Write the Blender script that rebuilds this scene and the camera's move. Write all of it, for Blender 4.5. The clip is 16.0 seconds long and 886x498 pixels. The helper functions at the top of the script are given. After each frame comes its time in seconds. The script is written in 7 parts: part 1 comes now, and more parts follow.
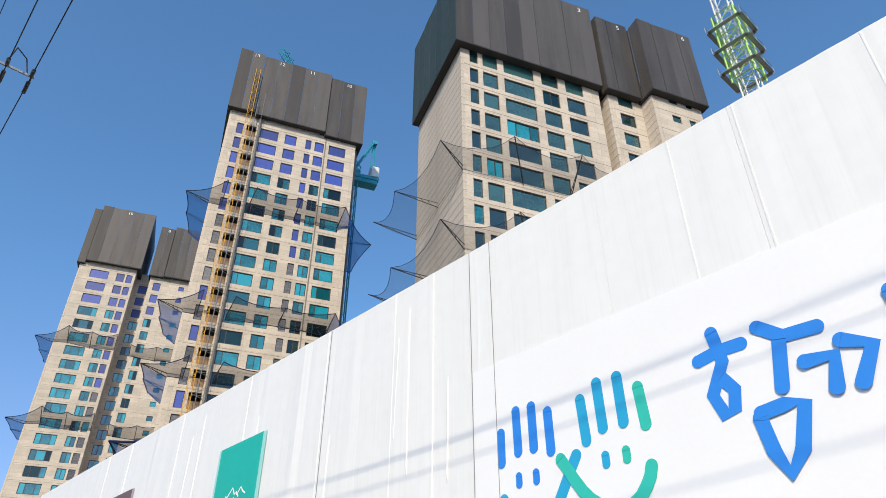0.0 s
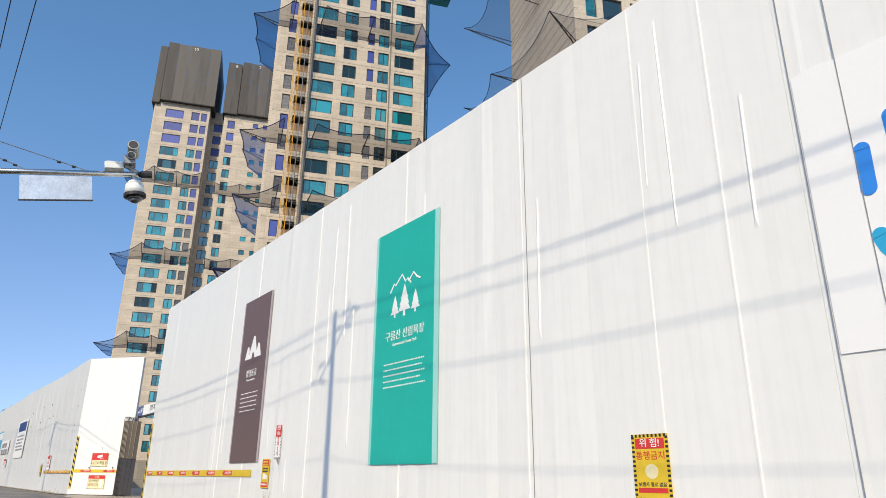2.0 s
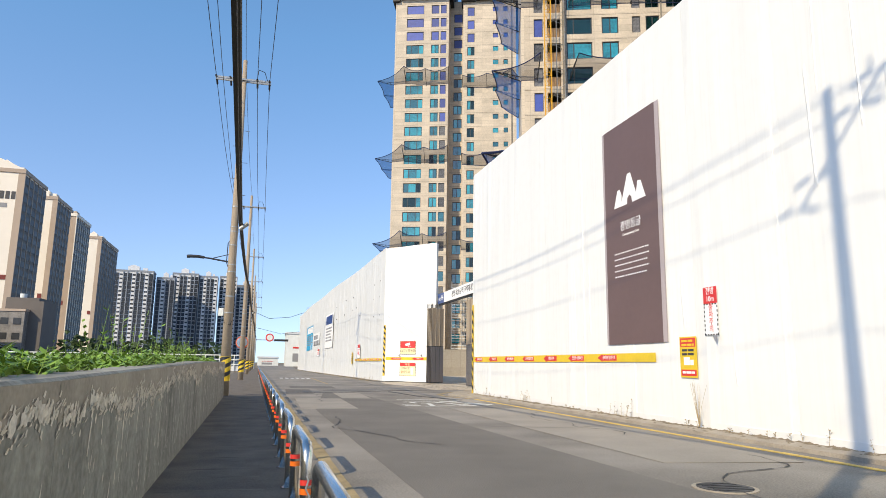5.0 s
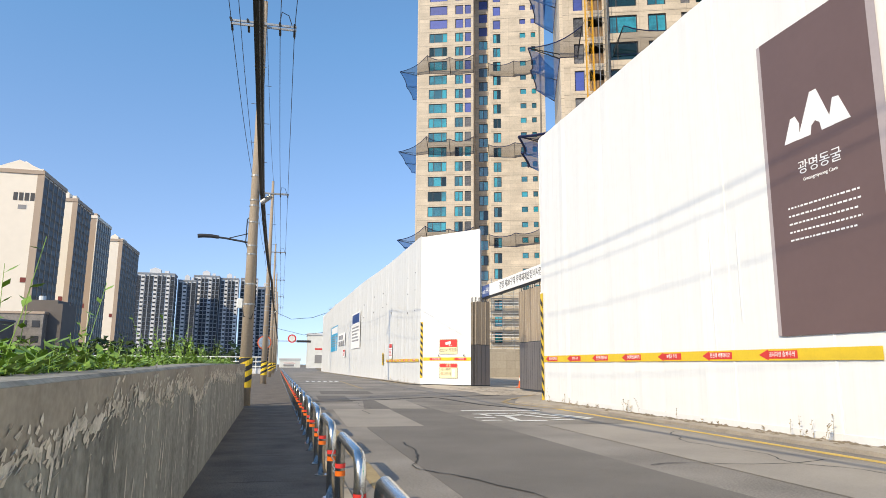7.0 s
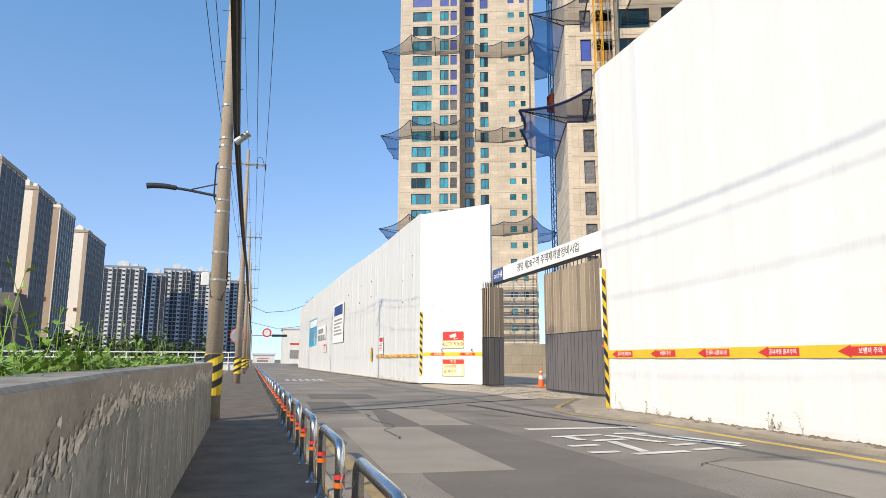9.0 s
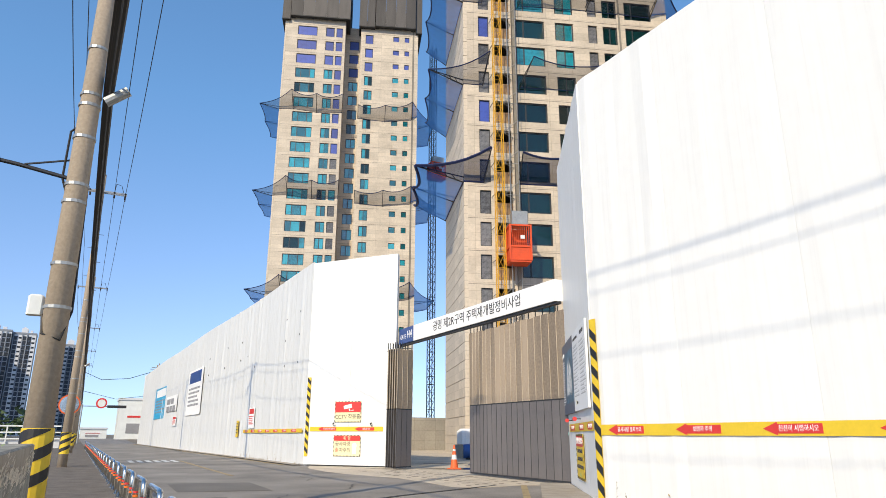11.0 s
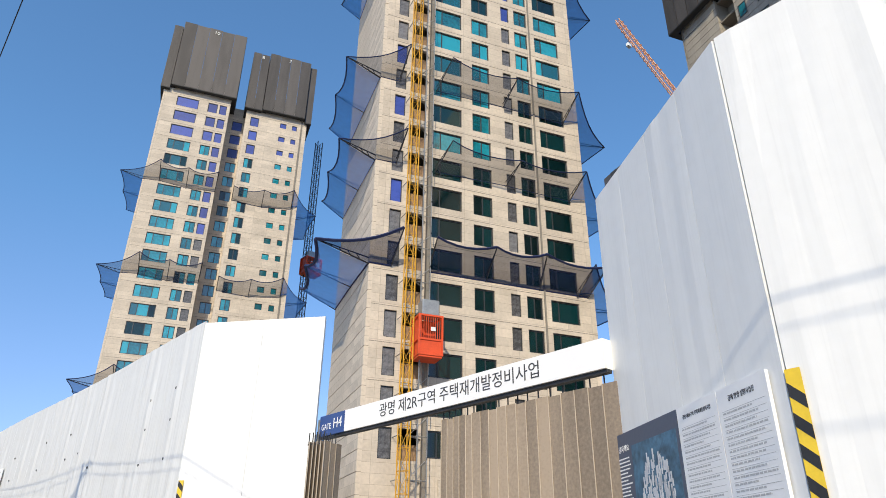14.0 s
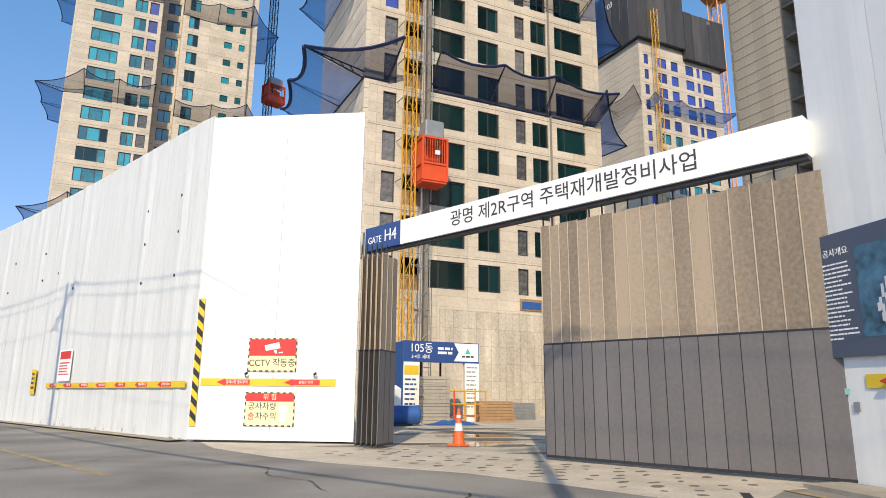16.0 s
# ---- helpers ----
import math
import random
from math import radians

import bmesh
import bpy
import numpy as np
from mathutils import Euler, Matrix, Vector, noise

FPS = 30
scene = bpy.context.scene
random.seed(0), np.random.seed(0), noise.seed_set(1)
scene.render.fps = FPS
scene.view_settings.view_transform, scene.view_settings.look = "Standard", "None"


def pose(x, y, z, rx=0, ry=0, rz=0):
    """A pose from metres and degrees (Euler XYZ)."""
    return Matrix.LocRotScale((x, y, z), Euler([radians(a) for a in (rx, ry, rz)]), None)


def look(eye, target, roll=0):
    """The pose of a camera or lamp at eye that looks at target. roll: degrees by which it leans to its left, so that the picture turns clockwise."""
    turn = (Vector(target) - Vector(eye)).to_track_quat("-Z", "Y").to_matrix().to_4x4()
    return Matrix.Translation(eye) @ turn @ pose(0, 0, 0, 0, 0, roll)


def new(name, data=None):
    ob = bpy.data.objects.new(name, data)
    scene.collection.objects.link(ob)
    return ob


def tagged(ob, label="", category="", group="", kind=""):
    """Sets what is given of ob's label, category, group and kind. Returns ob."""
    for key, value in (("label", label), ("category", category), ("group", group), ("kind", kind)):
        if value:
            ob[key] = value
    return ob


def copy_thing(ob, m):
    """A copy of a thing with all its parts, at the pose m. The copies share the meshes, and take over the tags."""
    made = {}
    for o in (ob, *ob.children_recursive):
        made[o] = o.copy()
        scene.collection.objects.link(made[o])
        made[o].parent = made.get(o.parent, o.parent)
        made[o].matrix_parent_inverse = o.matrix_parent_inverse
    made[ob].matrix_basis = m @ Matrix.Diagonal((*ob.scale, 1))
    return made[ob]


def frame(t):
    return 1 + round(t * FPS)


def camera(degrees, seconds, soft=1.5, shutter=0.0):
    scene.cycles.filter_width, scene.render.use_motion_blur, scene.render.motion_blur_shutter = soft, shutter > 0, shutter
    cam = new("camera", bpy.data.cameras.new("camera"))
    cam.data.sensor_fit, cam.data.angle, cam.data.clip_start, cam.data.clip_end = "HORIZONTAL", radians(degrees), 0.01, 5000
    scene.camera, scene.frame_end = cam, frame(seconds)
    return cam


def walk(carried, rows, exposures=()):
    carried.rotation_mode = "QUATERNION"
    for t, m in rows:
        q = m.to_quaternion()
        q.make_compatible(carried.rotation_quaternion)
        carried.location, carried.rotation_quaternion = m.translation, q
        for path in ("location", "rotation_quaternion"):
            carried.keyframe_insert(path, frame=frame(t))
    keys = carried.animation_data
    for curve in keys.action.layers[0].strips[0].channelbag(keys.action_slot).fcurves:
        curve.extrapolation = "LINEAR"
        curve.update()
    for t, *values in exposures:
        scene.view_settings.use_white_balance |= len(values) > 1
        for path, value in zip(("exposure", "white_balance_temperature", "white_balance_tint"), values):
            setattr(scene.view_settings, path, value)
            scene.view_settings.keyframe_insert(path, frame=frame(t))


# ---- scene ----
cam = camera(67.4, 16.0, 0.55)
PATH = [
    (0, (-0.491, 1.431, 1.746), (0.625, 2.685, 2.832), 0.0),
    (0.5, (-0.497, 2.744, 1.665), (0.623, 4.065, 2.666), 0.2),
    (1, (-0.456, 4.074, 1.61), (0.673, 5.464, 2.503), 0.3),
    (1.5, (-0.359, 5.457, 1.589), (0.772, 6.904, 2.382), 0.4),
    (2, (-0.405, 6.819, 1.501), (0.7, 8.353, 2.153), 0.6),
    (2.5, (-0.388, 8.239, 1.51), (0.697, 9.812, 2.099), 0.6),
    (3, (-0.464, 9.689, 1.528), (0.569, 11.312, 2.073), 0.7),
    (3.5, (-0.426, 11.16, 1.483), (0.472, 12.889, 1.935), 0.8),
    (4, (-0.408, 12.731, 1.467), (0.283, 14.566, 1.863), 0.8),
    (4.5, (-0.685, 14.22, 1.464), (-0.115, 16.104, 1.817), 0.9),
    (5, (-0.862, 15.785, 1.344), (-0.358, 17.69, 1.687), 0.8),
    (7.5, (-1.175, 22.94, 1.345), (-0.726, 24.86, 1.689), 0.4),
    (8, (-1.272, 24.67, 1.40), (-0.793, 26.584, 1.724), 0.35),
    (10.5, (-1.549, 31.978, 1.445), (-0.823, 33.796, 1.857), 0.4),
    (11, (-1.764, 33.374, 1.47), (-0.876, 35.083, 2.01), 0.2),
    (11.5, (-1.787, 34.749, 1.475), (-0.776, 36.273, 2.285), -0.2),
    (12, (-1.625, 36.143, 1.59), (-0.6, 37.478, 2.67), -0.2),
    (12.5, (-1.658, 37.459, 1.51), (-0.647, 38.683, 2.726), -0.0),
    (13, (-1.61, 38.908, 1.493), (-0.586, 40.068, 2.76), 0.2),
    (13.5, (-1.474, 40.316, 1.5), (-0.378, 41.537, 2.644), 0.5),
    (14, (-1.389, 41.751, 1.46), (-0.211, 43.114, 2.33), 0.6),
    (14.5, (-1.397, 43.204, 1.459), (-0.146, 44.618, 2.119), 0.6),
    (15, (-1.312, 44.586, 1.472), (-0.008, 46.014, 1.983), 0.3),
    (15.5, (-1.253, 46.017, 1.444), (0.043, 47.476, 1.879), 0.5),
    (16, (-1.26, 47.427, 1.406), (0.13, 48.799, 1.837), 0.5),
]
EXPOSURES = [(0, 0.72, 6550, 10), (2.0, 0.62, 6800, 10), (3.5, 0.66, 6850, 10), (5.0, 0.92, 7050, 10), (8.0, 0.92, 7050, 10), (10.5, 0.88, 6900, 10),
             (12.0, 0.88, 6600, 10), (13.2, 1.0, 6400, 10), (14.0, 0.78, 6600, 10), (16, 0.85, 6850, 10)]
walk(cam, [(t, look(eye, target, roll)) for t, eye, target, roll in PATH], EXPOSURES)

# ---- world and sun ----
AZ, ELEV = 39.6, 33.2          # heading in which the light travels, and the sun's height
world = bpy.data.worlds.new("sky")
scene.world = world
world.use_nodes = True
wn = world.node_tree
sky = wn.nodes.new("ShaderNodeTexSky")
sky.sky_type, sky.sun_disc = "NISHITA", False
sky.sun_elevation, sky.sun_rotation = radians(ELEV), radians(230.4)
sky.air_density, sky.dust_density, sky.ozone_density, sky.altitude = 1.0, 0.4, 3.4, 50
wn.nodes["Background"].inputs["Strength"].default_value = 0.143
way_up, lift_up, unit = wn.nodes.new("ShaderNodeTexCoord"), wn.nodes.new("ShaderNodeVectorMath"), wn.nodes.new("ShaderNodeVectorMath")
lift_up.operation, unit.operation = "ADD", "NORMALIZE"      # the haze band lies behind the far buildings
lift_up.inputs[1].default_value = (0, 0, 0.095)
wn.links.new(way_up.outputs["Generated"], lift_up.inputs[0])
wn.links.new(lift_up.outputs[0], unit.inputs[0])
wn.links.new(unit.outputs[0], sky.inputs["Vector"])
deep = wn.nodes.new("ShaderNodeHueSaturation")
wn.links.new(sky.outputs["Color"], deep.inputs["Color"])
height = wn.nodes.new("ShaderNodeSeparateXYZ")              # the haze near the horizon is greyer and less green than clear air
wn.links.new(way_up.outputs["Generated"], height.inputs[0])
for socket, low_value, high_value in (("Hue", 0.513, 0.496), ("Saturation", 0.98, 1.13), ("Value", 0.8, 1.0)):
    fade = wn.nodes.new("ShaderNodeMapRange")
    fade.inputs["From Min"].default_value, fade.inputs["From Max"].default_value = 0.0, 0.45
    fade.inputs["To Min"].default_value, fade.inputs["To Max"].default_value = low_value, high_value
    wn.links.new(height.outputs["Z"], fade.inputs["Value"])
    wn.links.new(fade.outputs[0], deep.inputs[socket])
wn.links.new(deep.outputs["Color"], wn.nodes["Background"].inputs["Color"])
sun = new("sun", bpy.data.lights.new("sun", "SUN"))
sun.data.energy, sun.data.angle, sun.data.color = 2.36, radians(0.55), (1.0, 0.868, 0.645)
sun_way = Vector((math.cos(radians(AZ)) * math.cos(radians(ELEV)), math.sin(radians(AZ)) * math.cos(radians(ELEV)), -math.sin(radians(ELEV))))
sun.matrix_world = look((-60, -40, 60), Vector((-60, -40, 60)) + sun_way)


# ---- materials ----
def material(name, colour, rough=0.6, metal=0.0, vary=0.12, big=0.6, small=12.0, bump=0.1, streak=0.0, island=0.0, spec=0.5):
    """A surface with stains at one scale, grain at another and a fine relief, in metres."""
    m = bpy.data.materials.new(name)
    m.use_nodes = True
    n, l = m.node_tree.nodes, m.node_tree.links
    b = n["Principled BSDF"]
    b.inputs["Roughness"].default_value, b.inputs["Metallic"].default_value = rough, metal
    b.inputs["Specular IOR Level"].default_value = spec
    co = n.new("ShaderNodeTexCoord")
    def noise_of(scale, detail, stretch=1.0):
        mp = n.new("ShaderNodeMapping")
        mp.inputs["Scale"].default_value = (scale, scale, scale * stretch)
        t = n.new("ShaderNodeTexNoise")
        t.inputs["Scale"].default_value, t.inputs["Detail"].default_value = 1.0, detail
        l.new(co.outputs["Object"], mp.inputs["Vector"])
        l.new(mp.outputs["Vector"], t.inputs["Vector"])
        return t.outputs["Fac"]
    a, c = noise_of(big, 4.0, 0.15 if streak else 1.0), noise_of(small, 3.0)
    mix = n.new("ShaderNodeMath")
    mix.operation = "MULTIPLY_ADD"
    mix.inputs[1].default_value = 0.6
    l.new(a, mix.inputs[0])
    sc = n.new("ShaderNodeMath")
    sc.operation = "MULTIPLY"
    sc.inputs[1].default_value = 0.4
    l.new(c, sc.inputs[0])
    l.new(sc.outputs[0], mix.inputs[2])
    val = mix.outputs[0]
    if island:
        info = n.new("ShaderNodeObjectInfo")
        ad = n.new("ShaderNodeMath")
        ad.operation = "MULTIPLY_ADD"
        ad.inputs[1].default_value = island
        l.new(info.outputs["Random"], ad.inputs[0])
        l.new(val, ad.inputs[2])
        sb = n.new("ShaderNodeMath")
        sb.operation = "SUBTRACT"
        sb.inputs[1].default_value = island / 2
        l.new(ad.outputs[0], sb.inputs[0])
        val = sb.outputs[0]
    r = n.new("ShaderNodeValToRGB")
    r.color_ramp.elements[0].position, r.color_ramp.elements[1].position = 0.3, 0.7
    r.color_ramp.elements[0].color = (*[v * (1 - vary) for v in colour], 1)
    r.color_ramp.elements[1].color = (*[min(v * (1 + vary), 0.95) for v in colour], 1)
    l.new(val, r.inputs["Fac"])
    l.new(r.outputs["Color"], b.inputs["Base Color"])
    if bump:
        bp = n.new("ShaderNodeBump")
        bp.inputs["Strength"].default_value, bp.inputs["Distance"].default_value = bump, 0.02
        l.new(c, bp.inputs["Height"])
        l.new(bp.outputs["Normal"], b.inputs["Normal"])
    return m


def netting(name, colour, cover):
    """Fine mesh cloth that lets part of the light through."""
    m = material(name, colour, 0.8, vary=0.2, big=1.5, small=30, bump=0)
    n, l = m.node_tree.nodes, m.node_tree.links
    t, mx = n.new("ShaderNodeBsdfTransparent"), n.new("ShaderNodeMixShader")
    mx.inputs[0].default_value = cover
    through_light, both = n.new("ShaderNodeBsdfTranslucent"), n.new("ShaderNodeMixShader")
    through_light.inputs[0].default_value = (*[min(1.6 * v, 0.9) for v in colour], 1)
    both.inputs[0].default_value = 0.3
    l.new(n["Principled BSDF"].outputs[0], both.inputs[1])
    l.new(through_light.outputs[0], both.inputs[2])
    l.new(t.outputs[0], mx.inputs[1])
    l.new(both.outputs[0], mx.inputs[2])
    l.new(mx.outputs[0], n["Material Output"].inputs["Surface"])
    return m


def glazing(name, tint, cover, ior=1.7):
    """Window glass with a tint: part see-through, part coloured, glossy on top."""
    m = material(name, tint, 0.06, vary=0.55, big=0.5, small=3, bump=0.0, island=0.6, spec=0.9)
    n, l = m.node_tree.nodes, m.node_tree.links
    n["Principled BSDF"].inputs["IOR"].default_value = ior
    t, mx = n.new("ShaderNodeBsdfTransparent"), n.new("ShaderNodeMixShader")
    t.inputs[0].default_value = (0.35, 0.62, 0.62, 1)
    mx.inputs[0].default_value = cover
    l.new(t.outputs[0], mx.inputs[1])
    l.new(n["Principled BSDF"].outputs[0], mx.inputs[2])
    l.new(mx.outputs[0], n["Material Output"].inputs["Surface"])
    return m


def formwork(m, width, height):
    """Faint joints of the shuttering boards, and each board's own tone, on an upright wall."""
    n, l = m.node_tree.nodes, m.node_tree.links
    b = n["Principled BSDF"]
    was = b.inputs["Base Color"].links[0].from_socket
    co, sp, ad, cb, br, mx = (n.new("ShaderNode" + k) for k in ("TexCoord", "SeparateXYZ", "Math", "CombineXYZ", "TexBrick", "MixRGB"))
    l.new(co.outputs["Object"], sp.inputs[0])
    l.new(sp.outputs["X"], ad.inputs[0])
    l.new(sp.outputs["Y"], ad.inputs[1])
    l.new(ad.outputs[0], cb.inputs["X"])
    l.new(sp.outputs["Z"], cb.inputs["Y"])
    l.new(cb.outputs[0], br.inputs["Vector"])
    br.inputs["Scale"].default_value, br.inputs["Brick Width"].default_value, br.inputs["Row Height"].default_value = 1.0, width, height
    br.offset = 0.0
    br.inputs["Mortar Size"].default_value, br.inputs["Mortar Smooth"].default_value = 0.018, 0.4
    br.inputs["Color1"].default_value, br.inputs["Color2"].default_value, br.inputs["Mortar"].default_value = (0.9, 0.9, 0.9, 1), (1.06, 1.06, 1.06, 1), (0.7, 0.69, 0.68, 1)
    mx.blend_type, mx.inputs[0].default_value = "MULTIPLY", 1.0
    l.new(was, mx.inputs[1])
    l.new(br.outputs["Color"], mx.inputs[2])
    l.new(mx.outputs[0], b.inputs["Base Color"])
    return m


def rain_streaks(m, deepest):
    """Long upright run-off marks and faint broad bands on hanging sheet."""
    n, l = m.node_tree.nodes, m.node_tree.links
    b = n["Principled BSDF"]
    co = n.new("ShaderNodeTexCoord")
    for scale, stretch, lo, hi, low_tone in ((9.0, 0.035, 0.36, 0.5, 1 - deepest), (1.3, 0.05, 0.3, 0.62, 1 - 0.6 * deepest), (26.0, 0.02, 0.3, 0.4, 1 - 0.8 * deepest)):
        was = b.inputs["Base Color"].links[0].from_socket
        mp, t, r, mx = (n.new("ShaderNode" + k) for k in ("Mapping", "TexNoise", "MapRange", "MixRGB"))
        mp.inputs["Scale"].default_value = (scale, scale, scale * stretch)
        t.inputs["Scale"].default_value, t.inputs["Detail"].default_value = 1.0, 2.5
        r.inputs["From Min"].default_value, r.inputs["From Max"].default_value = lo, hi
        r.inputs["To Min"].default_value, r.inputs["To Max"].default_value = low_tone, 1.0
        mx.blend_type, mx.inputs[0].default_value = "MULTIPLY", 1.0
        l.new(co.outputs["Object"], mp.inputs["Vector"])
        l.new(mp.outputs["Vector"], t.inputs["Vector"])
        l.new(t.outputs["Fac"], r.inputs["Value"])
        l.new(was, mx.inputs[1])
        l.new(r.outputs[0], mx.inputs[2])
        l.new(mx.outputs[0], b.inputs["Base Color"])
    return m


CONCRETE = formwork(material("raw_concrete", (0.555, 0.483, 0.392), 0.9, vary=0.2, big=0.35, small=4, bump=0.25), 2.4, 0.743)
PODIUM = formwork(material("podium_concrete", (0.5, 0.44, 0.36), 0.9, vary=0.35, big=0.8, small=7, bump=0.4, streak=1), 0.6, 1.2)
CONCRETE_OLD = material("old_concrete", (0.268, 0.258, 0.222), 0.95, vary=0.5, big=3.0, small=16, bump=0.5, streak=1)
GREY_WALL = formwork(material("grey_concrete", (0.36, 0.33, 0.28), 0.9, vary=0.2, big=0.3, small=5, bump=0.3), 1.2, 0.97)
SLAB = material("slab_concrete", (0.22, 0.2, 0.17), 0.95, vary=0.2)
ASPHALT = material("asphalt", (0.225, 0.204, 0.178), 0.9, vary=0.55, big=0.35, small=38, bump=0.5)
PATCH = material("asphalt_patch", (0.29, 0.262, 0.225), 0.9, vary=0.2, big=0.6, small=50, bump=0.5)
PATCH_DARK = material("asphalt_fresh_patch", (0.15, 0.136, 0.119), 0.9, vary=0.25, big=0.6, small=50, bump=0.5)
TAR = material("tar_seal", (0.03, 0.03, 0.03), 0.7, vary=0.3)
PAVING = material("pavement_asphalt", (0.138, 0.116, 0.093), 0.95, vary=0.45, big=1.6, small=40, bump=0.5)
RIDGE = material("worn_asphalt_ridge", (0.15, 0.128, 0.104), 0.95, vary=0.3, big=2, small=30, bump=0.4)
KERB = material("kerb_concrete", (0.34, 0.295, 0.235), 0.95, vary=0.25, big=2, small=30, bump=0.5)
EARTH = material("earth", (0.2, 0.16, 0.11), 0.95, vary=0.3, big=0.2, small=5, bump=0.6)
YARD = material("site_ground", (0.5, 0.43, 0.33), 0.9, vary=0.4, big=0.5, small=6, bump=0.5)
VINYL = rain_streaks(material("white_vinyl_sheet", (0.8, 0.8, 0.775), 0.42, vary=0.035, big=0.7, small=3, bump=0.12, streak=1), 0.03)
VINYL_FAR = rain_streaks(material("white_vinyl_dusty", (0.69, 0.7, 0.69), 0.5, vary=0.05, big=0.5, small=3, bump=0.12, streak=1), 0.09)
STEEL_SKIRT = material("white_steel_skirt", (0.76, 0.76, 0.74), 0.45, vary=0.05, big=1.5, small=10, bump=0.05)
PRINT_WHITE = material("white_print", (0.84, 0.84, 0.83), 0.5, vary=0.02, bump=0.05)
TEAL = material("teal_print", (0.005, 0.42, 0.345), 0.5, vary=0.05, big=1, small=6, bump=0.05)
TEAL_PALE = material("pale_teal_print", (0.33, 0.67, 0.62), 0.5, vary=0.04, bump=0.05)
BROWN = material("brown_print", (0.145, 0.092, 0.085), 0.5, vary=0.06, big=1, small=6, bump=0.05)
MAUVE = material("pale_mauve_print", (0.42, 0.36, 0.36), 0.5, vary=0.05, bump=0.05)
BLUE_LOGO = material("blue_print", (0.025, 0.23, 0.72), 0.45, vary=0.04, bump=0.03)
CYAN_LOGO = material("cyan_print", (0.02, 0.36, 0.62), 0.45, vary=0.04, bump=0.03)
GREEN_LOGO = material("green_print", (0.03, 0.5, 0.4), 0.45, vary=0.04, bump=0.03)
NAVY = material("navy_print", (0.022, 0.065, 0.23), 0.5, vary=0.08)
SLATE = material("slate_blue_print", (0.07, 0.09, 0.135), 0.45, vary=0.06)
RED = material("red_print", (0.62, 0.04, 0.035), 0.5, vary=0.08, big=4, small=20)
YELLOW = material("yellow_print", (0.72, 0.5, 0.03), 0.5, vary=0.08, big=3, small=20)
YELLOW_PALE = material("pale_yellow_print", (0.78, 0.7, 0.42), 0.55, vary=0.06, big=3)
BLACK = material("black_paint", (0.018, 0.018, 0.02), 0.55, vary=0.3)
INK = material("dark_ink", (0.05, 0.05, 0.055), 0.6, vary=0.1, bump=0)
FADED_INK = material("faded_grey_ink", (0.46, 0.46, 0.46), 0.6, vary=0.1, bump=0)
GREY_INK = material("grey_ink", (0.25, 0.25, 0.26), 0.6, vary=0.1, bump=0)
SCREEN = material("dark_perforated_screen", (0.073, 0.066, 0.061), 0.62, metal=0.15, vary=0.35, big=0.9, small=9, bump=0.2, streak=1, island=0.5)
SCREEN_EDGE = material("dark_screen_rail", (0.02, 0.02, 0.02), 0.6, vary=0.2)
SCREEN_GREEN = material("dark_green_screen", (0.03, 0.05, 0.042), 0.62, metal=0.1, vary=0.25, big=0.9, small=9, bump=0.2, island=0.3)
FRAME = material("dark_window_frame", (0.03, 0.033, 0.035), 0.45, vary=0.1)
# bright teal tint stands in for sky reflected in the panes
GLASS = glazing("teal_glass", (0.012, 0.23, 0.29), 0.86)
GLASS_VEIL = glazing("veiled_grey_green_glass", (0.03, 0.085, 0.085), 0.9)
GLASS_DARK = glazing("dark_green_glass", (0.003, 0.022, 0.024), 0.9, 1.42)
BLUE_FILM = material("blue_film", (0.032, 0.064, 0.31), 0.45, vary=0.3, big=1.5, small=9, bump=0.4, island=0.6)
GREY_FILM = material("grey_plastic_film", (0.13, 0.13, 0.135), 0.3, vary=0.6, big=3, small=9, bump=0.7, island=0.3)
NET_BLUE = netting("blue_safety_net", (0.012, 0.125, 0.43), 0.66)
NET_GREY = netting("grey_safety_net", (0.04, 0.045, 0.068), 0.44)
NET_DARK = netting("dark_slate_net", (0.006, 0.019, 0.075), 0.66)
NET_PALE = netting("thin_grey_net", (0.06, 0.06, 0.065), 0.27)
NET_EDGE = material("dark_blue_rope", (0.01, 0.02, 0.08), 0.7, vary=0.2)
STEEL = material("brushed_stainless", (0.62, 0.62, 0.6), 0.25, metal=1.0, vary=0.1, big=3, small=30, bump=0.05)
GALV = material("galvanised_steel", (0.35, 0.36, 0.36), 0.5, metal=0.7, vary=0.15, big=3)
DARK_STEEL = material("dark_steel", (0.035, 0.037, 0.042), 0.55, metal=0.3, vary=0.2)
HOIST_YELLOW = material("yellow_painted_steel", (0.62, 0.33, 0.025), 0.5, vary=0.2, big=2)
HOIST_RED = material("orange_red_painted_steel", (0.66, 0.075, 0.015), 0.5, vary=0.15, big=2)
CRANE_TEAL = material("teal_painted_steel", (0.015, 0.3, 0.38), 0.5, vary=0.15)
CRANE_GREEN = material("lime_painted_steel", (0.35, 0.6, 0.12), 0.5, vary=0.15)
CRANE_WHITE = material("white_painted_steel", (0.7, 0.72, 0.7), 0.5, vary=0.1)
CRANE_ORANGE = material("orange_painted_steel", (0.65, 0.26, 0.08), 0.5, vary=0.15)
PLATE_GLOSS = material("glossy_white_plate", (0.75, 0.74, 0.7), 0.16, metal=0.55, vary=0.2, big=6, small=20, bump=0.02, spec=0.9)
DOME_GLASS = material("smoked_dome", (0.05, 0.05, 0.055), 0.06, vary=0.1, bump=0, spec=0.8)
TOP_COAT = material("flaking_coat", (0.33, 0.288, 0.232), 0.9, vary=0.3, big=2, small=25, bump=0.1)
FLAKE = material("pale_flakes", (0.66, 0.6, 0.51), 0.95, vary=0.35, big=6, small=40, bump=0.05)
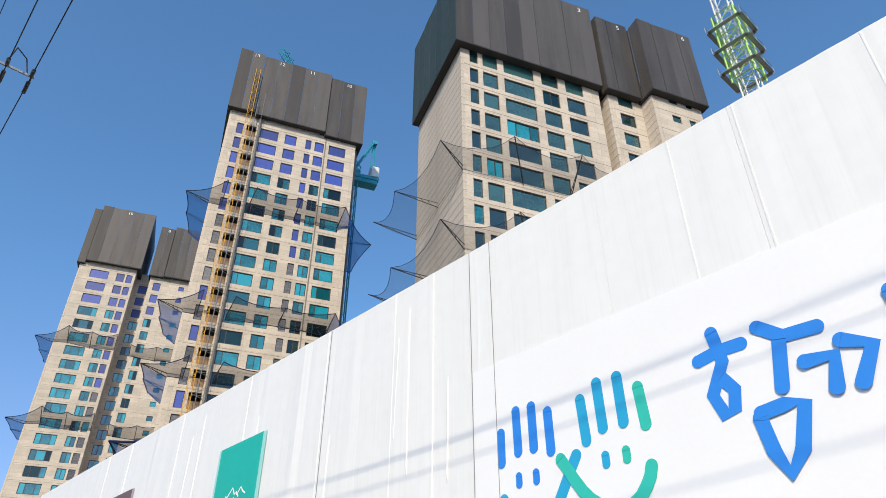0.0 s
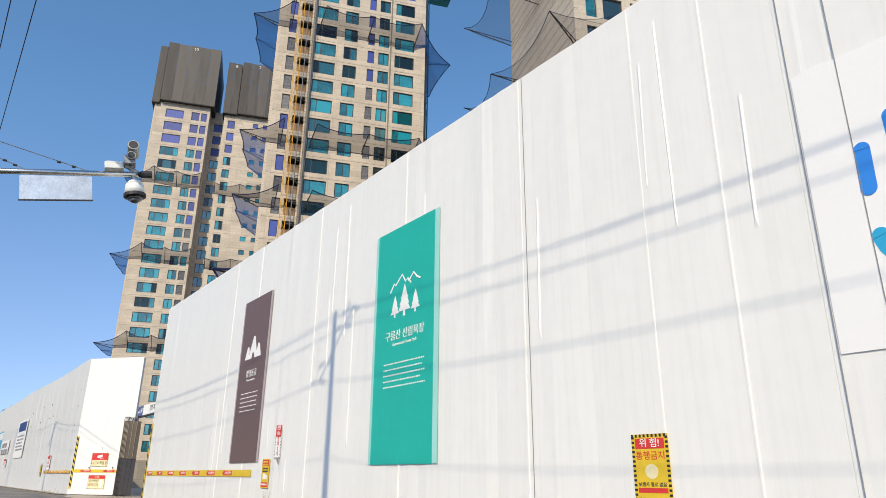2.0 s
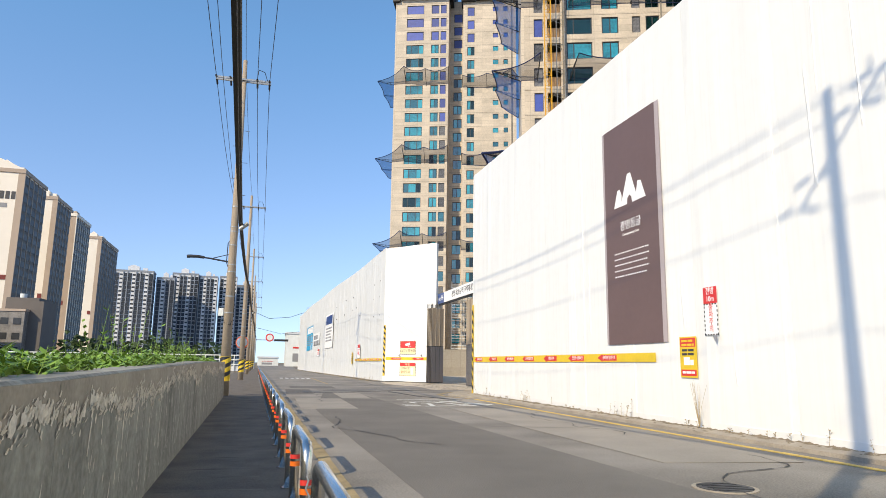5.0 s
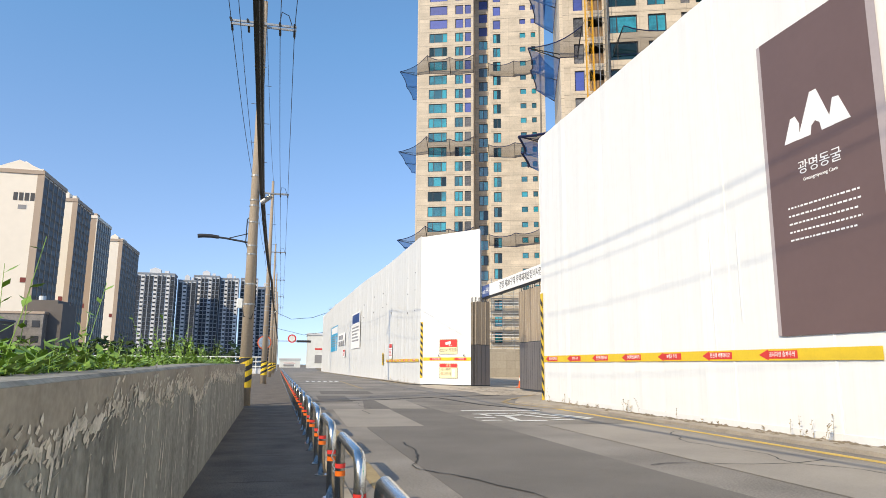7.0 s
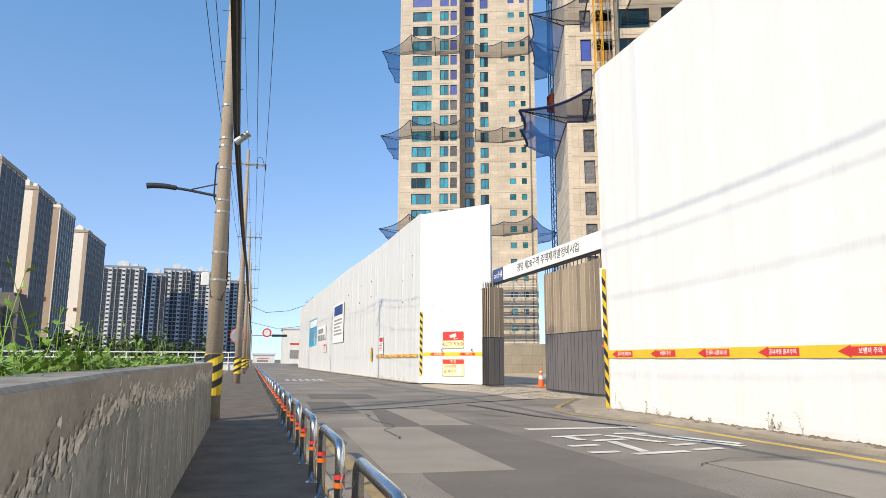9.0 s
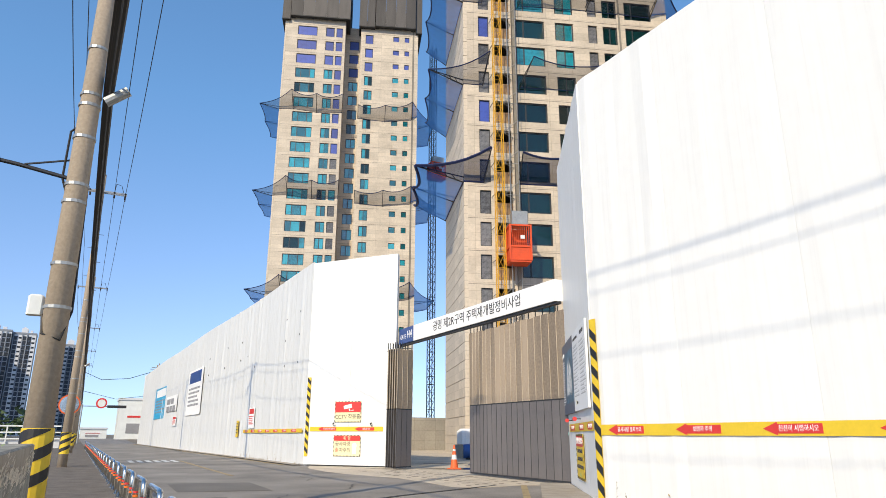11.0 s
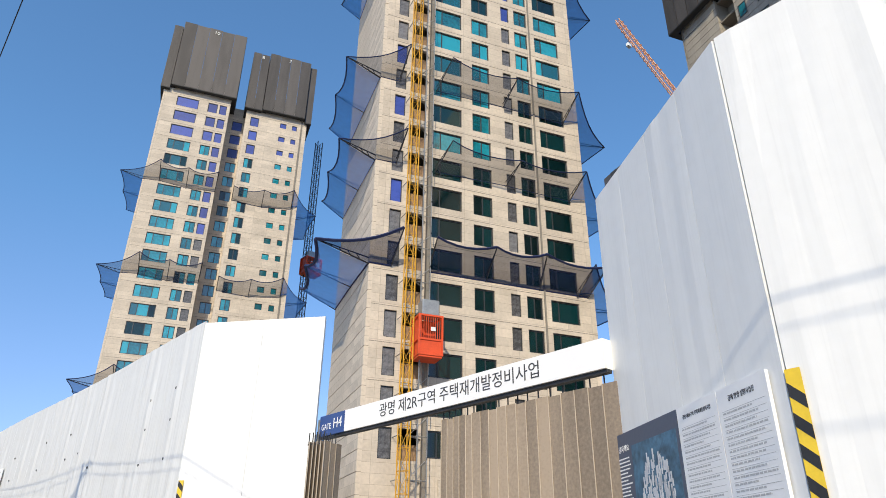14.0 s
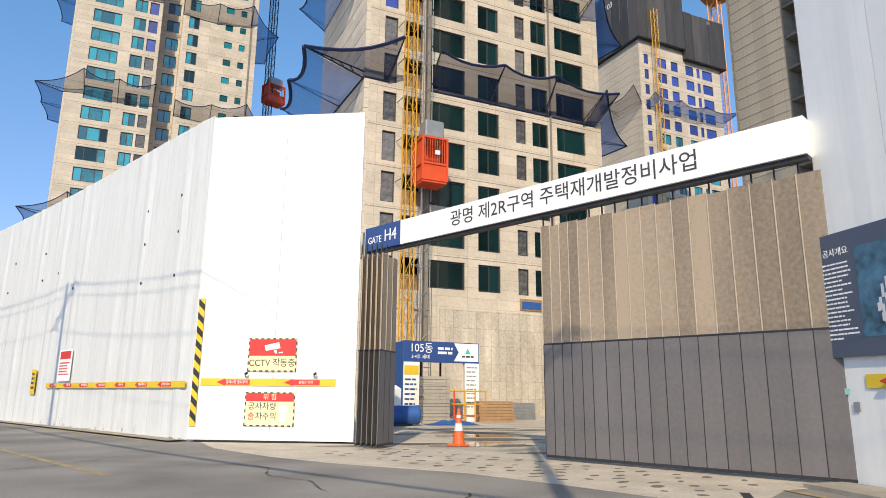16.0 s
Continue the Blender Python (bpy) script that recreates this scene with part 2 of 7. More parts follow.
POLE = material("weathered_pole_concrete", (0.36, 0.295, 0.225), 0.95, vary=0.25, big=1.2, small=20, bump=0.4, streak=1)
RUBBER = material("black_cable", (0.012, 0.012, 0.013), 0.6, vary=0.2, bump=0)
LEAF = material("weed_leaf", (0.17, 0.29, 0.04), 0.55, vary=0.5, big=3, small=15, bump=0.1)
STRAW = material("dry_stalk", (0.3, 0.23, 0.12), 0.9, vary=0.3)
TREE = material("far_foliage", (0.05, 0.085, 0.03), 0.8, vary=0.5, big=0.2, small=1.0)
GATE_TAN = material("tan_gate_cladding", (0.285, 0.224, 0.16), 0.5, vary=0.38, big=0.8, small=12, bump=0.15, streak=1, island=0.25)
GATE_GREY = material("grey_gate_sheet", (0.15, 0.138, 0.136), 0.55, metal=0.1, vary=0.15, big=1.0, small=12, bump=0.1, streak=1, island=0.2)
BRICK_RED = material("dark_red_render", (0.2, 0.045, 0.04), 0.85, vary=0.1)
SEAM_PALE = material("pale_seam_metal", (0.5, 0.42, 0.32), 0.45, metal=0.2, vary=0.15, big=2)
APT_WALL = material("cream_rendered_wall", (0.8, 0.73, 0.63), 0.85, vary=0.05, big=0.05, small=0.5)
APT_TAN = material("tan_rendered_wall", (0.42, 0.33, 0.26), 0.85, vary=0.06, big=0.05, small=0.5)
APT_GREY = material("pale_grey_wall", (0.62, 0.63, 0.64), 0.85, vary=0.06, big=0.05, small=0.5)
STAINED = material("stained_grey_render", (0.22, 0.205, 0.19), 0.9, vary=0.4, big=0.5, small=2.5)
APT_PIER = material("mid_grey_pier", (0.24, 0.26, 0.29), 0.85, vary=0.06, big=0.05, small=0.5)
# darkened to carry the shade of sunless sides; also used on dark low buildings
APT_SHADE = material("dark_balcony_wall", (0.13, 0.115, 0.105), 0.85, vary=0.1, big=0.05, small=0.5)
APRON = material("pale_ramp_concrete", (0.5, 0.43, 0.335), 0.9, vary=0.25, big=1.2, small=12, bump=0.5)
# colour of the dark gaps in the dappled sunlight on the ramp
DAPPLE = material("damp_recess", (0.16, 0.135, 0.105), 0.9, vary=0.2)
APT_GLASS = material("far_window_glass", (0.022, 0.027, 0.036), 0.5, vary=0.4, big=0.3, small=1.5, bump=0, island=0.5)
LINE_YELLOW = material("road_yellow", (0.33, 0.25, 0.13), 0.85, vary=0.4, big=1.5, small=25)
LINE_BRIGHT = material("road_yellow_fresh", (0.55, 0.38, 0.1), 0.85, vary=0.25, big=1.5, small=25)
LINE_WHITE = material("road_white", (0.6, 0.6, 0.57), 0.85, vary=0.3, big=1.5, small=25)
CONE_ORANGE = material("orange_plastic", (0.75, 0.13, 0.03), 0.5, vary=0.1)
WOOD = material("site_timber", (0.33, 0.2, 0.1), 0.8, vary=0.25, big=3, small=20)
TARP = material("blue_tarpaulin", (0.02, 0.09, 0.3), 0.6, vary=0.2, big=3, small=20, bump=0.6)
REFLECT = material("orange_reflector", (0.75, 0.16, 0.02), 0.3, vary=0.1)


# ---- building helpers ----
class Geo:
    """Vertices and faces gathered for one mesh."""
    def __init__(self):
        self.v, self.f = [], []

    def add(self, verts, faces):
        k = len(self.v)
        self.v += [tuple(p) for p in verts]
        self.f += [tuple(i + k for i in face) for face in faces]
        return self

    def box(self, x0, y0, z0, x1, y1, z1):
        x0, x1, y0, y1, z0, z1 = min(x0, x1), max(x0, x1), min(y0, y1), max(y0, y1), min(z0, z1), max(z0, z1)
        return self.add([(x0, y0, z0), (x1, y0, z0), (x1, y1, z0), (x0, y1, z0), (x0, y0, z1), (x1, y0, z1), (x1, y1, z1), (x0, y1, z1)],
                        [(3, 2, 1, 0), (4, 5, 6, 7), (0, 1, 5, 4), (1, 2, 6, 5), (2, 3, 7, 6), (3, 0, 4, 7)])

    def chamfered(self, x0, y0, z0, x1, y1, z1, c):
        """A box with its four upright edges and its top edge cut by c."""
        ring = [(x0 + c, y0), (x1 - c, y0), (x1, y0 + c), (x1, y1 - c), (x1 - c, y1), (x0 + c, y1), (x0, y1 - c), (x0, y0 + c)]
        cx, cy = (x0 + x1) / 2, (y0 + y1) / 2
        k = lambda p: (p[0] + (c if p[0] < cx else -c), p[1] + (c if p[1] < cy else -c))
        verts = [(*p, z0) for p in ring] + [(*p, z1 - c) for p in ring] + [(*k(p), z1) for p in ring]
        faces = [tuple(range(7, -1, -1)), tuple(range(16, 24))]
        for b in (0, 8):
            faces += [(b + i, b + (i + 1) % 8, b + 8 + (i + 1) % 8, b + 8 + i) for i in range(8)]
        return self.add(verts, faces)

    def tube(self, points, r, n=6, r1=None, closed=True):
        """A round bar along points, from radius r to r1."""
        pts = [Vector(p) for p in points]
        r1 = r if r1 is None else r1
        verts, last = [], None
        for i, p in enumerate(pts):
            way = (pts[min(i + 1, len(pts) - 1)] - pts[max(i - 1, 0)]).normalized()
            side = way.cross((0, 0, 1)) if abs(way.z) < 0.9 else way.cross((0, 1, 0))
            if last is not None:
                s2 = last - way * last.dot(way)
                side = s2 if s2.length > 1e-4 else side
            side.normalize()
            last = side
            up, rr = way.cross(side), r + (r1 - r) * i / max(len(pts) - 1, 1)
            verts += [p + rr * (math.cos(2 * math.pi * k / n) * side + math.sin(2 * math.pi * k / n) * up) for k in range(n)]
        faces = [(i * n + k, (i + 1) * n + k, (i + 1) * n + (k + 1) % n, i * n + (k + 1) % n) for i in range(len(pts) - 1) for k in range(n)]
        if closed:
            faces += [tuple(range(n)), tuple((len(pts) - 1) * n + k for k in reversed(range(n)))]
        return self.add(verts, faces)

    def prism(self, outline, d0, d1, plane="xz"):
        """A flat outline given thickness: in x and z, from y = d0 to d1, or in y and z along x."""
        put = (lambda a, b, d: (a, d, b)) if plane == "xz" else (lambda a, b, d: (d, a, b)) if plane == "yz" else (lambda a, b, d: (a, b, d))
        n = len(outline)
        return self.add([put(a, b, d) for d in (d0, d1) for a, b in outline],
                        [tuple(range(n)), tuple(range(2 * n - 1, n - 1, -1))] + [((i + 1) % n, i, n + i, n + (i + 1) % n) for i in range(n)])

    def mesh(self, name, smooth=False):
        me = bpy.data.meshes.new(name)
        me.from_pydata(self.v, [], self.f)
        bm = bmesh.new()
        bm.from_mesh(me)
        bmesh.ops.recalc_face_normals(bm, faces=bm.faces)
        bm.to_mesh(me)
        bm.free()
        if smooth:
            me.polygons.foreach_set("use_smooth", [True] * len(me.polygons))
        return me


def part(name, geo, mat, parent=None, label="", m=None, smooth=False):
    """One mesh object under a thing or part; geo is a Geo or a ready mesh."""
    me = geo.mesh(name, smooth) if isinstance(geo, Geo) else geo
    if not me.materials:
        me.materials.append(mat)
    ob = new(name, me)
    ob.parent = parent
    if m is not None:
        ob.matrix_basis = m
    if label:
        tagged(ob, label)
    return ob


def thing(name, m, label, category, group="", kind=""):
    ob = new(name)
    ob.matrix_basis = m
    ob.empty_display_size = 0.1
    return tagged(ob, label, category, group, kind)


def solid(name, geo, mat, label, category, group="", kind="", m=None, smooth=False):
    """A thing that is one single mesh."""
    return tagged(part(name, geo, mat, None, "", m, smooth), label, category, group, kind)


def lettering(name, text, size, mat, parent, m, thick=0.004, align="CENTER", squeeze=1.0):
    """Raised characters in the built-in font, as a mesh; they stand in the x z plane of m and face -y."""
    cu = bpy.data.curves.new(name, "FONT")
    cu.body, cu.size, cu.extrude, cu.align_x, cu.align_y = text, size, thick, align, "CENTER"
    cu.resolution_u = 3
    tmp = new("tmp", cu)
    bpy.context.view_layer.update()
    me = bpy.data.meshes.new_from_object(tmp.evaluated_get(bpy.context.evaluated_depsgraph_get()))
    bpy.data.objects.remove(tmp)
    bpy.data.curves.remove(cu)
    me.transform(Matrix.Diagonal((squeeze, 1, 1, 1)))
    me.transform(pose(0, 0, 0, 90, 0, 0))
    me.materials.clear()
    me.materials.append(mat)
    return part(name, me, mat, parent, "", m)


rng = random.Random(7)

# ---- ground, road, pavement ----
def sheet(name, outline, z, mat, label, category, kind="structure", thick=0.0):
    g = Geo()
    if thick:
        g.prism(outline, z - thick, z, "xy")
    else:
        g.add([(x, y, z) for x, y in outline], [tuple(range(len(outline)))])
    return solid(name, g, mat, label, category, kind=kind)


FX = 8.53                       # face of the long white hoarding


def rail_x(y):
    return -0.26 - 0.0105 * y


def wall_x(y):
    return -1.62 - 0.0155 * y


def line2_x(y):
    return float(np.interp(y, [67.4, 80, 94, 119, 150], [8.1, 7.75, 7.2, 6.4, 5.75]))


sheet("ground", [(-2500, -2500), (2500, -2500), (2500, 2500), (-2500, 2500)], -0.06, EARTH, "flat brown earth reaching to the horizon", "ground")
road = Geo()
stops = [-60, 0, 30, 45, 51, 63, 67, 80, 94, 119, 150, 182, 330]
edge = [FX, FX, FX, FX, 11.6, 11.6, 8.2, 7.85, 7.3, 6.5, 5.85, 6.5, 12]
for (a, xa), (b, xb) in zip(zip(stops, edge), zip(stops[1:], edge[1:])):
    road.add([(rail_x(a) + 0.1, a, 0), (xa, a, 0), (xb, b, 0), (rail_x(b) + 0.1, b, 0)], [(0, 1, 2, 3)])
solid("road", road, ASPHALT, "worn grey asphalt two-lane road with repairs", "road", kind="structure")
pave = Geo()
for y in range(-60, 180, 10):
    a, b = y, y + 10
    pave.add([(-4.5, a, -0.045), (rail_x(a) + 0.09, a, -0.045), (rail_x(b) + 0.09, b, -0.045), (-4.5, b, -0.045)], [(0, 1, 2, 3)])
solid("pavement", pave, PAVING, "narrow dark asphalt footway behind the barrier", "pavement", kind="structure")
ripple, rr = Geo(), random.Random(5)
yy = 8.0
while yy < 60:
    x0, x1 = wall_x(yy) + 0.02 + rr.random() * 0.5, rail_x(yy) - 0.05 - rr.random() * 0.4
    w, k = rr.uniform(0.02, 0.09), rr.uniform(-0.05, 0.05)
    ripple.add([(x0, yy, -0.0445), (x1, yy + k, -0.0445), (x1, yy + k + w, -0.0445), ((x0 + x1) / 2, yy + k / 2 + w * 0.7, -0.036), (x0, yy + w * 0.5, -0.0445)], [(0, 1, 3), (1, 2, 3), (3, 4, 0)])
    yy += rr.uniform(0.3, 1.1)
solid("paving_ripples", ripple, RIDGE, "low worn ridges across the dark footway", "paving", kind="stuff")
kerb_line = thing("kerb", pose(0, 0, 0), "low grey concrete kerb between road and footway", "kerb", kind="structure")
for i, y in enumerate(range(-20, 120)):
    part("kerb_stone", Geo().chamfered(rail_x(y) + 0.085, y + 0.006, -0.1, rail_x(y) + 0.2, y + 0.994, 0.03, 0.012), KERB, kerb_line)
sheet("site_yard", [(11.5, 48), (75, 30), (75, 130), (11.5, 130), (11.5, 63)], 0.006, YARD, "dusty pale site ground with puddles behind the gate", "ground")
sheet("verge", [(FX - 0.75, -60), (FX + 0.05, -60), (FX + 0.05, 45.7), (11.7, 50.8), (10.9, 51.2), (8.1, 47.2), (7.2, 45.0), (7.35, 43.6), (FX - 0.7, 41)], 0.07, KERB,
      "dirty raised concrete strip along the hoarding", "verge", thick=0.08)
strip = Geo()
for a, b in zip([67.4, 80, 94, 119], [80, 94, 119, 150]):
    strip.add([(line2_x(a) - 0.6, a, 0.05), (line2_x(a), a, 0.05), (line2_x(b), b, 0.05), (line2_x(b) - 0.6, b, 0.05)], [(0, 1, 2, 3)])
solid("verge", strip, KERB, "dirty concrete strip along the far hoarding", "verge", kind="structure")


# painted lines and repairs, each a thin layer above the road
def painted(name, outline, mat, label, z=0.0135):
    return sheet(name, outline, z, mat, label, "road marking", thick=0.004)


def worn_line(xf, y0, y1, w, mat, label, step=1.7):
    holder = thing("road_line", pose(0, 0, 0), label, "road marking", kind="structure")
    g, y = Geo(), y0
    while y < y1:
        e = min(y + step * rng.uniform(0.8, 1.2), y1)
        wob = [rng.uniform(-0.015, 0.015) for _ in range(4)]
        g.prism([(xf(y) + wob[0], y), (xf(y) + w + wob[1], y), (xf(e) + w + wob[2], e - 0.02), (xf(e) + wob[3], e - 0.02)], 0.002, 0.0115, "xy")
        y = e
    part("paint", g, mat, holder)


worn_line(lambda y: rail_x(y) + 0.5, -20, 150, 0.17, LINE_YELLOW, "worn ochre edge line beside the barrier")
worn_line(lambda y: 7.3, -20, 41.5, 0.14, LINE_BRIGHT, "worn yellow edge line along the hoarding")
worn_line(lambda y: line2_x(y) - 0.8, 68, 150, 0.13, LINE_YELLOW, "worn yellow edge line along the far hoarding")
painted("road_line", [(7.3, 41.5), (7.43, 41.5), (6.85, 44.0), (6.95, 45.4), (7.8, 47.2), (10.4, 51.2), (10.25, 51.3), (7.65, 47.3), (6.8, 45.5), (6.7, 44.0)], LINE_YELLOW, "yellow line curving into the gate")
painted("road_line", [(4.1, 40.9), (6.5, 40.75), (6.5, 41.0), (4.1, 41.15)], LINE_WHITE, "worn white bar across the lane")
for ax, ay, bx, by in ((4.05, 39.6, 5.1, 39.75), (4.5, 38.9, 5.2, 39.0), (3.75, 38.3, 4.3, 38.35), (3.7, 37.5, 4.2, 37.5), (4.3, 37.2, 5.3, 37.3), (4.6, 37.4, 4.75, 38.7), (5.15, 39.6, 5.6, 38.4), (5.45, 39.85, 6.1, 39.75), (5.8, 39.6, 6.6, 37.6), (5.5, 37.4, 6.1, 37.5), (5.5, 38.0, 6.0, 38.1), (6.3, 39.2, 6.8, 37.9), (4.3, 39.55, 4.35, 39.0)):
    d = Vector((bx - ax, by - ay)).normalized() * 0.085
    painted("road_letter", [(ax - d.y, ay + d.x), (ax + d.y, ay - d.x), (bx + d.y, by - d.x), (bx - d.y, by + d.x)], LINE_WHITE, "worn white stroke of a road word", 0.0135 + 0.0004 * (round(ax * 20) % 5))
for i in range(6):
    painted("road_letter", [(0.6 + 0.45 * i, 74), (0.85 + 0.45 * i, 74), (0.85 + 0.45 * i, 77), (0.6 + 0.45 * i, 77)], LINE_WHITE, "worn white far road word stroke")
worn_line(lambda y: 3.2 + 0.004 * (y - 60), 60, 76, 0.14, LINE_YELLOW, "short worn yellow centre line")
level = 0.003
for o, mt in (([(0.9, 12), (4.2, 10), (3.7, 30), (3.4, 47.8), (1.9, 47.5), (0.7, 36)], PATCH_DARK), ([(0.3, 36.4), (2.0, 36.3), (2.1, 42.1), (0.4, 42.3)], PATCH), ([(2.2, 42.4), (3.3, 42.2), (3.5, 47), (2.3, 47.3)], PATCH),
              ([(0.2, 46), (1.4, 46), (1.5, 51), (0.3, 51.2)], PATCH_DARK), ([(0.6, 53), (3.0, 52.6), (3.1, 56), (0.7, 56.5)], PATCH_DARK), ([(4.75, 24.5), (6.9, 24.2), (7.0, 36), (4.8, 36.2)], PATCH)):
    level += 0.0011
    sheet("asphalt_repair", o, level, mt, "patched piece of asphalt in the road", "road patch", thick=0.004)
tar = Geo()
for pts in ([(0.1, 46.6), (2.5, 47.6), (5.5, 49.6), (9.5, 51.6)], [(5.2, 48.6), (5.6, 44), (6.6, 41)]):
    for (ax, ay), (bx, by) in zip(pts, pts[1:]):
        d = Vector((bx - ax, by - ay)).normalized() * 0.07
        tar.prism([(ax - d.y, ay + d.x), (ax + d.y, ay - d.x), (bx + d.y, by - d.x), (bx - d.y, by + d.x)], 0.003, 0.0128, "xy")
solid("tar_seam", tar, TAR, "dark tar seams crossing the asphalt", "road seam", kind="structure")
crack, rc = Geo(), random.Random(44)
for cx, cy, heading, steps in ((1.5, 9.5, 80, 26), (5.8, 12, 95, 30), (3.4, 20, 70, 24), (2.2, 27, 100, 26), (6.2, 28, 88, 30), (4.6, 36, 30, 14), (1.2, 40, 84, 22), (5.5, 43, 120, 16), (3.9, 30, 10, 12), (0.9, 20, 15, 12), (2.5, 50, 60, 24), (5.0, 56, 95, 24), (2.0, 62, 20, 16), (6.4, 18, 160, 12)):
    px, py, turn = cx, cy, radians(heading)
    for _ in range(steps):
        turn += rc.uniform(-0.5, 0.5) + 0.2 * (radians(heading) - turn)
        ln, w = rc.uniform(0.12, 0.4), rc.uniform(0.006, 0.02)
        qx, qy = px + math.cos(turn) * ln, py + math.sin(turn) * ln
        if not 0.1 < qx < 7.1:
            break
        nx, ny = -math.sin(turn) * w, math.cos(turn) * w
        crack.add([(px - nx, py - ny, 0.0122), (px + nx, py + ny, 0.0122), (qx + nx, qy + ny, 0.0122), (qx - nx, qy - ny, 0.0122)], [(0, 1, 2, 3)])
        px, py = qx, qy
solid("asphalt_cracks", crack, TAR, "fine dark cracks wandering through the asphalt", "road crack", kind="stuff")
hole = thing("manhole_cover", pose(4.3, 22.6, 0.0), "round iron manhole cover set in the asphalt", "manhole cover")
part("rim", Geo().tube([(0, 0, 0.0), (0, 0, 0.012)], 0.36, 28), KERB, hole)
part("lid", Geo().tube([(0, 0, 0.0), (0, 0, 0.018)], 0.31, 28), DARK_STEEL, hole)
for i in range(5):
    part("rib", Geo().box(-0.22, -0.2 + 0.1 * i - 0.015, 0.016, 0.22, -0.2 + 0.1 * i + 0.015, 0.024), DARK_STEEL, hole)
drain = thing("drain_grate", pose(-1.35, 14.5, -0.045), "small iron drain grate in the footway", "drain")
part("frame", Geo().box(-0.35, -0.14, 0, 0.35, 0.14, 0.012), DARK_STEEL, drain)
for i in range(9):
    part("bar", Geo().box(-0.32 + 0.075 * i, -0.12, 0.01, -0.29 + 0.075 * i, 0.12, 0.02), GALV, drain)


# ---- white hoardings ----
def hoarding_top(y):
    return 9.85 + 0.55 * max(0.0, min(1.0, y / 45.65))


def sheet_panel(w, z0, z1a, z1b, folds, depth=0.03, seed=0):
    """A hanging vinyl sheet: upright folds across its width; local x across, z up, y into the wall."""
    r = random.Random(seed)
    xs = [w * i / folds for i in range(folds + 1)]
    off = [0.0] + [r.uniform(0, depth) * (1 if i % 2 else 0.35) for i in range(1, folds)] + [0.0]
    zs = [z0, z0 + (z1a - z0) * 0.35, z0 + (z1a - z0) * 0.7, None]
    g, rows = Geo(), []
    for k, z in enumerate(zs):
        rows.append([(x, -o * (0.6 + 0.4 * math.sin(2.1 * k + 1.3 * i)), z if z is not None else z1a + (z1b - z1a) * x / w) for i, (x, o) in enumerate(zip(xs, off))])
    n = folds + 1
    g.add([p for row in rows for p in row], [(a * n + i, a * n + i + 1, (a + 1) * n + i + 1, (a + 1) * n + i) for a in range(len(rows) - 1) for i in range(folds)])
    top, back = rows[-1], 0.05
    g.add([*top, (top[-1][0], back, top[-1][2]), (top[0][0], back, top[0][2])], [tuple(range(n + 2))])
    for e in (0, -1):
        g.add([rows[0][e], rows[1][e], rows[2][e], rows[3][e], (rows[3][e][0], back, rows[3][e][2]), (rows[0][e][0], back, rows[0][e][2])], [(0, 1, 2, 3, 4, 5)])
    return g


hoard = thing("site_hoarding", pose(FX, 0, 0), "tall white vinyl-sheeted construction hoarding along the road", "hoarding")
part("backing_wall", Geo().box(0.05, -60, 0.05, 0.25, 45.6, 9.66), STEEL_SKIRT, hoard)
y, k = 45.6, 0
widths = [2.6, 2.85, 3.0, 2.9, 2.8]
while y > -58:
    w = widths[k % 5] if y > 14 or y < 8 else 0.68 if 10.4 < y < 10.9 else 2.9
    if 11 < y < 16:
        w = y - 10.72
    e = y - w
    part("sheet", sheet_panel(w - 0.004, 0.06, hoarding_top(y), hoarding_top(e), 8, 0.012 if y < 11.5 else 0.02 + 0.02 * (k % 3 == 0), k), VINYL, hoard, m=pose(0, y, 0, 0, 0, -90))
    y, k = e, k + 1
# welded seams and hanging creases of the vinyl
r = random.Random(17)
for yy in (34.3, 31.5, 26.2, 20.95, 16.4, 13.35, 11.9, 5.5, 4.25, 2.2, -0.6, -3.4, -6.2):
    top = hoarding_top(yy) - 0.02
    part("seam", Geo().prism([(yy - 0.02, -0.001), (yy + 0.02, -0.001), (yy + 0.014, -0.023 if yy > 11 else -0.012), (yy - 0.014, -0.020 if yy > 11 else -0.011)], 0.1, top, "xy").mesh("seam"), VINYL, hoard, m=Matrix(((0, 1, 0, 0), (1, 0, 0, 0), (0, 0, 1, 0), (0, 0, 0, 1))))
for yy in (16.25, 10.64, 10.0):
    part("seam_gap", Geo().box(-0.036, yy - 0.005, 0.1, -0.028, yy + 0.005, hoarding_top(yy) - 0.02), GREY_INK, hoard, "thin dark open seam")
for _ in range(16):
    yy, z0 = r.uniform(11.2, 36), r.uniform(0.3, 6.5)
    z1 = min(z0 + r.uniform(1.0, 4.5), hoarding_top(yy) - 0.1)
    w, lean, d = r.uniform(0.02, 0.05), r.uniform(-0.08, 0.08), r.uniform(0.0, 0.007)
    part("crease", Geo().add([(-0.004, yy - w, z0), (-0.02 - d, yy, z0 + 0.2), (-0.004, yy + w, z0), (-0.004, yy + lean - w, z1), (-0.02 - d, yy + lean, z1 - 0.2), (-0.004, yy + lean + w, z1)], [(0, 1, 4, 3), (1, 2, 5, 4), (0, 2, 1), (3, 4, 5)]), VINYL, hoard)
part("base_rail", Geo().box(-0.02, -60, 0.05, 0.05, 45.62, 0.2), STEEL_SKIRT, hoard)
part("top_rail", Geo().prism([(-60, 9.68), (0, 9.68), (45.6, 10.23), (45.6, 10.37), (0, 9.82), (-60, 9.82)], 0.06, 0.26, "yz"), STEEL_SKIRT, hoard)
RET = Matrix.Translation((11.72, 50.73, 0)) @ pose(0, 0, 0, 0, 0, -122.13)
